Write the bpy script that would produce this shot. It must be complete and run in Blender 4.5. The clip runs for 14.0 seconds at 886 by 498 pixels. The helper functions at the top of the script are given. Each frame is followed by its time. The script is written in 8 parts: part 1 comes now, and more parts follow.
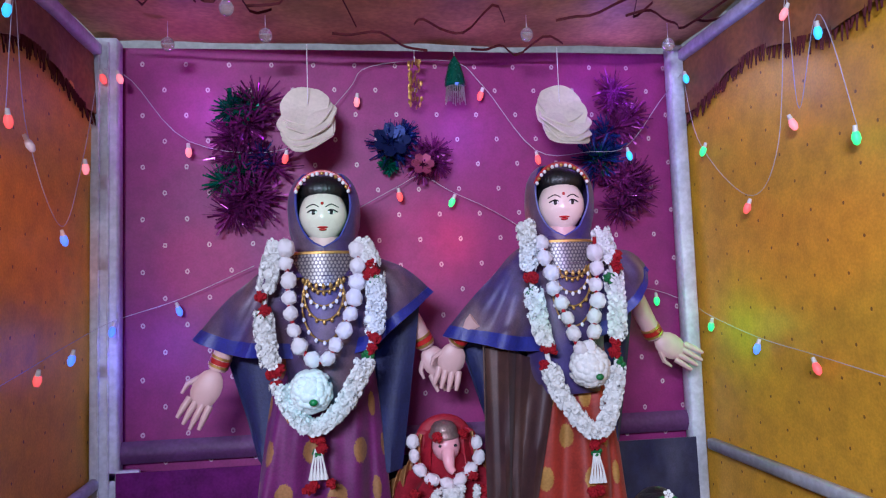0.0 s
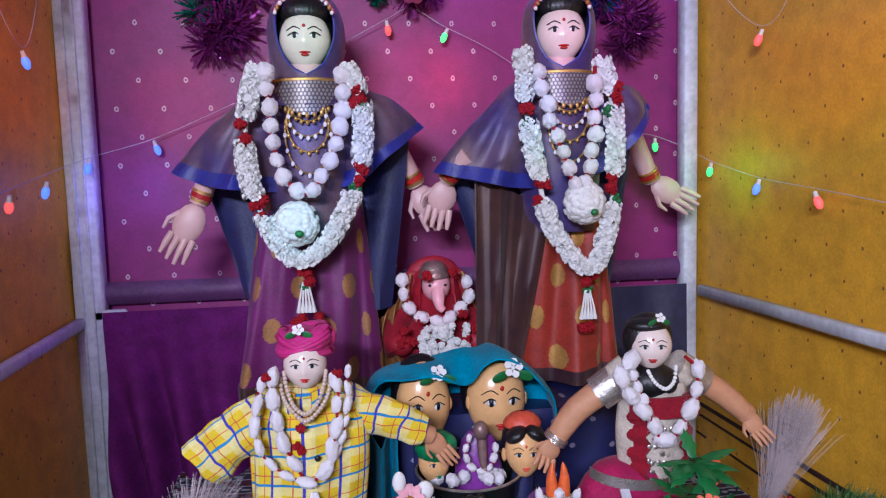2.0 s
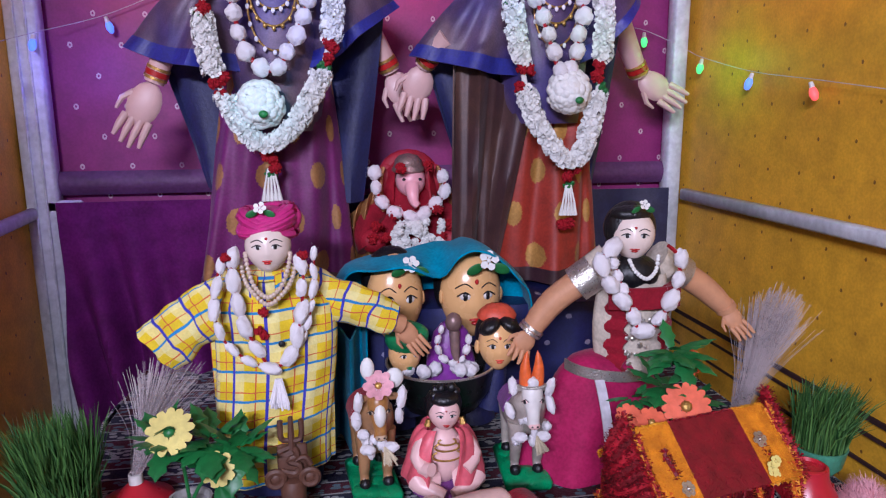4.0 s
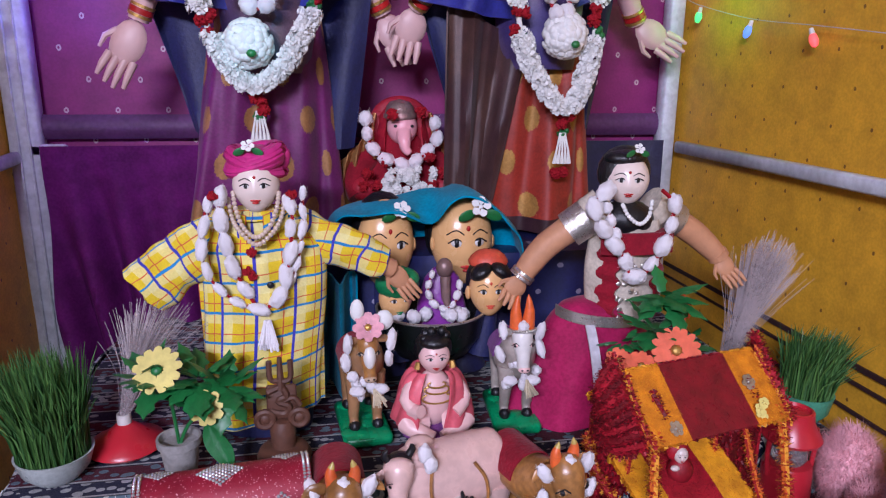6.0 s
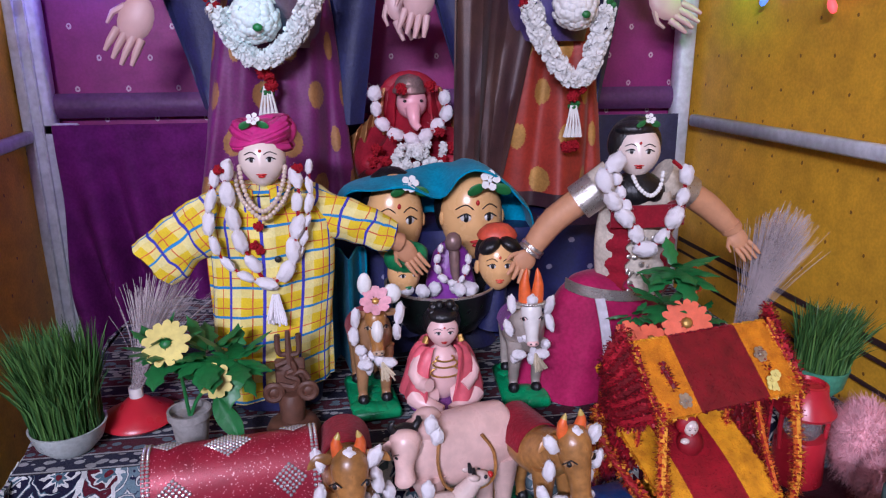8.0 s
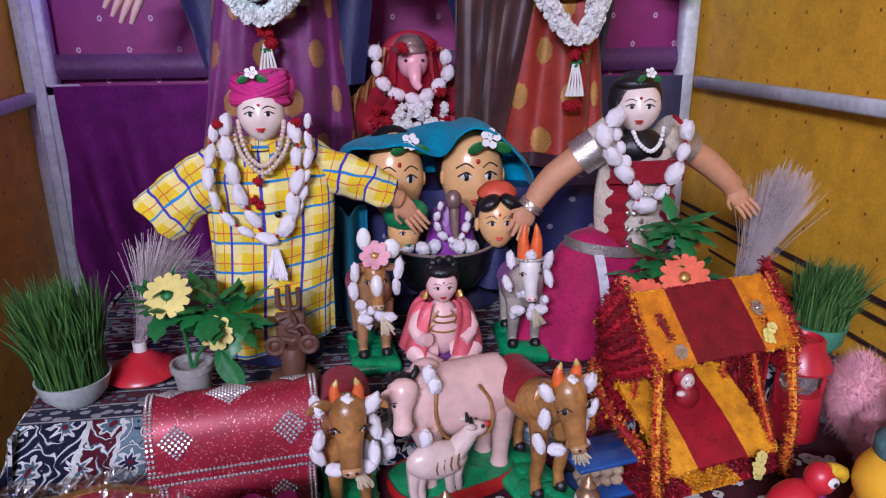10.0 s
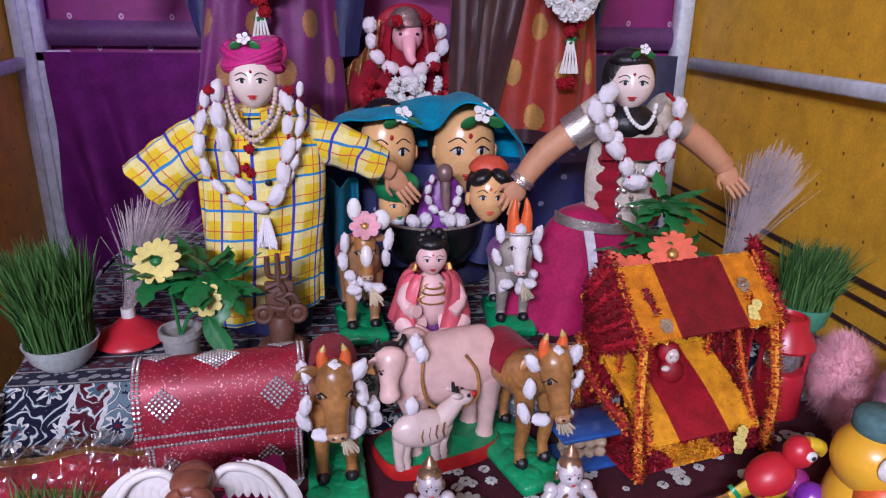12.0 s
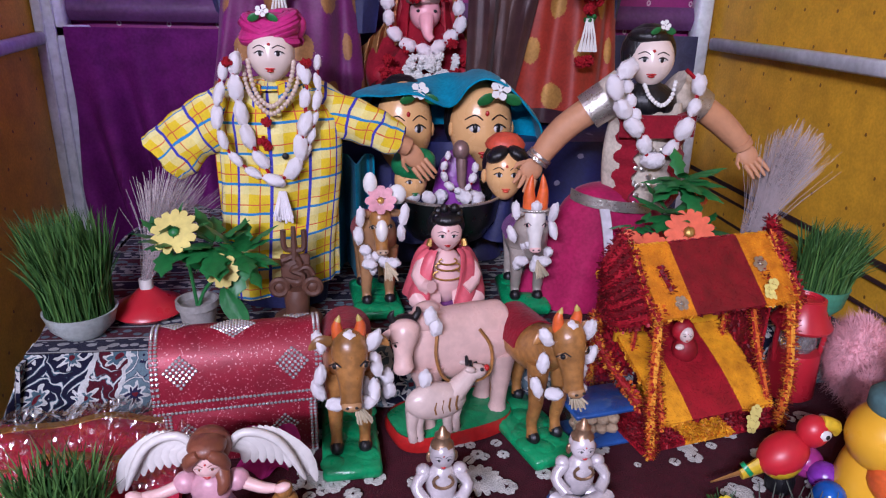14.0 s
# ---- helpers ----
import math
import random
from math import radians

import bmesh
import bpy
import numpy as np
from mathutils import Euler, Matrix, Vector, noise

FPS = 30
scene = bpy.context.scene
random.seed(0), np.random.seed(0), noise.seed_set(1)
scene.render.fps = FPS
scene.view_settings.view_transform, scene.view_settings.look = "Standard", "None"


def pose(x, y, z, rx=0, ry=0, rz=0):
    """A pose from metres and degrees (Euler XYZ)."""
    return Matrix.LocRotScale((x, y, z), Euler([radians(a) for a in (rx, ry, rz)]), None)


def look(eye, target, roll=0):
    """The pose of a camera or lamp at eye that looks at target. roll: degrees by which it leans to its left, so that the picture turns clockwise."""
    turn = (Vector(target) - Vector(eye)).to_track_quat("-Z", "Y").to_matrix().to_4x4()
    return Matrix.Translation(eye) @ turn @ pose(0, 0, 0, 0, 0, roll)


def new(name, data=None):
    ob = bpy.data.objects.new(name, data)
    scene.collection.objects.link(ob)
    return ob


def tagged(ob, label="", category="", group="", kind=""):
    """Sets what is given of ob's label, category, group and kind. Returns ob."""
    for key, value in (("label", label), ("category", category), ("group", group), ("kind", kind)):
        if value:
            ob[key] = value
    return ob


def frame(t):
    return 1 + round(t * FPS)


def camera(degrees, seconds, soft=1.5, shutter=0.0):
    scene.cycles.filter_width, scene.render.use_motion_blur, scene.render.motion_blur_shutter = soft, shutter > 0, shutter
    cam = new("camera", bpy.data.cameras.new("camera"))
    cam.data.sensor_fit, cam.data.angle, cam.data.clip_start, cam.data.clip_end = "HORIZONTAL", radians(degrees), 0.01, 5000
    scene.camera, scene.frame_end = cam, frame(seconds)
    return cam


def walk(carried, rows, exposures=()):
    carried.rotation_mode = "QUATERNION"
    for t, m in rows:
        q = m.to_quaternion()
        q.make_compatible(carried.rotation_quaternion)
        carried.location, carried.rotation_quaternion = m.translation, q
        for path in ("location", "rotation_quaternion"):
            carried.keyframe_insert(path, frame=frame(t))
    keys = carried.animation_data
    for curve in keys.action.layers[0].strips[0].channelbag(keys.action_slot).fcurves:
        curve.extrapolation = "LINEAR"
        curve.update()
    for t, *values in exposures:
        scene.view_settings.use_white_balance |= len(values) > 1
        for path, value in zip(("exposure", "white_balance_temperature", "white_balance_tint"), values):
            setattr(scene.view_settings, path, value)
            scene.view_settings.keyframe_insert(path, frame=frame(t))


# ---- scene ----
cam = camera(65.8, 14.0, soft=1.2)
METRES, EYE, TILT, LEAN, TURN = 0.45, 1.55, 4.3, 2.0, -7.0
ROWS = [
    (0.0, 0.0, 0.0, 0.0, -0.0, 0.0, 0.0),
    (0.5, 0.016, 0.0356, -0.0738, -1.36, -2.23, -1.01),
    (1.0, -0.0129, 0.0399, -0.1536, -0.42, -4.83, -0.58),
    (1.5, -0.0018, 0.0758, -0.234, -0.04, -7.49, -0.33),
    (2.0, 0.0034, 0.1305, -0.2913, -0.72, -9.46, -0.46),
    (2.5, -0.0032, 0.1779, -0.3505, -1.21, -10.91, -1.09),
    (3.0, 0.0129, 0.2162, -0.4005, -1.93, -12.34, -1.55),
    (3.5, 0.0221, 0.2531, -0.4587, -2.2, -14.03, -1.7),
    (6.0, 0.0305, 0.2694, -0.5961, -2.83, -18.46, -2.63),
    (6.5, 0.0598, 0.283, -0.6042, -2.98, -18.93, -2.02),
    (7.0, 0.0686, 0.2878, -0.6153, -2.37, -19.45, -1.7),
    (9.5, 0.081, 0.241, -0.6723, -1.01, -21.34, -1.89),
    (10.0, 0.1015, 0.2384, -0.6939, -1.01, -22.2, -1.64),
    (10.5, 0.107, 0.2303, -0.7018, -1.12, -22.49, -2.2),
    (11.0, 0.0973, 0.2184, -0.714, -0.9, -22.91, -2.85),
    (11.5, 0.1036, 0.2173, -0.7276, -1.28, -23.5, -3.04),
    (12.0, 0.1106, 0.2159, -0.7297, -1.15, -23.6, -3.01),
    (12.5, 0.1285, 0.2158, -0.7233, -0.8, -24.12, -1.51),
    (13.0, 0.1269, 0.2164, -0.7415, -1.03, -24.23, -2.92),
    (13.5, 0.1005, 0.2058, -0.7596, 0.22, -24.65, -3.78),
    (14.0, 0.1077, 0.1968, -0.7647, 0.24, -24.85, -3.26),
]
walk(cam, [(t, pose(0, 0, EYE, TILT, LEAN, TURN) @ pose(METRES * x, METRES * y, METRES * z, 90 + pitch, roll, yaw)) for t, x, y, z, yaw, pitch, roll in ROWS],
     exposures=[(0.0, 0.0, 5700, -2), (2.0, 0.0, 6000, 2), (3.5, 0.02, 6150, 6), (6.0, 0.02, 6150, 8), (14.0, 0.04, 6250, 9)])

# ---- world and lights ----
world = bpy.data.worlds.new("world")
scene.world = world
world.use_nodes = True
world.node_tree.nodes["Background"].inputs[0].default_value = (0.5, 0.55, 0.7, 1)
world.node_tree.nodes["Background"].inputs[1].default_value = 0.03


def lamp(name, kind, m, energy, color, size=0.1, size_y=0.1):
    data = bpy.data.lights.new(name, kind)
    data.energy, data.color = energy, color
    if kind == "AREA":
        data.shape, data.size, data.size_y = "RECTANGLE", size, size_y
    else:
        data.shadow_soft_size = size
    ob = new(name, data)
    ob.matrix_world = m
    return ob


lamp("tube_light", "AREA", look((-0.92, -2.0, 2.4), (0.3, 1.5, 1.0)), 172, (0.80, 0.755, 1.0), 1.2, 0.10)
# glow of the coloured fairy lights
GLOW = [((0.33, 1.93, 2.08), (0.42, 0.12, 1.0), 0.9), ((0.80, 1.95, 2.20), (0.40, 0.14, 1.0), 1.1), ((-0.45, 1.95, 2.15), (0.6, 0.10, 1.0), 0.9),
        ((-0.56, 1.93, 1.45), (0.2, 0.15, 1.0), 0.7), ((-0.5, 1.75, 1.18), (0.3, 0.1, 1.0), 0.35), ((0.95, 1.80, 1.45), (0.15, 1.0, 0.2), 0.3), ((0.92, 1.62, 2.1), (0.2, 0.3, 1.0), 0.6), ((0.31, 1.97, 1.74), (1.0, 0.02, 0.06), 0.35)]
for where, colour, watts in GLOW:
    lamp("fairy_glow", "POINT", pose(*where), watts, colour, 0.03)

# coloured beams of the party lamp that stands behind the viewer
BEAMS = [((-0.085, 1.70, 1.77), (0.15, 1.0, 0.45), 95, 4.2), ((0.54, 1.70, 1.77), (1.0, 0.3, 0.6), 80, 4.2), ((-0.11, 1.60, 1.36), (0.1, 0.75, 1.0), 120, 4.2), ((-0.03, 1.66, 1.52), (0.08, 0.25, 1.0), 110, 6), ((0.42, 1.66, 1.58), (0.1, 0.35, 1.0), 90, 5), ((0.60, 1.66, 1.50), (0.1, 1.0, 0.4), 60, 3.5), ((0.20, 1.78, 1.15), (1.0, 0.15, 0.4), 60, 4),
         ((0.20, 2.08, 1.72), (1.0, 0.04, 0.15), 110, 7), ((-0.45, 2.08, 1.68), (1.0, 0.04, 0.15), 100, 6), ((-0.74, 1.5, 1.75), (1.0, 0.14, 0.04), 150, 9),
         ((1.05, 1.55, 1.62), (1.0, 0.16, 0.05), 90, 8), ((0.47, 1.68, 1.50), (0.15, 1.0, 0.3), 50, 3), ((-0.6, 2.0, 0.98), (0.5, 0.1, 1.0), 22, 7), ((0.70, 2.08, 1.60), (0.6, 0.1, 1.0), 60, 9)]
for where, colour, watts, cone in BEAMS:
    beam = lamp("party_lamp_beam", "SPOT", look((0.15, -0.9, 2.15), where), watts, colour, 0.03)
    beam.data.spot_size, beam.data.spot_blend = radians(cone), 0.8

# ---- materials ----


def shader(name):
    m = bpy.data.materials.new(name)
    m.use_nodes = True
    t = m.node_tree
    return m, t, t.nodes["Principled BSDF"]


def link(t, a, b):
    t.links.new(a, b)


def mixed(t, fac, a, b, mode="MIX"):
    n = t.nodes.new("ShaderNodeMix")
    n.data_type, n.blend_type = "RGBA", mode
    for k, val in ((0, fac), (6, a), (7, b)):
        if isinstance(val, (int, float)):
            n.inputs[k].default_value = val
        elif isinstance(val, tuple):
            n.inputs[k].default_value = (*val, 1) if len(val) == 3 else val
        else:
            link(t, val, n.inputs[k])
    return n.outputs[2]


def maths(t, op, a, b=0.0, c=0.0):
    n = t.nodes.new("ShaderNodeMath")
    n.operation = op
    for k, val in enumerate((a, b, c)):
        if isinstance(val, (int, float)):
            n.inputs[k].default_value = val
        else:
            link(t, val, n.inputs[k])
    return n.outputs[0]


def noisy(t, scale, detail=3.0, coords="Object", stretch=(1, 1, 1)):
    tc = t.nodes.new("ShaderNodeTexCoord")
    mp = t.nodes.new("ShaderNodeMapping")
    mp.inputs[3].default_value = stretch
    n = t.nodes.new("ShaderNodeTexNoise")
    n.inputs["Scale"].default_value, n.inputs["Detail"].default_value = scale, detail
    link(t, tc.outputs[coords], mp.inputs[0])
    link(t, mp.outputs[0], n.inputs["Vector"])
    return n.outputs["Fac"]


def ramp(t, fac, lo, hi):
    n = t.nodes.new("ShaderNodeMapRange")
    n.inputs[1].default_value, n.inputs[2].default_value = lo, hi
    link(t, fac, n.inputs[0])
    return n.outputs[0]


def uv_axes(t):
    tc = t.nodes.new("ShaderNodeTexCoord")
    s = t.nodes.new("ShaderNodeSeparateXYZ")
    link(t, tc.outputs["UV"], s.inputs[0])
    return s.outputs[0], s.outputs[1]


def finish(t, p, colour, rough, bump, scale, metal=0.0, sheen=0.0, vary=0.35, stretch=(1, 1, 1)):
    """Two scales of variation in colour, gloss and relief."""
    big = noisy(t, scale * 0.12, 3)
    fine = noisy(t, scale, 4, stretch=stretch)
    c = mixed(t, ramp(t, big, 0.3, 0.7), colour, mixed(t, 1.0, colour, (1 - vary, 1 - vary, 1 - vary), "MULTIPLY"))
    c = mixed(t, ramp(t, fine, 0.35, 0.65), c, mixed(t, 1.0, c, (1 - vary * 0.6,) * 3, "MULTIPLY"))
    link(t, c, p.inputs["Base Color"])
    link(t, maths(t, "MULTIPLY_ADD", fine, 0.25, rough - 0.12), p.inputs["Roughness"])
    p.inputs["Metallic"].default_value = metal
    p.inputs["Sheen Weight"].default_value = sheen * 0.2
    if rough >= 0.65:
        p.inputs["Specular IOR Level"].default_value = 0.2
    if bump:
        b = t.nodes.new("ShaderNodeBump")
        b.inputs["Strength"].default_value, b.inputs["Distance"].default_value = bump, 0.004
        link(t, fine, b.inputs["Height"])
        link(t, b.outputs[0], p.inputs["Normal"])


def plain(name, colour, rough=0.6, bump=0.2, scale=120, **more):
    m, t, p = shader(name)
    finish(t, p, colour, rough, bump, scale, **more)
    return m


def dotted(name, colour, dot, step, radius, inner=0.0, squash=1.0, stagger=True, rough=0.6, shine=0.0, **more):
    """Cloth with woven spots in rows, every other row shifted."""
    m, t, p = shader(name)
    u, v = uv_axes(t)
    v = maths(t, "DIVIDE", v, step * squash)
    u = maths(t, "DIVIDE", u, step)
    if stagger:
        u = maths(t, "ADD", u, maths(t, "MULTIPLY", maths(t, "MODULO", maths(t, "FLOOR", v), 2.0), 0.5))
    du = maths(t, "MULTIPLY", maths(t, "SUBTRACT", maths(t, "FRACT", u), 0.5), step)
    dv = maths(t, "MULTIPLY", maths(t, "SUBTRACT", maths(t, "FRACT", v), 0.5), step * squash * 0.8)
    d = maths(t, "SQRT", maths(t, "ADD", maths(t, "MULTIPLY", du, du), maths(t, "MULTIPLY", dv, dv)))
    d = maths(t, "ADD", d, maths(t, "MULTIPLY", maths(t, "SUBTRACT", noisy(t, 260, 2), 0.5), radius * 0.5))
    spot = maths(t, "LESS_THAN", d, radius)
    if inner:
        spot = maths(t, "MULTIPLY", spot, maths(t, "GREATER_THAN", d, inner))
    finish(t, p, mixed(t, spot, colour, dot), rough, 0.05, 160, **more)
    if shine:
        link(t, maths(t, "MULTIPLY", spot, shine), p.inputs["Metallic"])
    return m


def plaid(name):
    """Yellow shirting with blue and thin red lines and pale woven bars."""
    m, t, p = shader(name)
    u, v = uv_axes(t)

    def stripe(a, step, at, width):
        f = maths(t, "FRACT", maths(t, "ADD", maths(t, "DIVIDE", a, step), at))
        return maths(t, "LESS_THAN", maths(t, "ABSOLUTE", maths(t, "SUBTRACT", f, 0.5)), width / step / 2)
    c = mixed(t, maths(t, "MULTIPLY", stripe(u, 0.052, 0.0, 0.016), 0.55), (0.72, 0.53, 0.025), (0.78, 0.74, 0.36))
    c = mixed(t, maths(t, "MULTIPLY", stripe(v, 0.052, 0.0, 0.016), 0.55), c, (0.78, 0.74, 0.36))
    c = mixed(t, stripe(u, 0.052, 0.5, 0.002), c, (0.6, 0.12, 0.05))
    c = mixed(t, stripe(v, 0.052, 0.5, 0.002), c, (0.6, 0.12, 0.05))
    c = mixed(t, stripe(v, 0.052, 0.18, 0.0045), c, (0.03, 0.22, 0.5))
    c = mixed(t, stripe(u, 0.052, 0.18, 0.0045), c, (0.05, 0.05, 0.4))
    finish(t, p, c, 0.8, 0.3, 300, vary=0.15)
    return m


def woven(name, ground, shapes, step, pale=(0.55, 0.57, 0.55)):
    """Carpet pile with rows of many-petalled flowers, scrolls and small buds."""
    m, t, p = shader(name)
    u, v = uv_axes(t)
    wob = maths(t, "MULTIPLY", maths(t, "SUBTRACT", noisy(t, 34, 2), 0.5), step * 0.5)
    row = maths(t, "DIVIDE", maths(t, "ADD", v, wob), step)
    col = maths(t, "ADD", maths(t, "DIVIDE", maths(t, "ADD", u, wob), step), maths(t, "MULTIPLY", maths(t, "MODULO", maths(t, "FLOOR", row), 2.0), 0.5))
    x, y = (maths(t, "SUBTRACT", maths(t, "FRACT", q), 0.5) for q in (col, row))
    r = maths(t, "SQRT", maths(t, "ADD", maths(t, "MULTIPLY", x, x), maths(t, "MULTIPLY", y, y)))
    a = maths(t, "ARCTAN2", y, x)
    lobes = maths(t, "MULTIPLY_ADD", maths(t, "COSINE", maths(t, "MULTIPLY", a, 8.0)), 0.085, 0.27)
    flower = maths(t, "LESS_THAN", r, lobes)
    inner = maths(t, "LESS_THAN", r, maths(t, "MULTIPLY", lobes, 0.62))
    heart = maths(t, "LESS_THAN", r, 0.07)
    coil = maths(t, "SINE", maths(t, "ADD", maths(t, "MULTIPLY", r, 34.0), maths(t, "MULTIPLY", a, 3.0)))
    scroll = maths(t, "MULTIPLY", maths(t, "GREATER_THAN", coil, 0.45), maths(t, "GREATER_THAN", r, 0.38))
    f = maths(t, "FRACT", maths(t, "DIVIDE", maths(t, "ADD", u, wob), 0.30))
    maroon = maths(t, "MULTIPLY", maths(t, "GREATER_THAN", f, 0.36), maths(t, "LESS_THAN", f, 0.54))
    panel = maths(t, "GREATER_THAN", f, 0.54)
    ground = mixed(t, panel, mixed(t, maroon, ground, (0.09, 0.008, 0.02)), (0.15, 0.23, 0.27))
    shapes = mixed(t, panel, shapes, (0.02, 0.02, 0.06))
    c = mixed(t, scroll, ground, shapes)
    c = mixed(t, maths(t, "MULTIPLY", scroll, maths(t, "GREATER_THAN", coil, 0.82)), c, pale)
    c = mixed(t, flower, c, pale)
    c = mixed(t, inner, c, shapes)
    c = mixed(t, heart, c, (0.12, 0.01, 0.02))
    for at in (0.36, 0.54, 0.98):
        c = mixed(t, maths(t, "LESS_THAN", maths(t, "ABSOLUTE", maths(t, "SUBTRACT", f, at)), 0.014), c, pale)
    finish(t, p, c, 0.95, 0.8, 420, vary=0.35, sheen=0.2)
    return m


def banded(name):
    """A carpet border: rows of small figures between plain lines."""
    m, t, p = shader(name)
    u, v = uv_axes(t)
    row = maths(t, "DIVIDE", v, 0.042)
    f = maths(t, "FRACT", row)
    odd = maths(t, "MODULO", maths(t, "FLOOR", row), 2.0)
    vo = t.nodes.new("ShaderNodeTexVoronoi")
    vo.inputs["Scale"].default_value = 1.0
    cb = t.nodes.new("ShaderNodeCombineXYZ")
    link(t, maths(t, "DIVIDE", u, 0.02), cb.inputs[0])
    link(t, maths(t, "DIVIDE", v, 0.014), cb.inputs[1])
    link(t, cb.outputs[0], vo.inputs["Vector"])
    fig = maths(t, "LESS_THAN", vo.outputs["Distance"], 0.42)
    ground = mixed(t, odd, (0.018, 0.02, 0.05), (0.085, 0.008, 0.022))
    c = mixed(t, fig, ground, mixed(t, odd, (0.42, 0.43, 0.43), (0.13, 0.2, 0.24)))
    c = mixed(t, maths(t, "LESS_THAN", f, 0.16), c, (0.45, 0.46, 0.46))
    c = mixed(t, maths(t, "LESS_THAN", f, 0.06), c, (0.015, 0.015, 0.03))
    finish(t, p, c, 0.95, 0.8, 420, vary=0.3, sheen=0.2)
    return m


def glowing(name, colour, strength):
    m, t, p = shader(name)
    p.inputs["Base Color"].default_value = (*colour, 1)
    p.inputs["Emission Color"].default_value = (*colour, 1)
    p.inputs["Emission Strength"].default_value = strength
    return m


def glitter(name, colour, scale=850, amount=0.35):
    m, t, p = shader(name)
    tc = t.nodes.new("ShaderNodeTexCoord")
    vo = t.nodes.new("ShaderNodeTexVoronoi")
    vo.inputs["Scale"].default_value = scale
    link(t, tc.outputs["Object"], vo.inputs["Vector"])
    s = t.nodes.new("ShaderNodeSeparateColor")
    link(t, vo.outputs["Color"], s.inputs[0])
    c = mixed(t, ramp(t, noisy(t, 30), 0.3, 0.7), colour, tuple(k * 0.7 for k in colour))
    link(t, mixed(t, maths(t, "GREATER_THAN", s.outputs[0], 0.97), c, (0.8, 0.4, 0.42)), p.inputs["Base Color"])
    link(t, maths(t, "MULTIPLY", s.outputs[1], amount), p.inputs["Metallic"])
    p.inputs["Roughness"].default_value = 0.4
    nm = t.nodes.new("ShaderNodeBump")
    nm.inputs["Strength"].default_value, nm.inputs["Distance"].default_value = 0.9, 0.002
    link(t, s.outputs[2], nm.inputs["Height"])
    link(t, nm.outputs[0], p.inputs["Normal"])
    return m


def shot_silk(name, warp, weft):
    """Two-thread silk; its shimmer is put into the colour as broad soft streaks."""
    m, t, p = shader(name)
    c = mixed(t, ramp(t, noisy(t, 9, 3, stretch=(1, 1, 0.4)), 0.35, 0.68), warp, weft)
    finish(t, p, c, 0.5, 0.12, 260, metal=0.12, vary=0.35, sheen=0.5)
    return m


MAGENTA_CLOTH = dotted("magenta_cloth", (0.27, 0.014, 0.145), (0.62, 0.45, 0.5), 0.125, 0.0062, inner=0.0025, squash=0.62, rough=0.55, sheen=0.3, vary=0.2)
OCHRE_CLOTH = dotted("ochre_cloth", (0.80, 0.42, 0.025), (0.22, 0.09, 0.01), 0.11, 0.0033, squash=0.7, rough=0.5, sheen=0.2, vary=0.25)
OCHRE_BORDER = plain("ochre_border", (0.05, 0.02, 0.02), 0.6)
CANOPY_CLOTH = plain("canopy_cloth", (0.62, 0.40, 0.16), 0.6, 0.3, 60, vary=0.4)
VALANCE = plain("valance_cloth", (0.3, 0.12, 0.03), 0.6, 0.3, 60, vary=0.5)
FRINGE = plain("fringe_thread", (0.1, 0.015, 0.02), 0.8)
MAUVE_BAND = plain("mauve_band", (0.12, 0.035, 0.13), 0.6, 0.3, 90)
PURPLE_CLOTH = plain("purple_cloth", (0.135, 0.008, 0.125), 0.8, 0.15, 150)
NAVY_CLOTH = plain("navy_cloth", (0.012, 0.016, 0.09), 0.6, 0.3, 150, sheen=0.2)
STEEL = plain("painted_steel", (0.7, 0.73, 0.78), 0.45, 0.15, 60)
PLASTER = plain("plaster", (0.55, 0.55, 0.52), 0.9, 0.2, 40)
CONCRETE = plain("floor_tile", (0.4, 0.38, 0.35), 0.6, 0.1, 40)
PLY = plain("plywood", (0.3, 0.18, 0.09), 0.7)
SKIN = plain("pink_plaster_paint", (0.66, 0.42, 0.4), 0.45, 0.05, 40, vary=0.12)
FACE = plain("white_face_paint", (0.72, 0.6, 0.53), 0.25, 0.02, 30, vary=0.08)
TAN = plain("tan_cloth_skin", (0.55, 0.27, 0.14), 0.6, 0.15, 90, vary=0.15)
CREAM_FACE = plain("cream_face_paint", (0.78, 0.45, 0.19), 0.25, 0.03, 30, vary=0.12)
HAIR = plain("black_hair", (0.008, 0.008, 0.01), 0.4, 0.5, 200, stretch=(1, 1, 0.1))
RED_PAINT = plain("red_paint", (0.55, 0.02, 0.02), 0.35, 0.05)
DARK_RED = plain("dark_red_velvet", (0.28, 0.005, 0.02), 0.8, 0.4, 200, sheen=0.5)
GOLD = plain("gilt", (0.7, 0.42, 0.12), 0.42, 0.4, 200, metal=0.75)
CAPE_SILK = shot_silk("plum_shot_silk", (0.05, 0.03, 0.17), (0.19, 0.11, 0.12))
BLUE_SILK = plain("blue_silk", (0.025, 0.03, 0.28), 0.45, 0.2, 200, sheen=0.2)
BROWN_SILK = shot_silk("brown_shot_silk", (0.045, 0.013, 0.022), (0.095, 0.042, 0.03))
PURPLE_SKIRT = dotted("purple_skirt", (0.165, 0.009, 0.125), (0.42, 0.2, 0.07), 0.125, 0.022, squash=0.75, rough=0.6, shine=0.3, sheen=0.4)
ORANGE_SKIRT = dotted("orange_skirt", (0.36, 0.03, 0.015), (0.5, 0.26, 0.06), 0.125, 0.022, squash=0.75, rough=0.6, shine=0.3, sheen=0.4)
WHITE_COTTON = plain("white_cotton", (0.80, 0.77, 0.79), 0.95, 0.5, 260, sheen=0.3, vary=0.07)
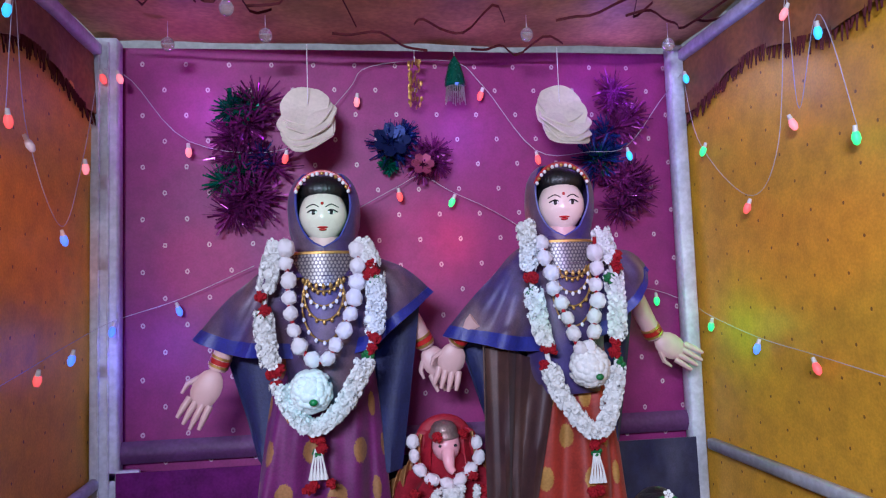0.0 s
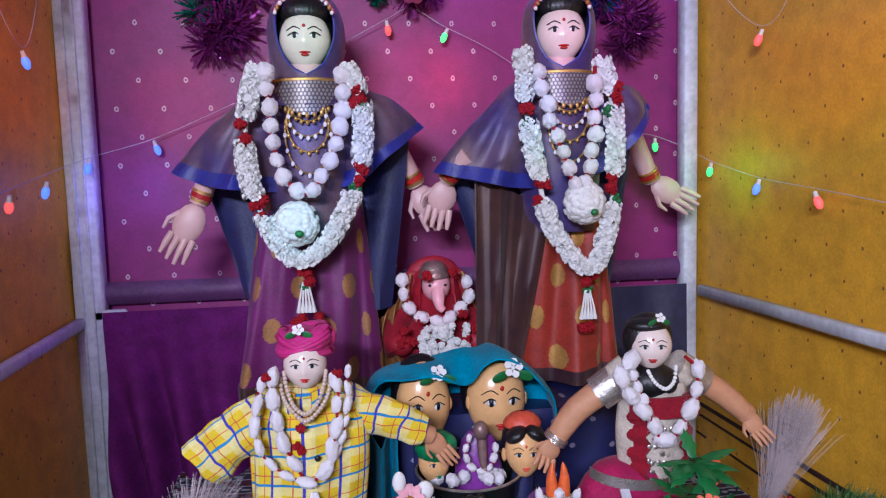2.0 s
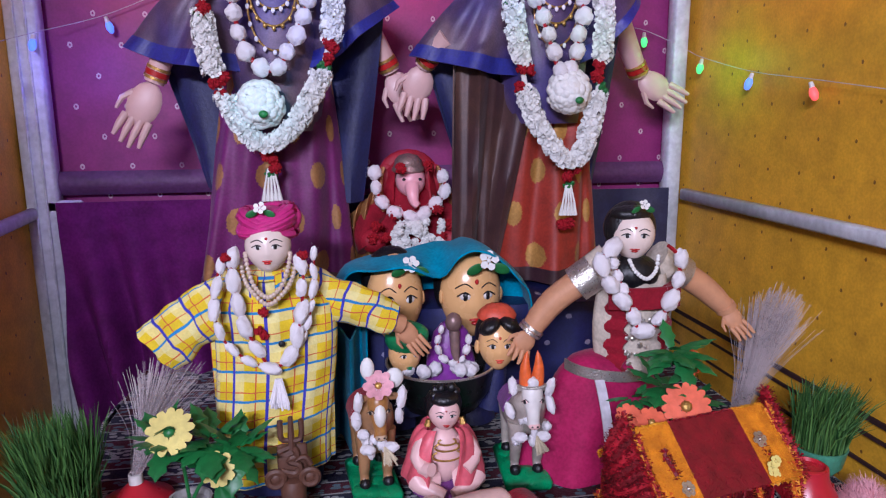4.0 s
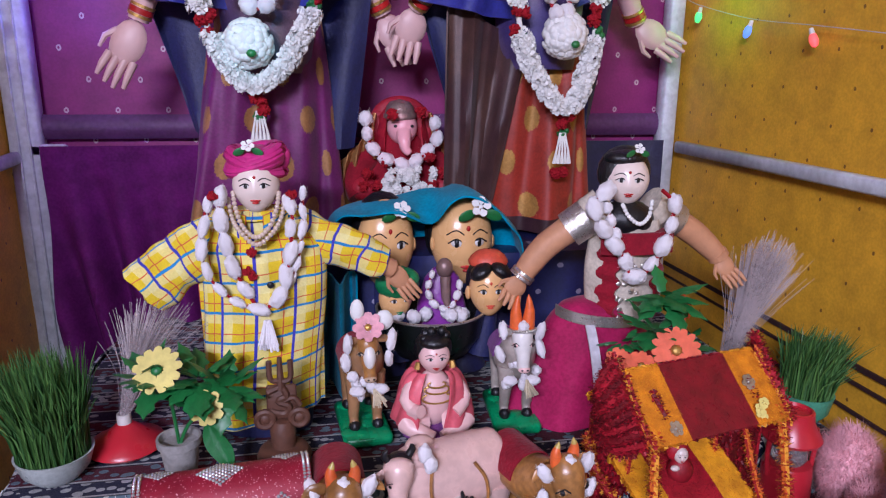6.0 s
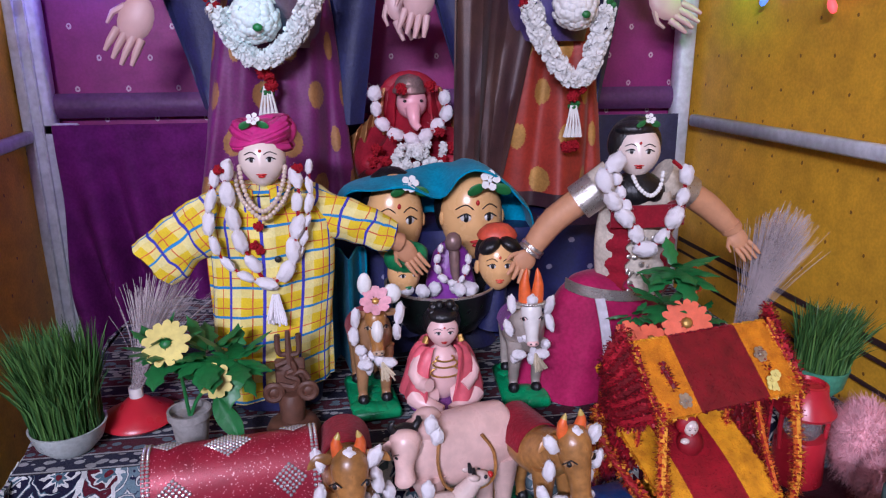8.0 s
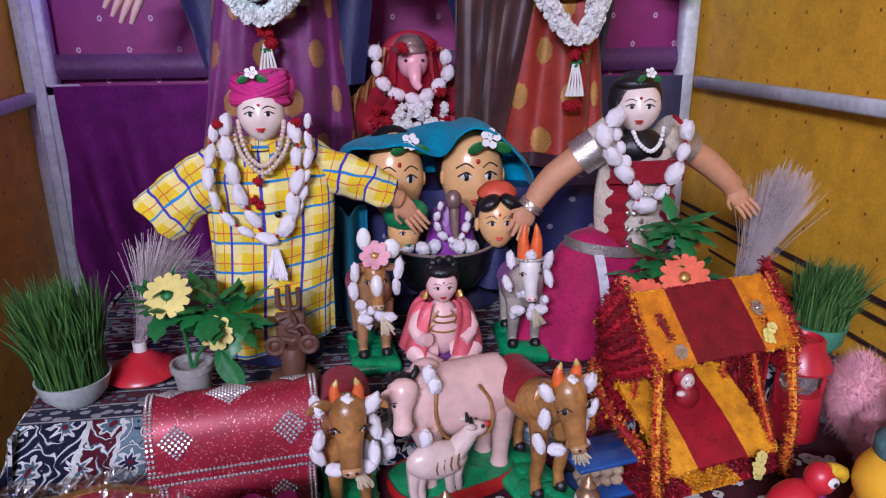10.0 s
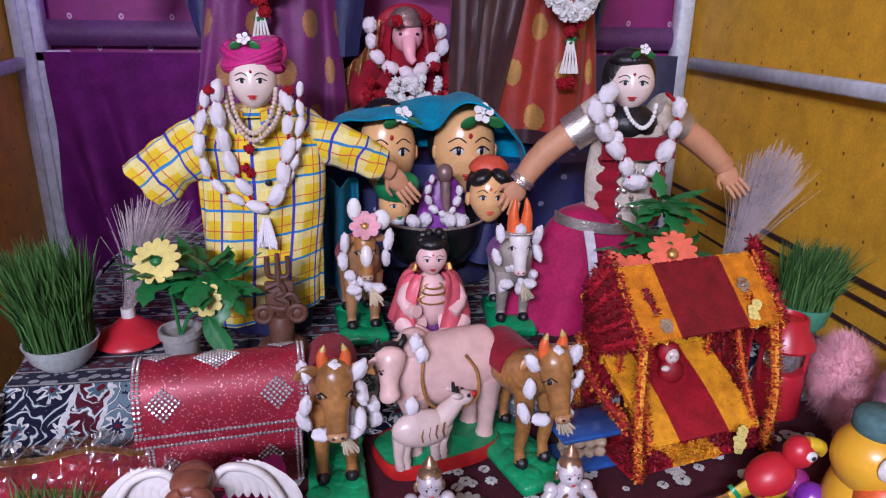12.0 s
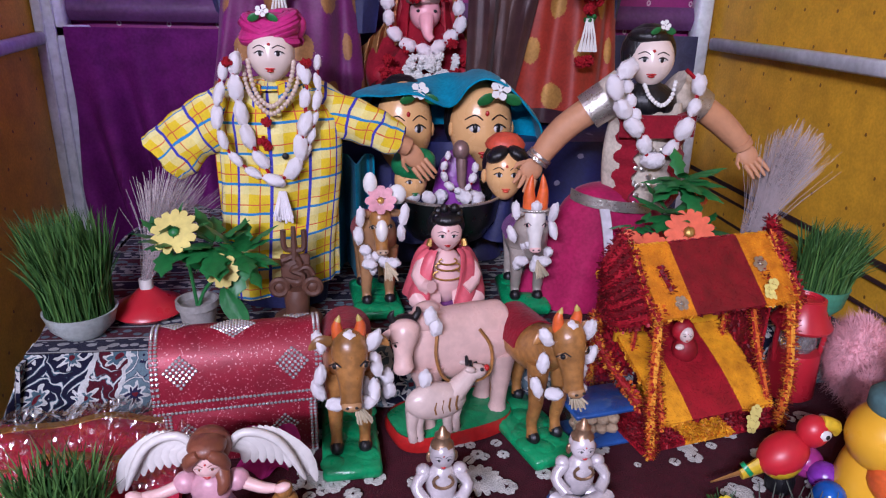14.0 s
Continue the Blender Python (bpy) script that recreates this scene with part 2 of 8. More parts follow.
WHITE_PETAL = plain("white_petal", (0.74, 0.74, 0.71), 0.7, 0.0, 200, vary=0.1)
ROSE = plain("red_rose", (0.4, 0.008, 0.02), 0.7, 0.4, 200)
LEAF = plain("green_leaf", (0.018, 0.19, 0.045), 0.45, 0.3, 90)
GRASS = plain("wheat_grass", (0.03, 0.11, 0.02), 0.6, 0.1, 90)
PLAID = plaid("plaid_shirting")
TEAL = plain("teal_cloth", (0.0, 0.31, 0.48), 0.7, 0.2, 160, sheen=0.3)
PINK_CLOTH = plain("cerise_cloth", (0.42, 0.01, 0.09), 0.7, 0.2, 160, sheen=0.4)
CERISE = plain("cerise_turban", (0.6, 0.03, 0.22), 0.4, 0.2, 90)
CREAM_CLOTH = plain("cream_cloth", (0.7, 0.62, 0.5), 0.75, 0.2, 160)
SILVER = plain("silver_trim", (0.7, 0.66, 0.6), 0.3, 0.4, 260, metal=0.8)
BLACK_PAINT = plain("black_steel", (0.03, 0.032, 0.035), 0.3, 0.1, 60, metal=0.6)
CARPET_BORDER = banded("carpet_border")
CARPET_NAVY = woven("carpet_navy", (0.010, 0.011, 0.035), (0.08, 0.15, 0.19), 0.075, (0.66, 0.68, 0.66))
CARPET_RED = plain("carpet_red", (0.075, 0.004, 0.014), 0.95, 0.8, 420, sheen=0.2)
CARPET_PALE = plain("carpet_pale", (0.74, 0.75, 0.70), 0.95, 0.8, 420)

# ---- mesh tools ----


class Build:
    """Collects one mesh: corners, faces, a material index for each face, and a map in metres."""

    def __init__(self):
        self.v, self.f, self.m, self.uv = [], [], [], []

    def add(self, vs, fs, mi=0, uvs=None):
        k = len(self.v)
        self.v += [tuple(p) for p in vs]
        self.f += [tuple(k + i for i in q) for q in fs]
        self.m += [mi] * len(fs)
        self.uv += list(uvs) if uvs is not None else [(p[0], p[2]) for p in vs]
        return self

    def grid(self, fn, nu, nv, mi=0, closed=False, thick=0.0, size=None):
        """A sheet fn(u, v), u and v from 0 to 1; closed joins its sides. size: its measure in metres, for the map."""
        cols = nu if closed else nu + 1
        P = np.array([[fn(i / nu, j / nv) for i in range(cols)] for j in range(nv + 1)], float)
        uvs = [((i / nu) * size[0], (j / nv) * size[1]) for j in range(nv + 1) for i in range(cols)] if size else None
        F = []
        for j in range(nv):
            for i in range(nu):
                i2 = (i + 1) % cols
                F.append((j * cols + i, j * cols + i2, (j + 1) * cols + i2, (j + 1) * cols + i))
        flat = P.reshape(-1, 3)
        if thick:
            du, dv = np.gradient(P, axis=1), np.gradient(P, axis=0)
            n = np.cross(du, dv)
            n /= np.linalg.norm(n, axis=2, keepdims=True) + 1e-9
            back = (P - n * thick).reshape(-1, 3)
            k = len(flat)
            G = [tuple(reversed([q + k for q in f])) for f in F]
            rim = []
            last = nv * cols
            for i in range(nu):
                i2 = (i + 1) % cols
                rim += [(i2, i, i + k, i2 + k), (last + i, last + i2, last + i2 + k, last + i + k)]
            if not closed:
                for j in range(nv):
                    a, b = j * cols, (j + 1) * cols
                    rim += [(a, b, b + k, a + k), (b + nu, a + nu, a + nu + k, b + nu + k)]
            flat, F = np.vstack([flat, back]), F + G + rim
            uvs = uvs + uvs if uvs else None
        return self.add(flat.tolist(), F, mi, uvs)

    def ball(self, c, r, mi=0, nu=14, nv=9, turn=None, bend=None):
        """An ellipsoid; bend(x, y, z) on the unit ball may reshape it."""
        rr = r if isinstance(r, (tuple, list)) else (r, r, r)
        vs = []
        for j in range(nv + 1):
            th = math.pi * j / nv
            for i in range(nu):
                a = 2 * math.pi * i / nu
                p = (math.sin(th) * math.cos(a), math.sin(th) * math.sin(a), math.cos(th))
                p = bend(*p) if bend else p
                w = Vector((p[0] * rr[0], p[1] * rr[1], p[2] * rr[2]))
                if turn is not None:
                    w = turn @ w
                vs.append(w + Vector(c))
        fs = [(j * nu + i, (j + 1) * nu + i, (j + 1) * nu + (i + 1) % nu, j * nu + (i + 1) % nu) for j in range(nv) for i in range(nu)]
        return self.add(vs, fs, mi)

    def tube(self, pts, rad, mi=0, n=8, flat=1.0, loop=False):
        """A round bar along points; rad is one radius or one for each point."""
        pts = [Vector(p) for p in pts]
        k = len(pts)
        rad = rad if isinstance(rad, (list, tuple)) else [rad] * k
        vs, uvs, run = [], [], 0.0
        for j, p in enumerate(pts):
            a = pts[(j - 1) % k] if (j or loop) else p
            b = pts[(j + 1) % k] if (j < k - 1 or loop) else p
            d = (b - a).normalized()
            side = d.cross(Vector((0, 1, 0.01)) if abs(d.y) < 0.95 else Vector((1, 0, 0))).normalized()
            up = side.cross(d)
            run += (p - pts[j - 1]).length if j else 0
            for i in range(n):
                t = 2 * math.pi * i / n
                vs.append(p + side * (math.cos(t) * rad[j]) + up * (math.sin(t) * rad[j] * flat))
                uvs.append((run, 2 * math.pi * rad[j] * (abs(i - n / 2) / n)))
        rows = k if loop else k - 1
        fs = [(j * n + i, j * n + (i + 1) % n, ((j + 1) % k) * n + (i + 1) % n, ((j + 1) % k) * n + i) for j in range(rows) for i in range(n)]
        if not loop:
            fs += [tuple(reversed(range(n))), tuple((k - 1) * n + i for i in range(n))]
        return self.add(vs, fs, mi, uvs)

    def lathe(self, profile, c, mi=0, n=24, sx=1.0, sy=1.0, ripple=0.0, waves=0):
        """A turned body; ripple and waves pleat it."""
        vs, uvs = [], []
        for r, z in profile:
            for i in range(n):
                a = 2 * math.pi * i / n
                q = r * (1 + ripple * math.sin(a * waves) * (1 if z != profile[0][1] else 0.5))
                vs.append((c[0] + q * math.cos(a) * sx, c[1] + q * math.sin(a) * sy, c[2] + z))
                uvs.append((a * 0.16, z))
        fs = [(j * n + i, j * n + (i + 1) % n, (j + 1) * n + (i + 1) % n, (j + 1) * n + i) for j in range(len(profile) - 1) for i in range(n)]
        return self.add(vs, fs, mi, uvs)

    def box(self, c, s, mi=0, edge=0.003, turn=None):
        bm = bmesh.new()
        bmesh.ops.create_cube(bm, size=1.0)
        bmesh.ops.scale(bm, vec=s, verts=bm.verts)
        if edge:
            bmesh.ops.bevel(bm, geom=bm.edges[:], offset=min(edge, min(s) * 0.45), segments=1, affect="EDGES")
        bm.verts.index_update()
        m = turn or Matrix.Identity(3)
        vs = [m @ q.co + Vector(c) for q in bm.verts]
        fs = [tuple(q.index for q in f.verts) for f in bm.faces]
        bm.free()
        return self.add(vs, fs, mi)

    def disc_flower(self, c, r, petals, mi=0, core=None, tilt=None, width=0.5, lift=0.15, rise=0.0):
        """Petals round a heart, lying in a plane that tilt turns."""
        m = tilt or Matrix.Identity(3)
        for i in range(petals):
            a = 2 * math.pi * (i + random.uniform(-0.12, 0.12)) / petals
            d, s = Vector((math.cos(a), math.sin(a), 0)), Vector((-math.sin(a), math.cos(a), 0))
            w = r * width * math.pi / petals * 1.6
            q = [d * r * 0.15, d * r * 0.6 + s * w, d * r * 0.95 + s * w * 0.6, d * r * random.uniform(0.97, 1.06), d * r * 0.95 - s * w * 0.6, d * r * 0.6 - s * w]
            up = Vector((0, 0, 1))
            hs = (0.1, 0.1 + lift * 0.5, lift, lift * 0.8, lift, 0.1 + lift * 0.5)
            top = [m @ (p + up * (h * r + rise)) + Vector(c) for p, h in zip(q, hs)]
            low = [m @ (p + up * (h * r + rise - 0.04 * r)) + Vector(c) for p, h in zip(q, hs)]
            self.add(top + low, [(0, 1, 2, 3, 4, 5), (11, 10, 9, 8, 7, 6)] + [(k, k + 6, (k + 1) % 6 + 6, (k + 1) % 6) for k in range(6)], mi)
        if core is not None:
            self.ball(m @ Vector((0, 0, 0.15 * r + rise)) + Vector(c), (r * 0.24, r * 0.24, r * 0.14), core, 10, 6, m)
        return self

    def mesh(self, name, mats, smooth=50):
        me = bpy.data.meshes.new(name)
        me.from_pydata(self.v, [], self.f)
        for m in mats if isinstance(mats, (list, tuple)) else [mats]:
            me.materials.append(m)
        me.polygons.foreach_set("material_index", self.m)
        layer = me.uv_layers.new(name="map")
        at = np.zeros(len(me.loops), int)
        me.loops.foreach_get("vertex_index", at)
        layer.data.foreach_set("uv", np.array(self.uv, float)[at].ravel())
        me.polygons.foreach_set("use_smooth", [True] * len(me.polygons))
        me.set_sharp_from_angle(angle=radians(smooth))
        me.update()
        return me


def thing(name, label, category, group="", kind="", at=(0, 0, 0)):
    ob = new(name)
    ob.empty_display_size = 0.02
    ob.location = at
    return tagged(ob, label, category, group, kind)


def part(name, b, mats=None, parent=None, label="", m=None):
    """One mesh of a thing or of a part, built in world places (or a shared mesh at the pose m)."""
    ob = new(name, b.mesh(name, mats) if isinstance(b, Build) else b)
    if parent is not None:
        ob.parent = parent
        if parent.parent is None:
            ob.matrix_parent_inverse = Matrix.Translation(-parent.location)
    if m is not None:
        ob.matrix_basis = m
    return tagged(ob, label)


def solo(name, b, mats, label, category, group="", kind=""):
    return tagged(part(name, b, mats), label, category, group, kind)


def rot(rx=0, ry=0, rz=0):
    return Euler([radians(a) for a in (rx, ry, rz)]).to_matrix()


def spline(pts, n):
    """n + 1 points along a smooth line through pts."""
    P = [Vector(p) for p in pts]
    out = []
    for k in range(n + 1):
        s = k / n * (len(P) - 1)
        i = min(int(s), len(P) - 2)
        t = s - i
        a, b, c, d = P[max(i - 1, 0)], P[i], P[i + 1], P[min(i + 2, len(P) - 1)]
        out.append(0.5 * ((2 * b) + (c - a) * t + (2 * a - 5 * b + 4 * c - d) * t * t + (3 * b - a - 3 * c + d) * t ** 3))
    return out


# ---- the room and the booth ----
X0, X1, YB, ZC = -0.745, 1.06, 2.08, 2.33
UP, LOW = 0.652, 0.552


def slab(name, c, s, m, label, category="wall"):
    return solo(name, Build().box(c, s, 0, 0.0), m, label, category, kind="structure")


slab("floor", (0.2, 0.2, -0.05), (5.0, 5.4, 0.1), CONCRETE, "grey tiled room floor", "floor")
slab("wall_west", (-2.25, 0.2, 1.4), (0.1, 5.2, 2.8), PLASTER, "plain painted room wall")
slab("wall_east", (2.65, 0.2, 1.4), (0.1, 5.2, 2.8), PLASTER, "plain painted room wall")
slab("wall_south", (0.2, -2.45, 1.4), (4.8, 0.1, 2.8), PLASTER, "plain painted room wall behind the viewer")
slab("wall_north", (0.2, 2.85, 1.4), (4.8, 0.1, 2.8), PLASTER, "plain painted room wall behind the booth")
slab("ceiling", (0.2, 0.2, 2.85), (5.0, 5.4, 0.1), PLASTER, "white plastered room ceiling", "ceiling")


def hanging(name, fn, nu, nv, m, label, size, category="cloth wall", thick=0.004):
    return solo(name, Build().grid(fn, nu, nv, 0, thick=thick, size=size), m, label, category, kind="structure")


def soft(a, b, k=1.0):
    return (noise.noise(Vector((a * 2.2, b * 2.2, k))) * 0.5 + noise.noise(Vector((a * 6, b * 6, k + 4))) * 0.16)


hanging("booth_back_cloth", lambda u, v: (X0 + u * (X1 - X0), YB + 0.018 * soft(u * 1.8, v * 1.4), 1.08 + v * (ZC - 1.08)), 60, 40, MAGENTA_CLOTH,
        "magenta cloth back wall with small white woven flowers", (1.805, 1.25))
hanging("booth_right_cloth", lambda u, v: (X1 + 0.022 * soft(u * 1.4, v * 2.3, 7), YB - u * 1.7, v * ZC), 40, 60, OCHRE_CLOTH,
        "ochre yellow cloth side wall with small dark specks", (1.7, 2.33))
hanging("booth_left_cloth", lambda u, v: (X0 - 0.022 * soft(u * 1.4, v * 2.3, 9), YB - 1.7 + u * 1.7, v * ZC), 40, 60, OCHRE_CLOTH,
        "ochre yellow cloth side wall with small dark specks", (1.7, 2.33))
hanging("booth_canopy", lambda u, v: (X0 + u * (X1 - X0), YB - v * 1.3, ZC - 0.035 * math.sin(math.pi * u) * math.sin(math.pi * min(1, v * 1.2)) + 0.02 * soft(u * 3, v * 3, 3) + 0.02), 50, 40,
        CANOPY_CLOTH, "tan cloth canopy printed with faint branches", (1.8, 1.3), "canopy")

# posts, rails and trims of the booth
frame_thing = thing("booth_frame", "pale painted steel frame of the festival booth", "frame", kind="structure")
for name, c, s in (("post", (X0 + 0.04, YB - 0.045, 1.17), (0.075, 0.05, 2.33)), ("post", (X1 - 0.040, YB - 0.045, 1.17), (0.044, 0.05, 2.33)),
                   ("side_rail", (X1 - 0.02, YB - 0.82, 1.095), (0.028, 1.45, 0.032)),
                   ("top_rail", (X0 + 0.02, YB - 0.80, ZC - 0.03), (0.03, 1.55, 0.035)), ("top_rail", (X1 - 0.02, YB - 0.80, ZC - 0.03), (0.03, 1.55, 0.035)),
                   ("bracket", (X0 + 0.09, YB - 0.06, 1.10), (0.09, 0.02, 0.03))):
    part(name, Build().box(c, s, 0, 0.005), STEEL, frame_thing)
part("side_rail", Build().box((X0 + 0.018, YB - 0.80, 1.054), (0.024, 1.50, 0.030), 0, 0.005, rot(2.3, 0, 0)), STEEL, frame_thing)
b = Build()
for dx in (-0.012, 0.014):
    b.box((X0 + 0.04 + dx, YB - 0.073, 1.17), (0.006, 0.008, 2.30), 0, 0.002)
part("post_ridge", b, STEEL, frame_thing)

for side, x, sg in (("left", X0 + 0.012, 1), ("right", X1 - 0.012, -1)):
    b = Build().grid(lambda u, v: (x + sg * 0.01 * math.sin(u * 40) * v, YB - 0.02 - u * 1.5, ZC - 0.02 - v * (0.17 + 0.03 * math.sin(u * 14 + 1))), 80, 6, 0, thick=0.002)
    v = thing("valance", "tan cloth valance with dark fringe under the canopy edge", "valance", kind="structure")
    part("cloth", b, VALANCE, v)
    f = Build()
    for i in range(150):
        u = (i + random.random()) / 150
        z = ZC - 0.02 - (0.17 + 0.03 * math.sin(u * 14 + 1))
        y = YB - 0.02 - u * 1.5
        f.tube([(x, y, z + 0.012), (x + sg * random.uniform(0, 0.01), y + random.uniform(-0.006, 0.006), z - random.uniform(0.018, 0.04))], [0.004, 0.002], 0, 4)
    part("fringe", f, FRINGE, v, "dark maroon thread fringe")

# branches printed on the canopy and the valance
b = Build()
for k in range(9):
    x, y = X0 + 0.1 + k * 0.2, YB - 0.1 - random.random() * 0.5
    pts = [(x + 0.05 * j + random.uniform(-0.02, 0.02), y - 0.04 * j * random.uniform(-0.6, 1.2), ZC - 0.006 - 0.03 * math.sin(math.pi * min(1, max(0, (x + 0.05 * j - X0) / 1.8)))) for j in range(6)]
    b.tube(spline(pts, 14), 0.004, 0, 4, 0.4)
tagged(part("canopy_print", b, FRINGE), "dark branch print on the canopy", "print", kind="structure")

# band along the back wall and cloths below it
hanging("mauve_band", lambda u, v: (X0 + 0.075 + u * (X1 - X0 - 0.10), YB - 0.035 - 0.014 * math.sin(v * math.pi) + 0.004 * soft(u * 6, v), 1.125 + v * 0.062), 50, 6, MAUVE_BAND,
        "mauve cloth band wrapped along a cross bar", (1.7, 0.07), "trim")
hanging("purple_drape", lambda u, v: (X0 + 0.08 + u * 0.50, YB - 0.085 - 0.03 * v - 0.05 * min(1, v * 3) * math.sin((u - 0.55 * v * (1 - u)) * 24 + 2 * u * u) * (0.4 + 0.6 * math.sin(u * 5 + v) ** 2), 1.112 - v * 1.06), 70, 24, PURPLE_CLOTH,
        "deep purple cloth hanging in folds below the band", (0.5, 1.06), "drape")
hanging("navy_drape", lambda u, v: (X0 + 0.55 + u * 1.2, YB - 0.07 - 0.02 * math.sin(u * 33) * v, 1.112 - v * 1.06), 60, 16, shot_silk("navy_brocade", (0.010, 0.012, 0.06), (0.07, 0.07, 0.13)),
        "dark navy cloth hanging below the band", (1.2, 1.06), "drape")

# dark stripes woven near the foot of the right cloth
for z in (0.735, 0.70, 0.64):
    slab("cloth_stripe", (X1 - 0.006, YB - 0.85, z), (0.004, 1.6, 0.008 if z < 0.72 else 0.012), OCHRE_BORDER, "dark woven stripe on the ochre cloth", "stripe")

# ---- the stage ----
stage = thing("back_stage", "raised back stage under dark blue cloth", "stage", at=(0.2, 1.8, 0))
part("cover", Build().grid(lambda u, v: (-0.20 + u * 0.93, (1.56 if v < 0.6 else 1.56 + (v - 0.6) * 1.15) - 0.012 * math.sin(u * 40) * (v < 0.6) * (1 - v), min(0.655 + v / 0.6 * 0.255, 0.91)), 60, 20, 0, thick=0.004, size=(1.2, 0.8)),
     dotted("navy_motif", (0.012, 0.016, 0.1), (0.3, 0.28, 0.4), 0.12, 0.009, rough=0.5), stage, "dark blue cloth with small pale motifs")
part("deck", Build().box((0.265, 1.81, 0.78), (0.90, 0.44, 0.25), 0, 0.004), PLY, stage)

table = thing("stage_table", "two-level wooden table under patterned carpet", "table", at=(0.2, 1.2, 0))
part("upper_board", Build().box((0.225, 1.595, 0.625), (1.40, 0.82, 0.04), 0), PLY, table)
part("lower_board", Build().box((0.225, 0.83, 0.525), (1.45, 0.66, 0.04), 0), PLY, table)
for x in (-0.44, 0.88):
    for y, h in ((0.56, 0.505), (1.1, 0.505), (1.22, 0.605), (1.94, 0.605)):
        part("leg", Build().box((x, y, h / 2), (0.05, 0.05, h), 0), PLY, table)

carpet = thing("carpet", "maroon and navy woven carpet with pale flowers draped over the table", "carpet", at=(0.2, 1.2, 0))
XL, XR = -0.49, 0.945
NOI = lambda x, y: 0.004 * soft(x * 2, y * 2, 11)
part("upper_field", Build().grid(lambda u, v: (XL + u * (XR - XL), 1.16 + v * 0.85, UP - 0.004 + NOI(u, v)), 40, 24, 0, thick=0.006, size=(1.44, 0.85)), CARPET_BORDER, carpet, "narrow dark border pattern")
part("riser", Build().grid(lambda u, v: (XL - 0.03 * (1 - v) + u * (XR - XL + 0.03 * (1 - v)), 1.158 - 0.055 * (1 - v) ** 1.3 - 0.006 * math.sin(u * 31) * (1 - v), LOW + 0.002 + v * (UP - LOW - 0.006)), 60, 8, 0, thick=0.006, size=(1.44, 0.12)), CARPET_NAVY, carpet, "navy and teal scrolled fall")
part("lower_field", Build().grid(lambda u, v: (XL - 0.03 + u * (XR - XL + 0.03), 0.5 + v * 0.62, LOW - 0.004 + NOI(u + 3, v)), 40, 20, 0, thick=0.006, size=(1.44, 0.62)), CARPET_RED, carpet, "maroon field")
part("left_fall", Build().grid(lambda u, v: (XL - 0.005 - 0.10 * (1 - v) - 0.01 * math.sin(u * 25), 0.5 + u * 1.5, 0.15 + v * ((LOW if u < 0.42 else UP) - 0.16)), 50, 14, 0, thick=0.006, size=(1.5, 0.5)), CARPET_NAVY, carpet, "navy and teal scrolled side fall")
part("right_fall", Build().grid(lambda u, v: (XR + 0.005 + 0.05 * (1 - v), 2.0 - u * 1.5, 0.15 + v * ((LOW if u > 0.56 else UP) - 0.16)), 50, 14, 0, thick=0.006, size=(1.5, 0.5)), CARPET_NAVY, carpet)
part("front_fall", Build().grid(lambda u, v: (XL + u * (XR - XL), 0.5 - 0.04 * (1 - v) - 0.008 * math.sin(u * 30) * (1 - v), 0.1 + v * (LOW - 0.104)), 60, 10, 0, thick=0.006, size=(1.44, 0.5)), CARPET_RED, carpet)
b = Build()
for k in range(190):
    x, y = random.uniform(XL + 0.03, XR - 0.03), random.uniform(0.55, 1.05)
    if k == 0:
        x, y = 0.215, 0.905
    r = 0.034 if k == 0 else random.uniform(0.006, 0.017)
    b.disc_flower((x, y, LOW + 0.001), r, 14 if k == 0 else random.choice((5, 6, 8)), 0, width=0.55, lift=0.02)
    if k % 3 == 0 and k:
        for j in range(4):
            b.disc_flower((x + random.uniform(-0.04, 0.04), y + random.uniform(-0.03, 0.03), LOW + 0.001), 0.009, 4, 0, lift=0.02)
for k in range(2):
    b.disc_flower((XL - 0.03, 1.02 + k * 0.2, 0.60 - 0.01 * k), 0.05, 15, 0, tilt=rot(0, -70, 0), width=0.5, lift=0.02)
tagged(part("woven_flower", b, CARPET_PALE, carpet, "pale woven flowers"), kind="stuff")

# ---- figures ----
WHITE_PAINT = plain("white_gloss_paint", (0.75, 0.72, 0.68), 0.35, 0.1, 60, vary=0.2)
CHOKER = dotted("choker_brocade", (0.10, 0.08, 0.10), (0.40, 0.36, 0.32), 0.009, 0.003, rough=0.4, shine=0.5)
# materials: 0 face, 1 hair, 2 cape, 3 hem, 4 skirt, 5 skin, 6 gilt, 7 lips, 8 under-cloth


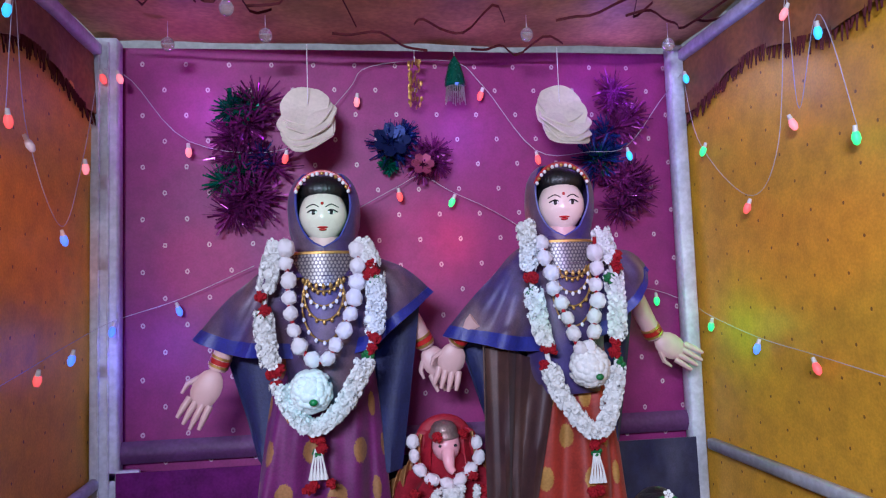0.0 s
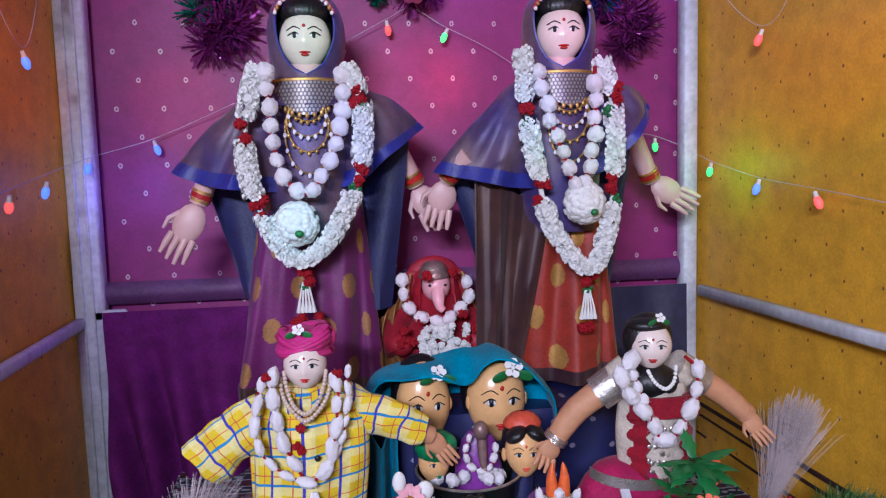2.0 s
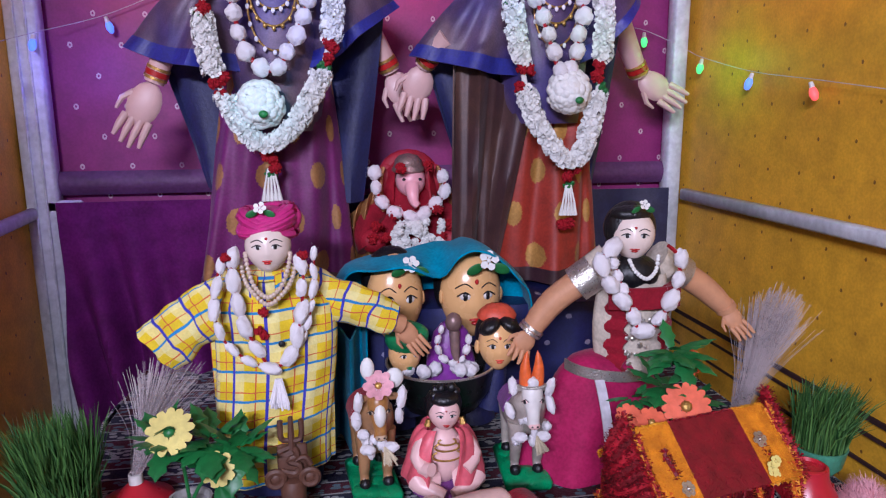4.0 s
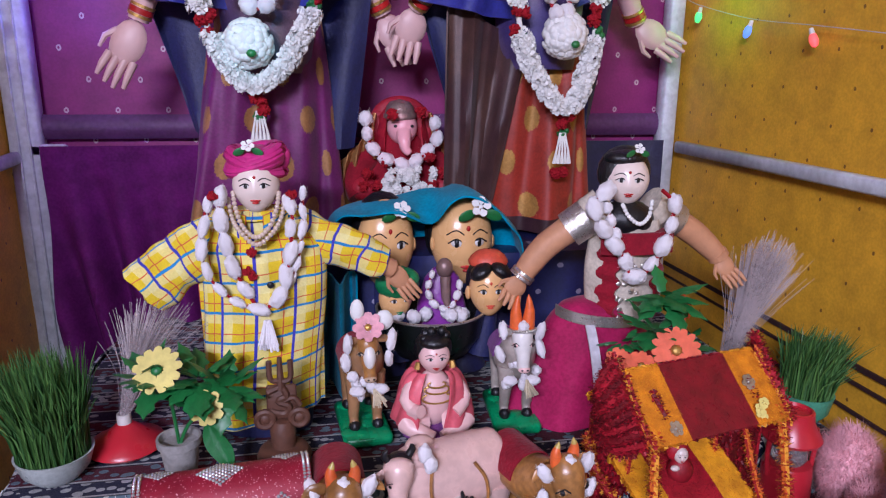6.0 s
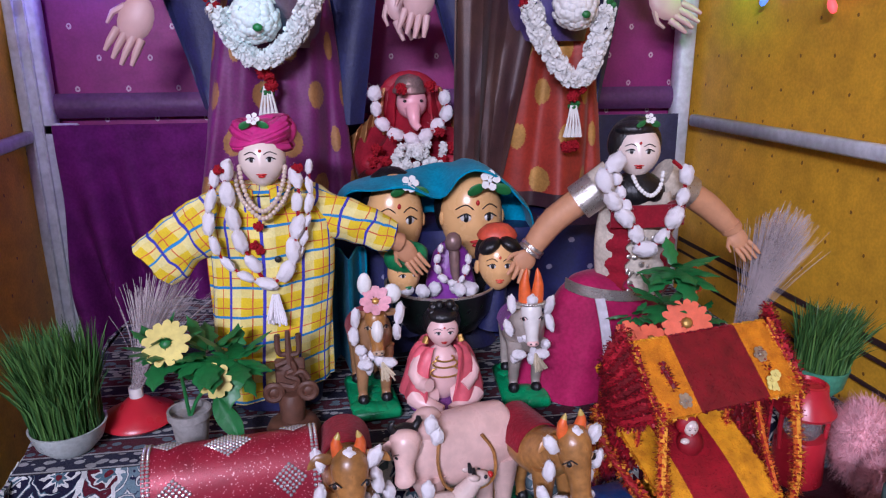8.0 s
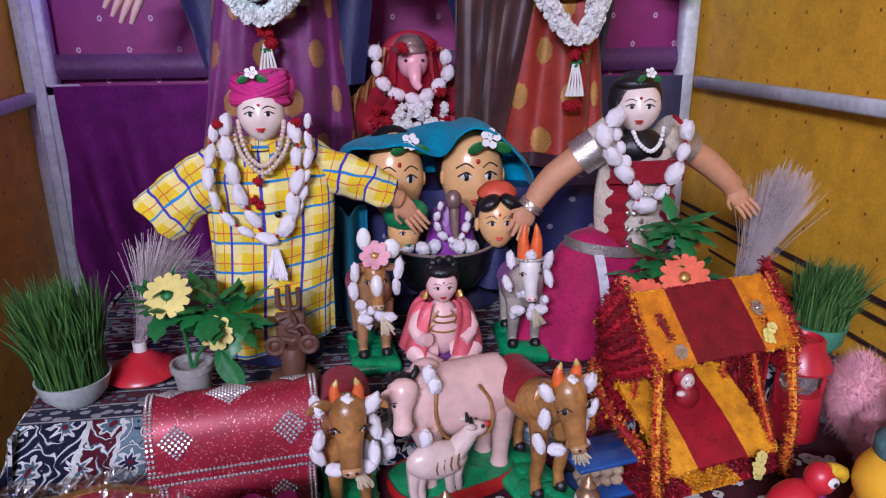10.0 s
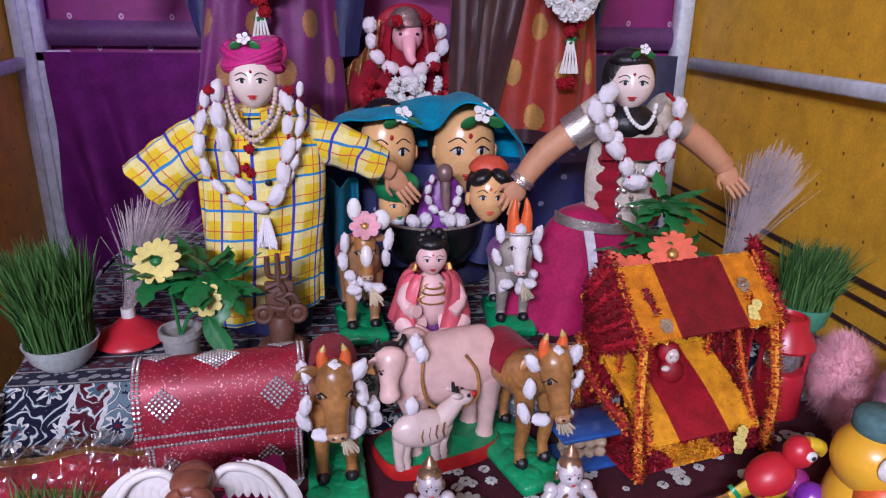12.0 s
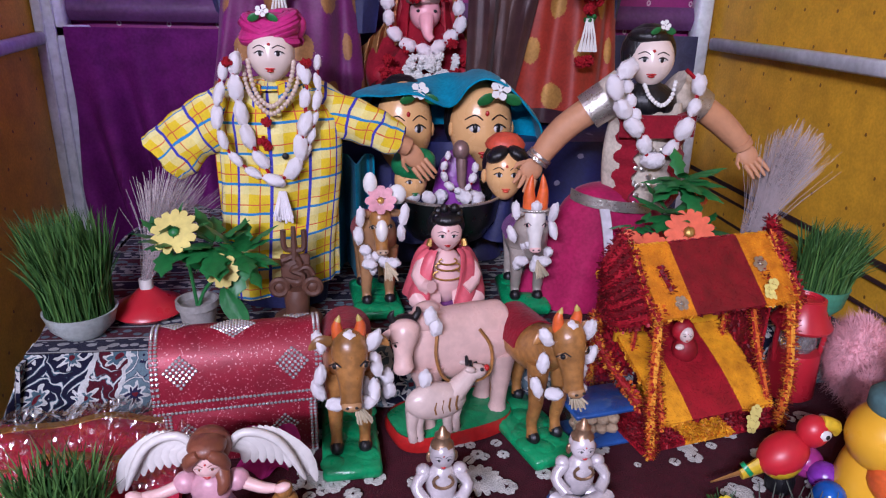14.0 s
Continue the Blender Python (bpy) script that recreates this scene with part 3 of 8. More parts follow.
def face_on(b, c, w, h, turn=None, skin=0, hair=1, lips=7, brow=True, d=0.9, white=None):
    """A plain painted doll's face: an egg with small dabs for eyes, nose and mouth. It looks towards -y."""
    m = turn or Matrix.Identity(3)
    put = lambda x, y, z: m @ Vector((x * w, y * w, z * h)) + Vector(c)

    def egg(x, y, z):
        k = 1 - 0.24 * max(0, -z) ** 1.6
        e = lambda at, wide: math.exp(-((at / wide) ** 2))
        out = 0.0
        if y < 0:
            out += 0.20 * e(x, 0.11) * min(1, max(0, (0.25 - z) / 0.48)) / (1 + math.exp(-(z + 0.27) / 0.025))
            out -= 0.06 * e(abs(x) - 0.36, 0.17) * e(z - 0.07, 0.11)
            out += 0.03 * e(abs(x) - 0.45, 0.22) * e(z + 0.25, 0.2)
            out += 0.04 * e(x, 0.2) * e(z + 0.5, 0.08) + 0.05 * e(x, 0.22) * e(z + 0.82, 0.14)
        return (x * k, y * (1 - 0.1 * max(0, -z)) - out, z)
    b.ball(c, (w, w * d, h), skin, 34, 28, m, egg)
    for s in (-1, 1):
        q = m @ rot(0, 0, s * 24)
        if white is not None:
            b.ball(put(s * 0.37, -0.82 * d, 0.06), (w * 0.23, w * 0.10, h * 0.10), white, 10, 6, q)
            b.ball(put(s * 0.36, -0.885 * d, 0.065), (w * 0.11, w * 0.06, h * 0.095), hair, 8, 6, q)
            b.tube(spline([put(s * 0.13, -0.93 * d, 0.04), put(s * 0.36, -0.93 * d, 0.165), put(s * 0.62, -0.82 * d, 0.07)], 6), w * 0.024, hair, 4)
        else:
            b.ball(put(s * 0.36, -0.84 * d, 0.08), (w * 0.15, w * 0.08, h * 0.05), hair, 8, 5, q)
        if brow:
            b.tube(spline([put(s * 0.14, -0.97 * d, 0.25), put(s * 0.38, -0.91 * d, 0.35), put(s * 0.66, -0.745 * d, 0.24)], 8), w * 0.020, hair, 4)
    b.ball(put(0, -0.84 * d, -0.46), (w * 0.23, w * 0.09, h * 0.042), lips, 10, 6, m)
    b.ball(put(0, -0.82 * d, -0.54), (w * 0.16, w * 0.10, h * 0.048), lips, 10, 6, m)
    b.ball(put(0, -0.93 * d, 0.38), (w * 0.07, w * 0.06, h * 0.06), lips, 8, 5, m)


def hand_on(b, wrist, tip, palm, mi, spread=0.004, bend=(0, -0.01, 0)):
    """A plain flat hand from the wrist to the finger tips."""
    w, t = Vector(wrist), Vector(tip)
    d = (t - w).normalized()
    L = (t - w).length
    side = d.cross(Vector((0, 1, 0))).normalized()
    mid = w + d * L * 0.34
    q = Matrix((side, d.cross(side), d)).transposed()
    b.ball(mid, (palm, palm * 0.38, L * 0.33), mi, 12, 8, q)
    for k in range(4):
        s = (k - 1.5) / 1.5
        a = mid + side * s * palm * 0.72 + d * L * 0.22
        e = w + d * L * (1.0 - 0.08 * abs(s - 0.2)) + side * s * (palm * 0.72 + spread) + Vector(bend)
        b.tube([a, (a + e) / 2 + Vector((0, -0.004, 0)), e], [palm * 0.25, palm * 0.23, palm * 0.13], mi, 8)
    a = mid - side * palm * 0.8 - d * L * 0.1
    b.tube([a, a - side * palm * 0.5 + d * L * 0.15, a - side * palm * 0.55 + d * L * 0.32], [palm * 0.22, palm * 0.18, palm * 0.1], mi, 6)


def standing_figure(label, head, y, shoulders, hem, arms, skirt_top, skirt_foot, skirt, turn, pallu):
    b = Build()
    hx, hz = head
    m = rot(*turn)
    c = Vector((hx, y, hz))
    face_on(b, c + Vector((0, 0, -0.020)), 0.060, 0.070, m, d=0.85, white=12)
    # hair and hood
    b.ball(c + m @ Vector((0, 0.034, 0.0)), (0.068, 0.055, 0.076), 1, 16, 10, m)
    rings = [(0.094, 0.030), (0.088, 0.052), (0.070, 0.071), (0.040, 0.084), (0.0, 0.089), (-0.045, 0.086), (-0.09, 0.076), (-0.125, 0.080), (-0.175, 0.118)]
    HR = spline([(r, 0, z) for z, r in rings], 24)

    def hoodfn(u, v):
        r, z = HR[round(v * 24)].x, HR[round(v * 24)].z
        gap = 0.068 * math.sqrt(max(0.0, 1 - ((z - 0.012) / 0.108) ** 2))
        a0 = math.asin(min(0.985, gap / r))
        a = a0 + u * (2 * math.pi - 2 * a0)
        fold = 1 + 0.03 * math.sin(a * 9 + z * 30) * min(1, max(0, 0.05 - z) * 9)
        return c + m @ Vector((r * math.sin(a) * fold, 0.034 - 0.86 * r * math.cos(a) * fold, z))
    b.grid(hoodfn, 36, 24, 2, thick=0.003)
    for e in (0, 1):
        b.tube([hoodfn(e, i / 24) for i in range(2, 20)], 0.0032, 3, 5)
    b.tube([c + m @ Vector((0.072 * math.cos(a), -0.022, 0.012 + 0.078 * math.sin(a))) for a in np.linspace(0.35, 2.79, 14)], 0.005, 7, 6)
    for a in np.linspace(0.4, 2.74, 15):
        b.ball(c + m @ Vector((0.070 * math.cos(a), -0.03, 0.010 + 0.074 * math.sin(a))), 0.005, 9 if round(a * 6) % 3 else 6, 7, 5)
    # neck band, body
    b.tube([(hx, y + 0.01, hz - 0.05), (hx, y + 0.01, hz - 0.12)], [0.035, 0.045], 5, 12)
    b.ball(c + m @ Vector((0, 0.012, 0.046)), (0.062, 0.05, 0.038), 1, 16, 9, m)
    b.lathe([(0.05, -0.085), (0.075, -0.10), (0.10, -0.16), (0.108, -0.30), (0.10, -0.42), (0.09, -0.5)], (hx, y + 0.030, hz), 2, 26, 1.0, 0.80)
    b.grid(lambda u, v: (hx + (0.104 - 0.012 * v) * math.sin((u - 0.5) * 1.75 * (1 - 0.25 * v)), y + 0.034 - (0.094 + 0.010 * v) * math.cos((u - 0.5) * 1.75 * (1 - 0.25 * v)), hz - 0.118 - v * (0.045 + 0.035 * math.sin(math.pi * u))), 20, 8, 13, thick=0.004)
    b.tube([(hx + 0.104 * math.sin(a), y + 0.034 - 0.096 * math.cos(a), hz - 0.116) for a in np.linspace(-0.95, 0.95, 16)], 0.0045, 6, 6)
    for a in np.linspace(-0.7, 0.7, 9):
        b.ball((hx + 0.096 * math.sin(a), y + 0.034 - 0.106 * math.cos(a), hz - 0.168 - 0.030 * math.cos(a * 2)), (0.005, 0.004, 0.008), 6, 7, 5)
    for k, (dx, dz) in enumerate(((0.036, -0.21), (0.042, -0.245), (0.047, -0.28), (0.052, -0.33))):
        b.tube([(hx + dx * math.sin(a), y - 0.062, hz - 0.15 + (dz + 0.15) * (1 + math.cos(a)) / 2) for a in np.linspace(-math.pi, math.pi, 26)][:-1], 0.0022, 6, 5)
        for a in np.linspace(-1.6, 1.6, 9):
            b.ball((hx + dx * math.sin(a), y - 0.064, hz - 0.15 + (dz + 0.15) * (1 + math.cos(a)) / 2 - 0.004), (0.0045, 0.003, 0.006), 9 if k % 2 else 6, 6, 4)
    # cape
    S = spline([(q[0], y + q[2], q[1]) for q in shoulders], 40)
    H = spline([(q[0], y + q[2], q[1]) for q in hem], 40)

    def cape(u, v):
        i = round(u * 40)
        p = S[i].lerp(H[i], v)
        return p + Vector((0, -0.03 * math.sin(math.pi * min(1, v * 1.1)) + (0.010 * math.sin(u * 31 + v * 3) + 0.006 * math.sin(u * 57 - 4 * v)) * v + 0.010 * noise.noise(Vector((u * 7, v * 3, 5))), 0.012 * math.sin(math.pi * v)))
    b.grid(cape, 40, 20, 2, thick=0.003)
    b.grid(lambda u, v: cape(u, 0.90 + v * 0.11) + Vector((0, -0.003, 0)), 40, 2, 3, thick=0.004)
    # cloth behind, down to the skirt
    P = [spline([(q[0], y + 0.07, q[1]) for q in row], 20) for row in pallu]
    for k, mi in ((0, 8), (2, 11)):
        if len(P) > k:
            b.grid(lambda u, v: P[k][round(u * 20)].lerp(P[k + 1][round(u * 20)], v) + Vector((0, 0.016 * math.sin(u * 11 + 2 * v) + 0.007 * math.sin(u * 27 + v) - (0.07 if k else 0), 0)), 20, 12, mi, thick=0.004)
    # skirt with folds
    (ax, aw, az), (fx, fw, fz) = skirt_top, skirt_foot
    b.grid(lambda u, v: (ax + (fx - ax) * v + (aw + (fw - aw) * v ** 0.8) * math.cos(u * 2 * math.pi) * (1 + 0.06 * v * math.sin(u * 31 + 2 * v)),
                         y + 0.055 + 0.5 * (aw + (fw - aw) * v) * math.sin(u * 2 * math.pi) * (1 + (0.12 + 0.26 * v) * math.sin(u * 31 + 2.5 * v) + 0.12 * math.sin(u * 75 + v)), az + (fz - az) * v), 120, 20, 4, closed=True, size=(0.95, 0.45))
    b.grid(lambda u, v: (fx + (fw + 0.002) * math.cos(u * 2 * math.pi) * (1 + 0.06 * math.sin(u * 31 + 2)), y + 0.055 + 0.5 * (fw + 0.002) * math.sin(u * 2 * math.pi) * (1 + 0.38 * math.sin(u * 31 + 2.5) + 0.12 * math.sin(u * 75 + 1)), fz + 0.001 - 0.035 * v), 120, 2, 11, closed=True)
    for pts, rads, tip, palm in arms:
        b.tube(spline(pts, 8), [rads[0] + (rads[1] - rads[0]) * k / 8 for k in range(9)], 5, 10)
        w, e = Vector(pts[-1]), Vector(pts[-2])
        d = (e - w).normalized()
        for k, mi in ((0.010, 6), (0.018, 7), (0.024, 7), (0.032, 6)):
            b.tube([w + d * (k + 0.003), w + d * (k - 0.003)], rads[1] * 1.18, mi, 12)
        hand_on(b, pts[-1], tip, palm, 5)
    mats = [FACE, HAIR, CAPE_SILK, BLUE_SILK, skirt, SKIN, GOLD, RED_PAINT, NAVY_CLOTH, WHITE_COTTON, BROWN_SILK, BROWN_SILK, WHITE_PAINT, CHOKER]
    return solo("draped_statue", b, mats, label, "statue", "standing draped statues")


standing_figure("painted goddess statue in plum cape and purple gold-dotted skirt", (-0.083, 1.792), 1.74,
                [(-0.21, 1.66, 0.04), (-0.15, 1.70, 0.03), (-0.083, 1.71, 0.06), (0.0, 1.70, 0.03), (0.06, 1.66, 0.04)],
                [(-0.405, 1.475, 0.02), (-0.31, 1.44, -0.03), (-0.22, 1.43, -0.04), (-0.10, 1.42, 0.0), (0.02, 1.44, -0.03), (0.10, 1.50, -0.03), (0.195, 1.575, 0.06)],
                [([(-0.29, 1.75, 1.53), (-0.325, 1.76, 1.46), (-0.352, 1.765, 1.40)], (0.028, 0.022), (-0.425, 1.765, 1.262), 0.036),
                 ([(0.10, 1.81, 1.56), (0.145, 1.835, 1.49), (0.178, 1.85, 1.43)], (0.030, 0.023), (0.235, 1.84, 1.31), 0.034)],
                (-0.085, 0.112, 1.45), (-0.11, 0.178, 0.955), PURPLE_SKIRT, (0, 0, 0),
                [[(-0.36, 1.50), (-0.2, 1.50), (0.0, 1.52), (0.16, 1.56)], [(-0.26, 1.16), (-0.2, 1.14), (0.0, 1.12), (0.10, 1.12)]])
standing_figure("painted goddess statue in plum cape and orange gold-dotted skirt", (0.533, 1.805), 1.73,
                [(0.40, 1.66, 0.04), (0.46, 1.70, 0.03), (0.533, 1.71, 0.06), (0.62, 1.70, 0.03), (0.68, 1.67, 0.04)],
                [(0.215, 1.46, 0.02), (0.30, 1.44, -0.03), (0.40, 1.42, -0.04), (0.52, 1.42, 0.0), (0.64, 1.46, -0.03), (0.72, 1.53, -0.02), (0.785, 1.615, 0.05)],
                [([(0.30, 1.73, 1.50), (0.265, 1.76, 1.465), (0.248, 1.78, 1.44)], (0.028, 0.022), (0.215, 1.80, 1.315), 0.036),
                 ([(0.73, 1.83, 1.60), (0.80, 1.88, 1.50), (0.845, 1.90, 1.425)], (0.031, 0.024), (0.965, 1.88, 1.345), 0.036)],
                (0.545, 0.098, 1.45), (0.535, 0.152, 0.955), ORANGE_SKIRT, (0, 0, -8),
                [[(0.25, 1.47), (0.35, 1.49), (0.62, 1.50), (0.74, 1.56)], [(0.36, 1.13), (0.42, 1.12), (0.62, 1.12), (0.68, 1.14)],
                 [(0.31, 1.44), (0.36, 1.43), (0.42, 1.40), (0.50, 1.38)], [(0.31, 0.93), (0.345, 0.92), (0.38, 0.92), (0.41, 0.92)]])

# ---- garlands ----


def puff_mesh(name, r, mat, squash=1.0, rough=0.10, seed=1, fuzz=0):
    """One cotton bead with pinched ends, a lumpy skin and loose fibres."""
    pinch = lambda z: 1 + 0.10 * z * z - 0.12 * z ** 4
    bend = lambda x, y, z: tuple(np.array((x * pinch(z), y * pinch(z), z * squash)) * (1 + rough * noise.noise(Vector((x * 2.0 + seed, y * 2.0, z * 2.0)))))
    b = Build().ball((0, 0, 0), r, 0, 20, 16, None, bend)
    for k in range(fuzz):
        d = Vector((random.gauss(0, 1), random.gauss(0, 1), random.gauss(0, 1))).normalized()
        o = Vector(bend(*d)) * r * 0.96
        e = o + (d + Vector((random.gauss(0, 0.9), random.gauss(0, 0.9), random.gauss(0, 0.9)))) * r * random.uniform(0.08, 0.26)
        q = d.cross(Vector((0.3, 0.4, 0.8))).normalized() * r * 0.018
        b.add([o - q, o + q, e], [(0, 1, 2)])
    return b.mesh(name, mat)


def petal_ball(name, r, mat, count=26, size=0.55):
    """A small blossom of curled petals."""
    b = Build()
    b.ball((0, 0, 0), r * 0.6, 0, 8, 6)
    for k in range(count):
        d = Vector((random.gauss(0, 1), random.gauss(0, 1), random.gauss(0, 1))).normalized()
        q = d.to_track_quat("Z", "Y").to_matrix()
        b.ball(d * r * 0.62, (r * size * 0.5, r * size * 0.32, r * size * 0.5), 0, 6, 4, q @ rot(random.uniform(-40, 40), 0, random.uniform(0, 180)))
    return b.mesh(name, mat)


BEADS = [puff_mesh("cotton_bead", 0.5, WHITE_COTTON, 1.0, 0.22, s, 160) for s in (1, 5, 9)]
ROSES = [petal_ball("rose_head", 0.5, ROSE), petal_ball("rose_leaves", 0.5, LEAF, 18, 0.8)]
BLOSSOM = petal_ball("white_blossom", 0.5, WHITE_PETAL, 40, 0.35)


def bead_string(g, path, size, long, gap=1.0, name="cotton_bead"):
    """Cotton beads threaded one by one along a path."""
    P = spline(path, 200)
    run, k, need = 0.0, 0, 0.0
    for a, c in zip(P[:-1], P[1:]):
        run += (c - a).length
        if run >= need:
            q = (c - a).normalized().to_track_quat("Z", "Y").to_matrix().to_4x4()
            s = size * random.uniform(0.8, 1.12)
            m = Matrix.Translation(a + Vector((random.uniform(-0.1, 0.1) * size, random.uniform(-0.1, 0.1) * size, 0))) @ q @ pose(0, 0, 0, random.uniform(-14, 14), random.uniform(-14, 14), random.uniform(0, 360)) @ Matrix.Diagonal((s, s * 0.9, s * long, 1))
            part(name, BEADS[k % 3], None, g, m=m)
            k += 1
            need += size * long * gap
    part("thread", Build().tube(P[::5], size * 0.12, 0, 5), ROSE, g)


def floret_rope(path, radius, count, skips=()):
    """A dense rope of small white florets; one joined mesh."""
    P = spline(path, 120)
    b = Build()
    for k in range(count):
        s = (k + random.random()) / count
        if any(lo < s < hi for lo, hi in skips):
            continue
        p = P[int(s * 120)]
        a = random.uniform(0, 2 * math.pi)
        d = Vector((math.cos(a), -abs(math.sin(a)), random.uniform(-0.5, 0.5))).normalized()
        q = d.to_track_quat("Z", "Y").to_matrix()
        b.disc_flower(p + d * radius * random.uniform(0.6, 1.0), radius * 0.40, 4, 0, tilt=q, width=0.45, lift=0.7)
    b.tube(P[::4], radius * 0.3, 0, 7)
    return b


def at_y(xz, y, bow=0.0):
    n = len(xz) - 1
    return [(x, y - bow * math.sin(math.pi * k / n), z) for k, (x, z) in enumerate(xz)]


def blob(name, me, g, p, s, label=""):
    return part(name, me, None, g, label, m=pose(*p, random.uniform(0, 360), random.uniform(0, 360), 0) @ Matrix.Diagonal((s, s, s, 1)))


def deity_garland(outer, inner, pom, roses, tassel, y, label):
    g = thing("flower_garland", label, "garland", "garlands on the standing statues", at=(pom[0], y, pom[1]))
    part("floret_rope", floret_rope(at_y(outer, y, 0.02), 0.021, 1900, ((0.10, 0.15), (0.26, 0.32), (0.70, 0.76), (0.88, 0.92))), WHITE_PETAL, g, "rope of small white florets")
    bead_string(g, at_y(inner, y - 0.012, 0.02), 0.041, 1.02, 0.94)
    b = Build()
    for k in range(320):
        d = Vector((random.gauss(0, 1), -abs(random.gauss(0, 1)), random.gauss(0, 1))).normalized()
        b.ball(Vector((pom[0], y - 0.015, pom[1])) + d * 0.046 * random.uniform(0.9, 1.1), (0.010, 0.010, 0.004), 0, 6, 4, d.to_track_quat("Z", "Y").to_matrix())
    b.ball((pom[0], y - 0.015, pom[1]), 0.045, 0, 14, 9)
    part("white_pompom", b, WHITE_PETAL, g, "large white petal pompom")
    part("pompom_heart", Build().ball((pom[0] + 0.008, y - 0.068, pom[1] - 0.02), (0.010, 0.007, 0.008), 0, 8, 6), LEAF, g)
    PO = spline(at_y(outer, y, 0.02), 100)
    for x, _, z in (PO[12], PO[29], PO[73], PO[90]):
        for j in range(3):
            blob("rose", ROSES[0], g, (x + random.uniform(-0.012, 0.012), y - 0.022, z + random.uniform(-0.024, 0.024)), 0.036)
        blob("leaf_tuft", ROSES[1], g, (x + random.uniform(-0.01, 0.01), y - 0.016, z - 0.03), 0.034)
    for x, z in roses[-1:]:
        for j in range(3):
            blob("rose", ROSES[0], g, (x + random.uniform(-0.014, 0.014), y - 0.008, z + random.uniform(-0.018, 0.018)), 0.034)
        blob("leaf_tuft", ROSES[1], g, (x + random.uniform(-0.01, 0.01), y + 0.004, z - 0.03), 0.032)
    x, z = tassel
    t = Build()
    for k in range(5):
        dx = (k - 2) * 0.007
        t.tube([(x + dx * 0.4, y - 0.005, z + 0.04), (x + dx, y - 0.01, z), (x + dx * 1.3, y - 0.008, z - 0.03)], [0.0022, 0.0025, 0.005], 0, 6)
    part("tassel", t, WHITE_PETAL, g, "hanging white bud tassel")
    for j in range(5):
        blob("rose", ROSES[0], g, (x + random.uniform(-0.03, 0.03), y, z - 0.045 + random.uniform(-0.01, 0.006)), 0.032)
    return g


deity_garland([(-0.190, 1.694), (-0.221, 1.554), (-0.207, 1.421), (-0.163, 1.321), (-0.106, 1.266), (-0.025, 1.340), (0.032, 1.478), (0.040, 1.613), (0.011, 1.696)],
              [(-0.165, 1.686), (-0.162, 1.552), (-0.134, 1.452), (-0.092, 1.417), (-0.046, 1.468), (-0.006, 1.573), (0.002, 1.688)],
              (-0.115, 1.350), [(-0.213, 1.639), (0.033, 1.645), (-0.197, 1.434), (0.004, 1.451), (-0.098, 1.232)], (-0.103, 1.175), 1.66,
              "white floret and cotton bead garland with red roses on the statue")
deity_garland([(0.417, 1.728), (0.423, 1.587), (0.445, 1.447), (0.477, 1.321), (0.559, 1.221), (0.606, 1.287), (0.633, 1.439), (0.633, 1.595), (0.607, 1.710)],
              [(0.453, 1.684), (0.473, 1.585), (0.504, 1.487), (0.536, 1.409), (0.568, 1.470), (0.584, 1.582), (0.587, 1.695)],
              (0.556, 1.376), [(0.412, 1.607), (0.613, 1.622), (0.451, 1.394), (0.623, 1.414), (0.568, 1.192)], (0.567, 1.125), 1.655,
              "white floret and cotton bead garland with red roses on the statue")

# ---- seated elephant-headed idol ----
IDOL_PINK = plain("idol_pink", (0.78, 0.42, 0.45), 0.35, 0.03, 30, vary=0.12)
ORANGE_ROBE = plain("ochre_robe", (0.45, 0.2, 0.07), 0.5, 0.3, 120)
b = Build()
gx, gy = 0.222, 1.87
b.lathe([(0.13, 0.0), (0.135, 0.05), (0.13, 0.10), (0.11, 0.15), (0.08, 0.20), (0.05, 0.24)], (gx, gy + 0.02, 0.91), 1, 26, 1.0, 0.6)
b.ball((gx, gy - 0.02, 1.165), (0.038, 0.042, 0.042), 0, 20, 14)
b.tube(spline([(gx, gy - 0.05, 1.155), (gx, gy - 0.066, 1.134), (gx + 0.003, gy - 0.072, 1.116), (gx + 0.012, gy - 0.076, 1.106)], 10), [0.020 - 0.0012 * k for k in range(11)], 0, 10)
for s in (-1, 1):
    b.ball((gx + s * 0.06, gy, 1.165), (0.03, 0.008, 0.04), 4, 10, 8)
    b.ball((gx + s * 0.02, gy - 0.056, 1.17), (0.005, 0.003, 0.004), 2, 6, 4)
    b.tube(spline([(gx + s * 0.07, gy, 1.10), (gx + s * 0.12, gy - 0.03, 1.05), (gx + s * 0.11, gy - 0.06, 1.0)], 6), 0.03, 1, 10)
    b.ball((gx + s * 0.10, gy - 0.06, 1.02), (0.035, 0.03, 0.03), 4, 10, 8)
    b.grid(lambda u, v: (gx + s * (0.085 + 0.075 * u + 0.02 * math.sin(v * 3)), gy - 0.035 - 0.02 * u + 0.012 * math.sin(u * 16 + v * 3), 1.15 - 0.07 * u - v * 0.19), 24, 10, 3, thick=0.003)
b.lathe([(0.036, 0.0), (0.041, 0.004), (0.041, 0.012), (0.037, 0.016), (0.034, 0.030), (0.024, 0.042), (0.001, 0.048)], (gx - 0.006, gy - 0.025, 1.185), 5, 20, 1, 1, 0.05, 10)
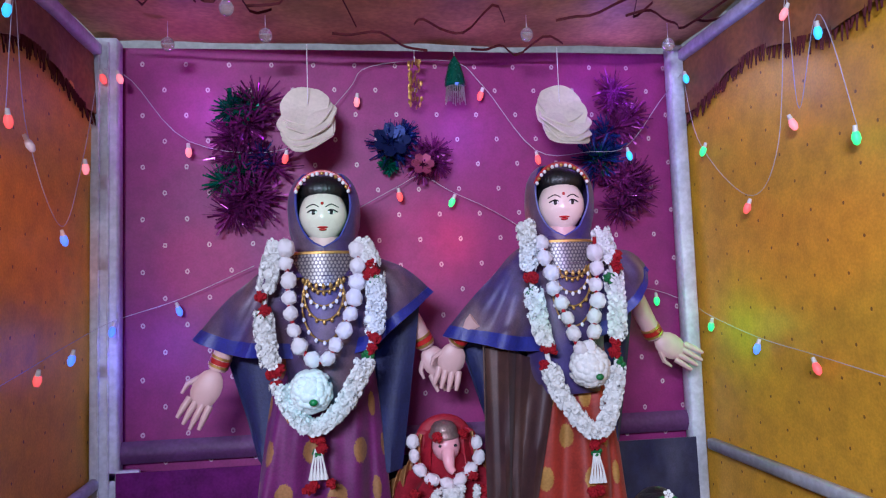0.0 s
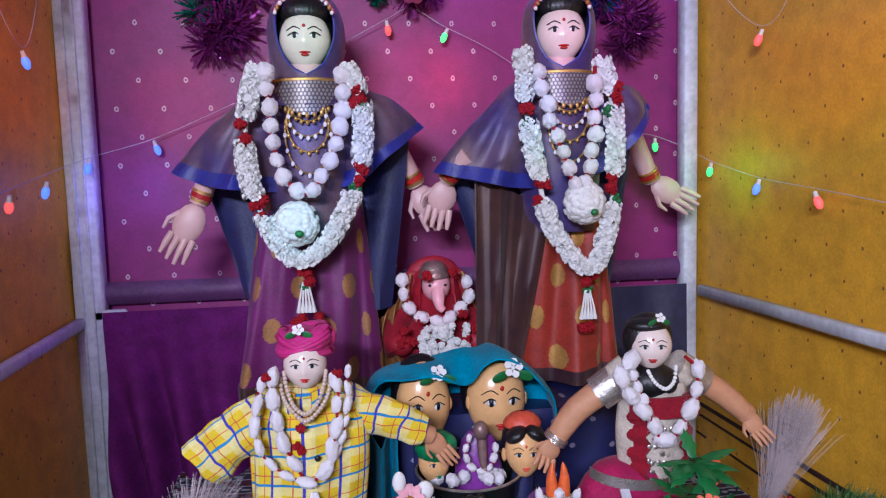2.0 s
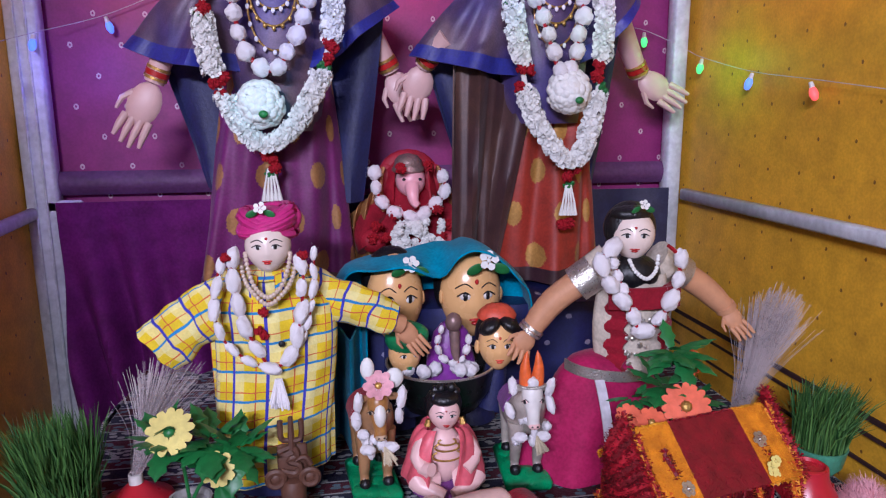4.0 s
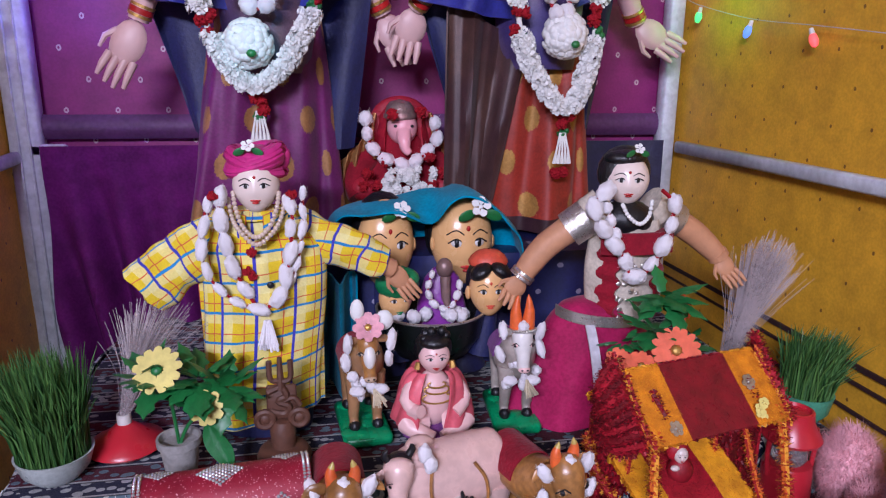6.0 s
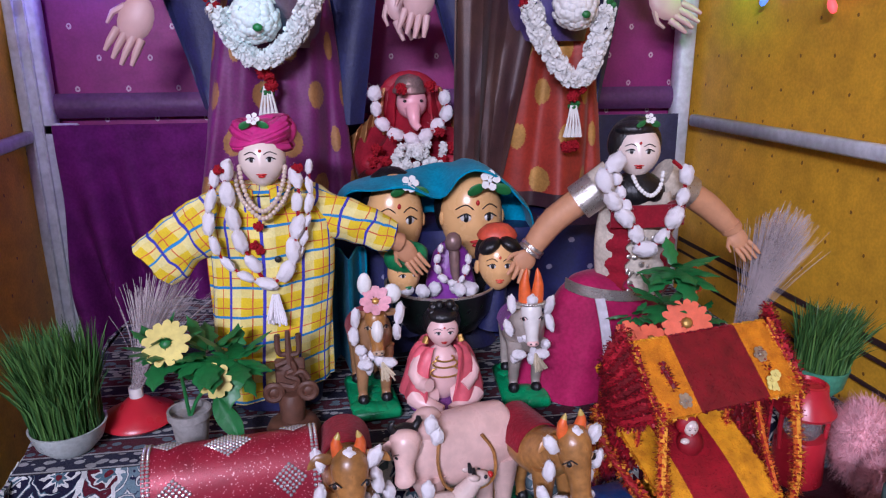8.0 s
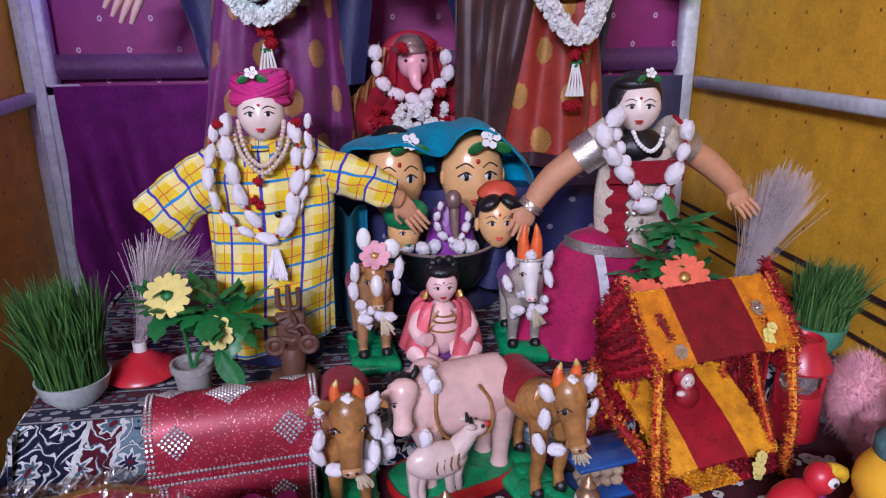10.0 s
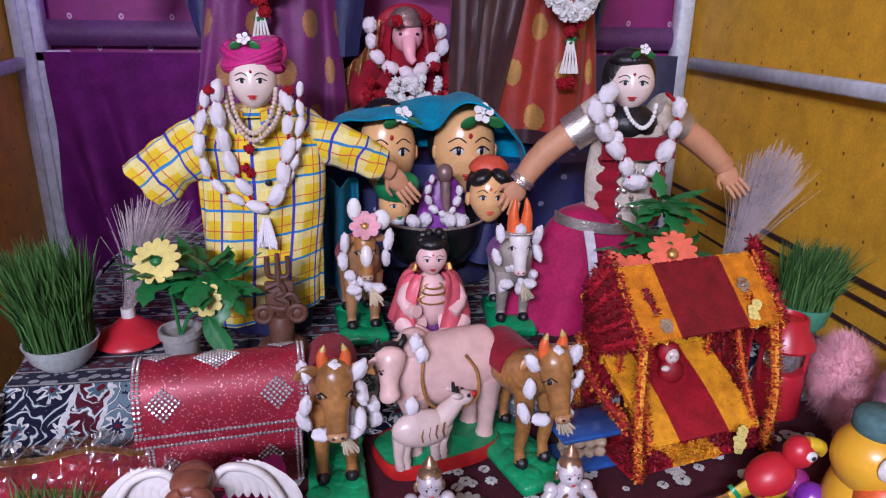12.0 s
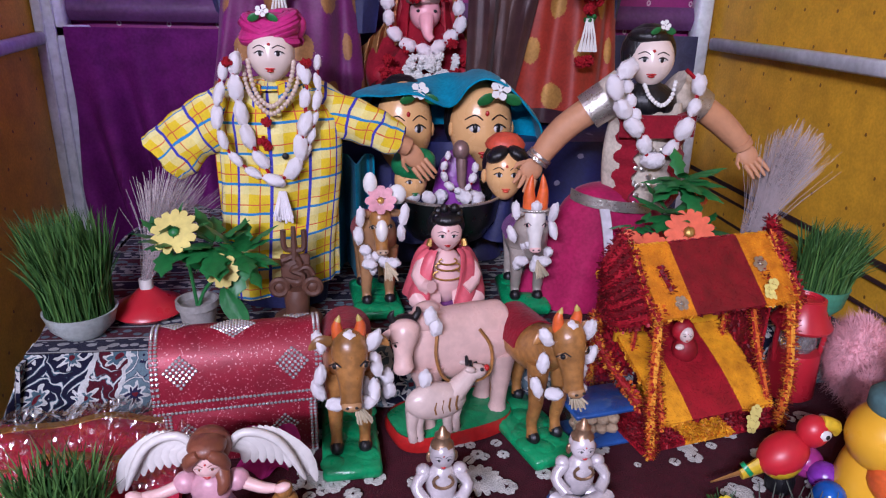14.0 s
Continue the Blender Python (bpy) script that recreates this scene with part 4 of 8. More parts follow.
for s in (-1, 1):
    b.grid(lambda u, v: (gx + s * (0.040 + 0.022 * u + 0.010 * v), gy - 0.03 + 0.03 * u + 0.004 * math.sin(v * 14), 1.215 - 0.03 * u - v * 0.13), 8, 12, 4, thick=0.004)
    b.tube(spline([(gx + s * 0.068, gy - 0.03, 1.20), (gx + s * 0.076, gy - 0.035, 1.15), (gx + s * 0.07, gy - 0.04, 1.09)], 8), 0.005, 3, 6)
b.ball((gx, gy + 0.03, 1.18), (0.075, 0.02, 0.06), 4, 16, 10)
solo("elephant_idol", b, [IDOL_PINK, DARK_RED, HAIR, plain("old_gold_brocade", (0.5, 0.25, 0.09), 0.4, 0.5, 160, metal=0.45), plain("scarlet_cloth", (0.42, 0.01, 0.03), 0.6, 0.3, 120), plain("aged_silver_crown", (0.4, 0.3, 0.27), 0.4, 0.5, 140, metal=0.6)], "pink elephant-headed idol with gilt crown and red robe", "statue")
g = thing("flower_garland", "white cotton bead garland with a petal pompom round the idol", "garland", at=(gx, gy - 0.1, 1.0))
bead_string(g, at_y([(0.128, 1.19), (0.132, 1.145), (0.16, 1.105), (0.20, 1.085), (0.24, 1.085), (0.275, 1.112), (0.302, 1.14), (0.292, 1.195)], 1.80, 0.02), 0.032, 1.2)
for k in range(60):
    blob("white_blossom", BLOSSOM, g, (gx + 0.01 + random.uniform(-0.06, 0.06), gy - 0.098 + random.uniform(-0.014, 0.012), 1.035 + random.uniform(-0.03, 0.035)), 0.030)
for x, z in ((0.17, 1.09), (0.28, 1.10), (0.13, 1.06), (0.31, 1.06), (0.15, 1.03), (0.12, 1.03), (0.29, 1.03), (0.19, 1.20), (0.26, 1.205)):
    blob("rose", ROSES[0], g, (x, gy - 0.09, z), 0.036)

# ---- shrouded heads, their shawl and the bowl ----


def bust(x, y, z, w, h, turn, label, skin=CREAM_FACE, hair_r=1.12):
    b = Build()
    m = rot(*turn)
    face_on(b, (x, y, z), w, h, m, lips=2, d=0.85, white=4)
    b.ball(Vector((x, y, z)) + m @ Vector((0, w * 0.42, h * 0.15)), (w * hair_r, w * 0.95, h * 0.98), 1, 16, 10, m)
    for s in (-1, 1):
        b.ball(Vector((x, y, z)) + m @ Vector((s * w * 0.98, -w * 0.1, -h * 0.02)), (w * 0.08, w * 0.16, h * 0.16), 0, 8, 6, m)
    b.tube([(x, y + 0.01, z - h * 0.7), (x, y + 0.01, 0.70), (x, y + 0.01, UP)], [w * 0.5, w * 0.55, w * 0.9], 3, 16)
    return solo("mask_head", b, [skin, HAIR, RED_PAINT, NAVY_CLOTH, WHITE_PAINT], label, "statue", "mask heads under the shawl")


bust(0.150, 1.56, 0.940, 0.062, 0.098, (0, 0, 8), "cream painted mask head with red mark under a teal shawl")
bust(0.316, 1.56, 0.942, 0.068, 0.100, (0, 0, 4), "peach painted mask head with red mark under a teal shawl")

shawl = spline([(0.012, 1.50, 0.83), (0.018, 1.50, 0.93), (0.045, 1.50, 1.005), (0.10, 1.49, 1.020), (0.165, 1.485, 1.022), (0.238, 1.50, 0.998), (0.275, 1.485, 1.036), (0.312, 1.475, 1.058), (0.365, 1.485, 1.030), (0.412, 1.495, 0.985), (0.445, 1.52, 0.93), (0.455, 1.54, 0.82)], 48)
ridge = spline([(0.005, 1.62, 0.83), (0.012, 1.62, 0.93), (0.045, 1.62, 1.005), (0.10, 1.62, 1.022), (0.17, 1.62, 1.036), (0.245, 1.62, 1.048), (0.285, 1.62, 1.053), (0.318, 1.62, 1.054), (0.37, 1.62, 1.030), (0.418, 1.62, 0.985), (0.455, 1.62, 0.93), (0.465, 1.62, 0.82)], 48)


def shawl_point(u, v):
    p = shawl[round(u * 48)].lerp(ridge[round(u * 48)], min(1, v * 1.3))
    drop = max(0, v - 0.77) * 0.5
    return p + Vector((0, drop * 0.3, 0.006 * math.sin(math.pi * min(1, v * 1.3)) - drop + 0.0025 * math.sin(u * 37 + v * 5)))


solo("teal_shawl", Build().grid(shawl_point, 48, 20, 0, thick=0.004),
     TEAL, "bright teal cloth draped over the mask heads", "shawl")
solo("teal_shawl", Build().grid(lambda u, v: (0.012 + 0.07 * u, 1.47 + 0.05 * math.sin(u * 9), UP + 0.003 + v * 0.24), 12, 8, 0, thick=0.004), TEAL, "hanging end of the teal cloth beside the shirted doll", "shawl")


def jasmine(p, r, tilt, label="small white blossom laid on a leaf"):
    f = thing("blossom", label, "flower", "blossoms on the heads", at=p)
    part("petals", Build().disc_flower(p, r, 5, 0, 0, rot(*tilt), 0.42, 0.2), WHITE_PETAL, f)
    b = Build()
    for s in (-1, 1):
        c = Vector(p) + Vector((s * r * 1.3, 0.004, -r * 0.9))
        b.ball(c, (r * 0.95, r * 0.12, r * 0.6), 0, 10, 6, rot(20, s * 25, 0))
    part("leaf", b, LEAF, f, "dark green leaf")


jasmine((0.178, 1.498, 1.026), 0.018, (70, 0, 0))
jasmine((0.340, 1.485, 1.03), 0.021, (70, 0, 0))
jasmine((-0.095, 1.29, 1.178), 0.011, (60, 0, 0))
jasmine((0.572, 1.268, 1.168), 0.010, (60, 0, 0))

bowl = thing("steel_bowl", "large dark steel bowl on a low ring stand", "bowl", at=(0.229, 1.43, UP))
part("bowl", Build().lathe([(0.05, 0.085), (0.078, 0.10), (0.10, 0.135), (0.108, 0.18), (0.112, 0.186), (0.107, 0.188), (0.10, 0.18), (0.092, 0.135), (0.06, 0.105), (0.001, 0.095)], (0.229, 1.43, UP), 0, 36), BLACK_PAINT, bowl)
part("rim", Build().tube([(0.229 + 0.110 * math.cos(a), 1.43 + 0.110 * math.sin(a), UP + 0.187) for a in np.linspace(0, 2 * math.pi, 41)[:-1]], 0.003, 0, 6, loop=True), SILVER, bowl, "bright steel rim")
part("ring_stand", Build().lathe([(0.05, 0.0), (0.055, 0.04), (0.048, 0.09)], (0.229, 1.43, UP), 0, 24), BLACK_PAINT, bowl)

# small heads and the little idol in the bowl
b = Build()
face_on(b, (0.336, 1.385, 0.885), 0.039, 0.054, rot(0, 0, -6), lips=2, white=4)
b.ball((0.340, 1.408, 0.900), (0.046, 0.036, 0.050), 1, 16, 10)
for s in (-1, 1):
    b.ball((0.336 + s * 0.020, 1.372, 0.925), (0.024, 0.024, 0.014), 1, 14, 8, rot(0, s * 32, 0))
    b.ball((0.336 + s * 0.040, 1.392, 0.878), (0.006, 0.010, 0.014), 0, 8, 6)
b.lathe([(0.038, 0), (0.040, 0.006), (0.034, 0.016), (0.022, 0.026), (0.004, 0.030)], (0.338, 1.405, 0.932), 2, 24, 1, 0.8, 0.06, 11)
b.tube([(0.345, 1.42, 0.85), (0.33, 1.42, 0.74)], [0.02, 0.03], 3, 10)
solo("small_mask_head", b, [CREAM_FACE, HAIR, plain("coral_paint", (0.75, 0.1, 0.05), 0.5), NAVY_CLOTH, WHITE_PAINT], "small cream mask head with coral crown in the bowl", "statue")
b = Build()
face_on(b, (0.155, 1.415, 0.865), 0.033, 0.045, rot(0, 0, 15), lips=2, white=4)
b.ball((0.16, 1.42, 0.895), (0.044, 0.044, 0.034), 2, 14, 9)
b.ball((0.17, 1.39, 0.912), (0.03, 0.03, 0.022), 2, 12, 8)
b.tube([(0.16, 1.42, 0.84), (0.17, 1.42, 0.74)], [0.02, 0.03], 3, 10)
solo("small_mask_head", b, [CREAM_FACE, HAIR, plain("green_turban", (0.01, 0.25, 0.08), 0.5), NAVY_CLOTH, WHITE_PAINT], "small mask head in a green turban in the bowl", "statue")
PURPLE_SATIN = plain("violet_satin", (0.23, 0.03, 0.3), 0.4, 0.3, 90, sheen=0.3)
b = Build()
b.lathe([(0.055, 0.74), (0.05, 0.82), (0.035, 0.88), (0.018, 0.9)], (0.25, 1.43, 0.02), 0, 20, 1, 0.6, 0.06, 9)
b.ball((0.252, 1.41, 0.925), (0.017, 0.016, 0.02), 1, 12, 8)
b.tube([(0.252, 1.40, 0.91), (0.252, 1.392, 0.87), (0.256, 1.392, 0.85)], [0.011, 0.009, 0.006], 1, 8)
solo("small_idol", b, [PURPLE_SATIN, plain("brass_idol", (0.35, 0.22, 0.2), 0.4, 0.2, 90, metal=0.4)], "small brass idol in violet satin", "statue")
g = thing("flower_garland", "tiny white cotton garland on the small idol", "garland", at=(0.25, 1.38, 0.86))
bead_string(g, at_y([(0.222, 0.92), (0.215, 0.89), (0.228, 0.862), (0.25, 0.85), (0.27, 0.866), (0.278, 0.90)], 1.385, 0.005), 0.015, 1.4)
for k in range(18):
    a = random.uniform(0, 2 * math.pi)
    r = random.uniform(0.02, 0.085)
    part("cotton_ball", BEADS[k % 3], None, g, m=Matrix.Translation((0.229 + r * math.cos(a), 1.43 + r * math.sin(a), 0.832 + random.uniform(-0.004, 0.012))) @ Matrix.Diagonal((0.026, 0.026, 0.026, 1)))

# ---- the two dressed dolls ----
b = Build()
dx, dy = -0.092, 1.33
face_on(b, (dx + 0.005, dy - 0.016, 1.110), 0.039, 0.046, rot(0, 0, 0), lips=7, white=10)
b.ball((dx, dy + 0.012, 1.112), (0.036, 0.034, 0.04), 1, 14, 9)
for k, (r, z, lean) in enumerate(((0.043, 1.142, 0.26), (0.044, 1.148, 0.30), (0.042, 1.154, 0.32), (0.038, 1.160, 0.32), (0.043, 1.144, -0.34), (0.039, 1.152, -0.36), (0.028, 1.164, 0.25))):
    b.tube([(dx + 0.005 + r * math.cos(t), dy + 0.008 + r * 0.94 * math.sin(t), z + lean * r * math.cos(t) + 0.006 * math.sin(t)) for t in np.linspace(0, 2 * math.pi, 30)[:-1]], 0.0085, 9, 8, 1.3, loop=True)
b.ball((dx + 0.005, dy + 0.008, 1.150), (0.045, 0.046, 0.026), 9, 18, 10)
b.ball((dx + 0.048, dy + 0.004, 1.150), (0.014, 0.012, 0.022), 9, 10, 8, rot(0, 20, 0))
b.tube([(dx, dy, 1.07), (dx, dy, 1.035)], [0.018, 0.02], 0, 10)
b.grid(lambda u, v: (dx + 0.002 + (0.075 + 0.034 * min(1, v * 6) - 0.006 * v) * math.cos(2 * math.pi * u) + 0.008 * math.sin(v * 5) * (u > 0.5),
                     dy + 0.006 + (0.030 + 0.018 * min(1, v * 4) + 0.007 * math.sin(u * 25 + 3 * v) * v + 0.016 * noise.noise(Vector((u * 9, v * 4, 2))) + 0.006 * noise.noise(Vector((u * 26, v * 13 + u * 8, 6)))) * math.sin(2 * math.pi * u), 1.068 - v * 0.385 + 0.02 * math.cos(2 * math.pi * u) * v), 90, 44, 4, closed=True, size=(0.52, 0.385))
b.lathe([(0.02, 1.072), (0.05, 1.066), (0.085, 1.052)], (dx, dy + 0.006, 0), 4, 20, 1, 0.5)
for s in (-1, 1):
    b.grid(lambda u, v: (dx + s * (0.014 + u * 0.04), dy - 0.034 + 0.012 * u - 0.006 * v, 1.062 + 0.012 * u - v * (0.048 - 0.02 * u)), 6, 4, 4, thick=0.003, size=(0.05, 0.04))


def sleeve(b, a, c, ra, rc, mi, flat=0.55):
    """A limp sleeve with soft creases across it."""
    k = len(b.v)
    b.tube(spline([a, ((a[0] + c[0]) / 2, (a[1] + c[1]) / 2, (a[2] + c[2]) / 2 + 0.006), c], 26), [ra + (rc - ra) * i / 26 for i in range(27)], mi, 28, flat)
    b.v[k:] = [tuple(Vector(q) + noise.noise_vector(Vector(q) * 26) * 0.007 + noise.noise_vector(Vector(q) * 60) * 0.003) for q in b.v[k:]]


sleeve(b, (dx - 0.065, dy + 0.004, 1.015), (dx - 0.192, dy - 0.005, 0.930), 0.050, 0.048, 4, 0.42)
sleeve(b, (dx + 0.065, dy + 0.004, 1.02), (dx + 0.224, dy + 0.01, 0.958), 0.046, 0.030, 4)
b.tube([(dx + 0.20, dy + 0.01, 0.965), (dx + 0.235, dy + 0.02, 0.945)], 0.018, 5, 10)
hand_on(b, (dx + 0.225, dy + 0.02, 0.952), (dx + 0.282, dy + 0.03, 0.882), 0.019, 5, 0.001)
b.lathe([(0.085, 0.70), (0.08, UP + 0.002)], (dx, dy + 0.01, 0), 8, 20, 1, 0.6)
b.ball((dx + 0.022, dy - 0.052, 0.945), (0.006, 0.003, 0.006), 1, 8, 5)
b.ball((dx + 0.022, dy - 0.050, 0.845), (0.006, 0.003, 0.006), 1, 8, 5)
solo("dressed_doll", b, [FACE, HAIR, CERISE, CERISE, PLAID, TAN, GOLD, RED_PAINT, NAVY_CLOTH, CERISE, WHITE_PAINT], "standing doll in yellow plaid shirt and cerise turban", "doll", "dressed dolls")

g = thing("cotton_garland", "long white cotton garland with red roses on the shirted doll", "garland", at=(dx, dy - 0.05, 0.9))
bead_string(g, at_y([(-0.141, 1.097), (-0.146, 1.069), (-0.139, 1.026), (-0.129, 0.986), (-0.110, 0.939), (-0.088, 0.905), (-0.066, 0.916), (-0.049, 0.938), (-0.036, 0.995), (-0.031, 1.034), (-0.029, 1.073), (-0.037, 1.103)], 1.28, 0.008), 0.024, 1.7)
bead_string(g, at_y([(-0.163, 1.085), (-0.170, 1.061), (-0.177, 1.005), (-0.164, 0.955), (-0.122, 0.914), (-0.091, 0.903)], 1.284, 0.004), 0.019, 2.0)
bead_string(g, at_y([(-0.010, 1.10), (-0.012, 1.05), (-0.022, 0.99), (-0.046, 0.93)], 1.284, 0.004), 0.014, 2.2)
for x, z in ((-0.105, 0.972), (-0.098, 0.965), (-0.097, 1.005), (-0.152, 1.10), (-0.028, 1.10)):
    blob("rose", ROSES[0], g, (x, 1.272, z), 0.022)
t = Build()
for k in range(40):
    a = random.uniform(-0.016, 0.016)
    t.tube([(-0.078 + a * 0.2, 1.272, 0.885), (-0.078 + a, 1.268 + random.uniform(-0.006, 0.006), random.uniform(0.83, 0.845))], [0.003, 0.002], 0, 4)
part("cotton_tuft", t, WHITE_COTTON, g, "hanging white cotton tuft")


def pearls(path, r, n, mat, label):
    g = thing("pearl_necklace", label, "necklace", at=path[0])
    P = spline(path, n)
    me = Build().ball((0, 0, 0), r, 0, 10, 7).mesh("pearl", mat)
    for p in P:
        part("pearl", me, None, g, m=Matrix.Translation(p))


PEARL = plain("pearl", (0.78, 0.62, 0.5), 0.2, 0.0)
pearls([(-0.124, 1.30, 1.10), (-0.119, 1.285, 1.075), (-0.108, 1.276, 1.046), (-0.088, 1.272, 1.030), (-0.067, 1.276, 1.045), (-0.054, 1.288, 1.075), (-0.050, 1.30, 1.098)], 0.0042, 26, PEARL, "cream pearl necklace on the shirted doll")
pearls([(-0.132, 1.30, 1.09), (-0.126, 1.285, 1.06), (-0.112, 1.275, 1.038), (-0.088, 1.270, 1.018), (-0.062, 1.276, 1.036), (-0.046, 1.288, 1.062), (-0.042, 1.30, 1.09)], 0.0042, 28, PEARL, "cream pearl necklace on the shirted doll")

# doll with outstretched arms
b = Build()
dx, dy = 0.574, 1.305
face_on(b, (dx - 0.004, dy, 1.108), 0.040, 0.047, rot(0, 0, -16), lips=7, white=12)
b.ball((dx - 0.004, dy + 0.016, 1.120), (0.050, 0.038, 0.050), 1, 16, 10)
b.ball((dx - 0.008, dy + 0.004, 1.148), (0.040, 0.032, 0.016), 1, 16, 8)
b.tube([(dx, dy, 1.07), (dx, dy, 1.03)], 0.016, 0, 10)
b.ball((dx, dy, 1.036), (0.052, 0.040, 0.036), 1, 16, 10)
b.grid(lambda u, v: (dx + 0.006 + (0.062 + 0.014 * math.sin(v * 3)) * math.cos(2 * math.pi * u), dy + 0.01 + (0.042 + 0.004 * math.sin(u * 44)) * math.sin(2 * math.pi * u), 1.036 - v * 0.196), 60, 12, 10, closed=True)
for s in (-1, 1):
    b.grid(lambda u, v: (dx + 0.004 + s * (0.034 + 0.026 * u + 0.006 * math.sin(v * 30)), dy - 0.038 + 0.02 * u - 0.006 * (1 - u), 1.02 - v * 0.17), 4, 20, 9, thick=0.006)
b.grid(lambda u, v: (dx + 0.004 - 0.068 + 0.136 * u, dy - 0.040 - 0.012 * math.sin(math.pi * u), 1.02 - v * 0.04), 12, 4, 9, thick=0.006)
for k in range(26):
    b.ball((dx + random.uniform(-0.028, 0.036), dy - 0.044 + random.uniform(0, 0.004), random.uniform(0.855, 0.96)), (random.uniform(0.003, 0.006), 0.002, random.uniform(0.003, 0.007)), 6, 6, 4)
b.grid(lambda u, v: (dx - 0.045 + (0.075 + 0.09 * v ** 0.7 + 0.010 * math.sin(u * 38) * v) * math.cos(2 * math.pi * u) - 0.03 * v * (1 - u), dy + 0.01 + (0.05 + 0.045 * v + 0.012 * v * math.sin(u * 38 + 1.5 * v)) * math.sin(2 * math.pi * u), 0.862 - v * (0.862 - UP - 0.003)), 60, 14, 4, closed=True)
b.ball((dx - 0.045, dy + 0.01, 0.862), (0.075, 0.05, 0.02), 4, 18, 8)
b.grid(lambda u, v: (dx - 0.045 + 0.082 * math.cos(math.pi * (1.05 + 0.75 * u)), dy + 0.01 + 0.060 * math.sin(math.pi * (1.05 + 0.75 * u)), 0.876 - 0.022 * u - 0.02 * v), 20, 2, 11, thick=0.003)
b.grid(lambda u, v: (dx - 0.090 + 0.018 * u + 0.008 * math.sin(v * 2.5), dy - 0.054 - 0.056 * v ** 0.8, 0.85 - v * 0.17), 3, 14, 13, thick=0.003)
# sleeves, arms, fists
for (s, sh, el, wr, tip) in ((-1, (dx - 0.07, dy, 1.045), (dx - 0.145, dy + 0.02, 0.985), (dx - 0.190, dy + 0.025, 0.925), (dx - 0.222, dy + 0.022, 0.868)),
                             (1, (dx + 0.075, dy + 0.02, 1.045), (dx + 0.15, dy + 0.02, 1.0), (dx + 0.20, dy + 0.01, 0.955), (dx + 0.212, dy, 0.925))):
    b.tube(spline([sh, el, wr], 8), [0.027, 0.027, 0.026, 0.025, 0.025, 0.024, 0.023, 0.021, 0.019], 5, 12)
    S, E2 = Vector(sh), Vector(el)
    b.tube([S.lerp(E2, -0.3), S.lerp(E2, 0.05)], [0.036, 0.035], 10, 12)
    b.tube([S.lerp(E2, 0.05), S.lerp(E2, 0.5)], [0.035, 0.034], 11, 14)
    if s < 0:
        hand_on(b, wr, tip, 0.022, 5, 0.004)
        d = (E2 - Vector(wr)).normalized()
        for k in (0.0, 0.008):
            b.tube([Vector(wr) + d * (k + 0.003), Vector(wr) + d * (k - 0.003)], 0.024, 6, 12)
    else:
        hand_on(b, wr, (dx + 0.236, dy - 0.012, 0.898), 0.019, 5, 0.002)
        b.tube([Vector(wr) + Vector((-0.004, 0, 0.006)), Vector(wr) + Vector((0.003, 0, -0.004))], 0.021, 5, 12)
solo("dressed_doll", b, [FACE, HAIR, CERISE, CERISE, PINK_CLOTH, TAN, SILVER, RED_PAINT, NAVY_CLOTH, DARK_RED, CREAM_CLOTH, SILVER, WHITE_PAINT, plain("white_satin_ribbon", (0.78, 0.75, 0.8), 0.35, 0.1, 80)], "doll in cream bodice and cerise skirt with outstretched arms", "doll", "dressed dolls")
g = thing("cotton_garland", "white cotton bead garland on the skirted doll", "garland", at=(dx, dy - 0.05, 0.95))
bead_string(g, at_y([(0.506, 1.098), (0.490, 1.085), (0.490, 1.055), (0.512, 1.02), (0.541, 0.985), (0.562, 0.945), (0.588, 0.949), (0.615, 0.985), (0.632, 1.03), (0.632, 1.075), (0.610, 1.098)], 1.246, 0.004), 0.030, 1.3)
bead_string(g, at_y([(0.510, 1.07), (0.522, 1.04), (0.534, 1.01)], 1.246), 0.020, 1.3)
pearls([(0.545, 1.26, 1.07), (0.555, 1.253, 1.05), (0.575, 1.25, 1.037), (0.592, 1.252, 1.05), (0.60, 1.26, 1.075)], 0.004, 16, WHITE_PETAL, "white bead necklace on the skirted doll")

# ---- small painted statues ----
PINK_SKIN = plain("pale_pink_paint", (0.78, 0.5, 0.47), 0.35, 0.03, 40, vary=0.12)
CORAL = plain("coral_cloth_paint", (0.75, 0.12, 0.16), 0.45, 0.2, 80)
GREEN_BASE = plain("green_base_paint", (0.01, 0.36, 0.13), 0.3, 0.8, 60)
ORANGE_PAINT = plain("orange_paint", (0.8, 0.14, 0.03), 0.4, 0.05)
BROWN_PAINT = plain("ochre_brown_paint", (0.46, 0.21, 0.06), 0.32, 0.15, 110, vary=0.55)
COW_PINK = plain("cow_pink_paint", (0.78, 0.52, 0.46), 0.3, 0.08, 60, vary=0.25)
PURPLE_SADDLE = plain("violet_saddle_paint", (0.25, 0.05, 0.3), 0.6, 0.6, 300, sheen=0.4)

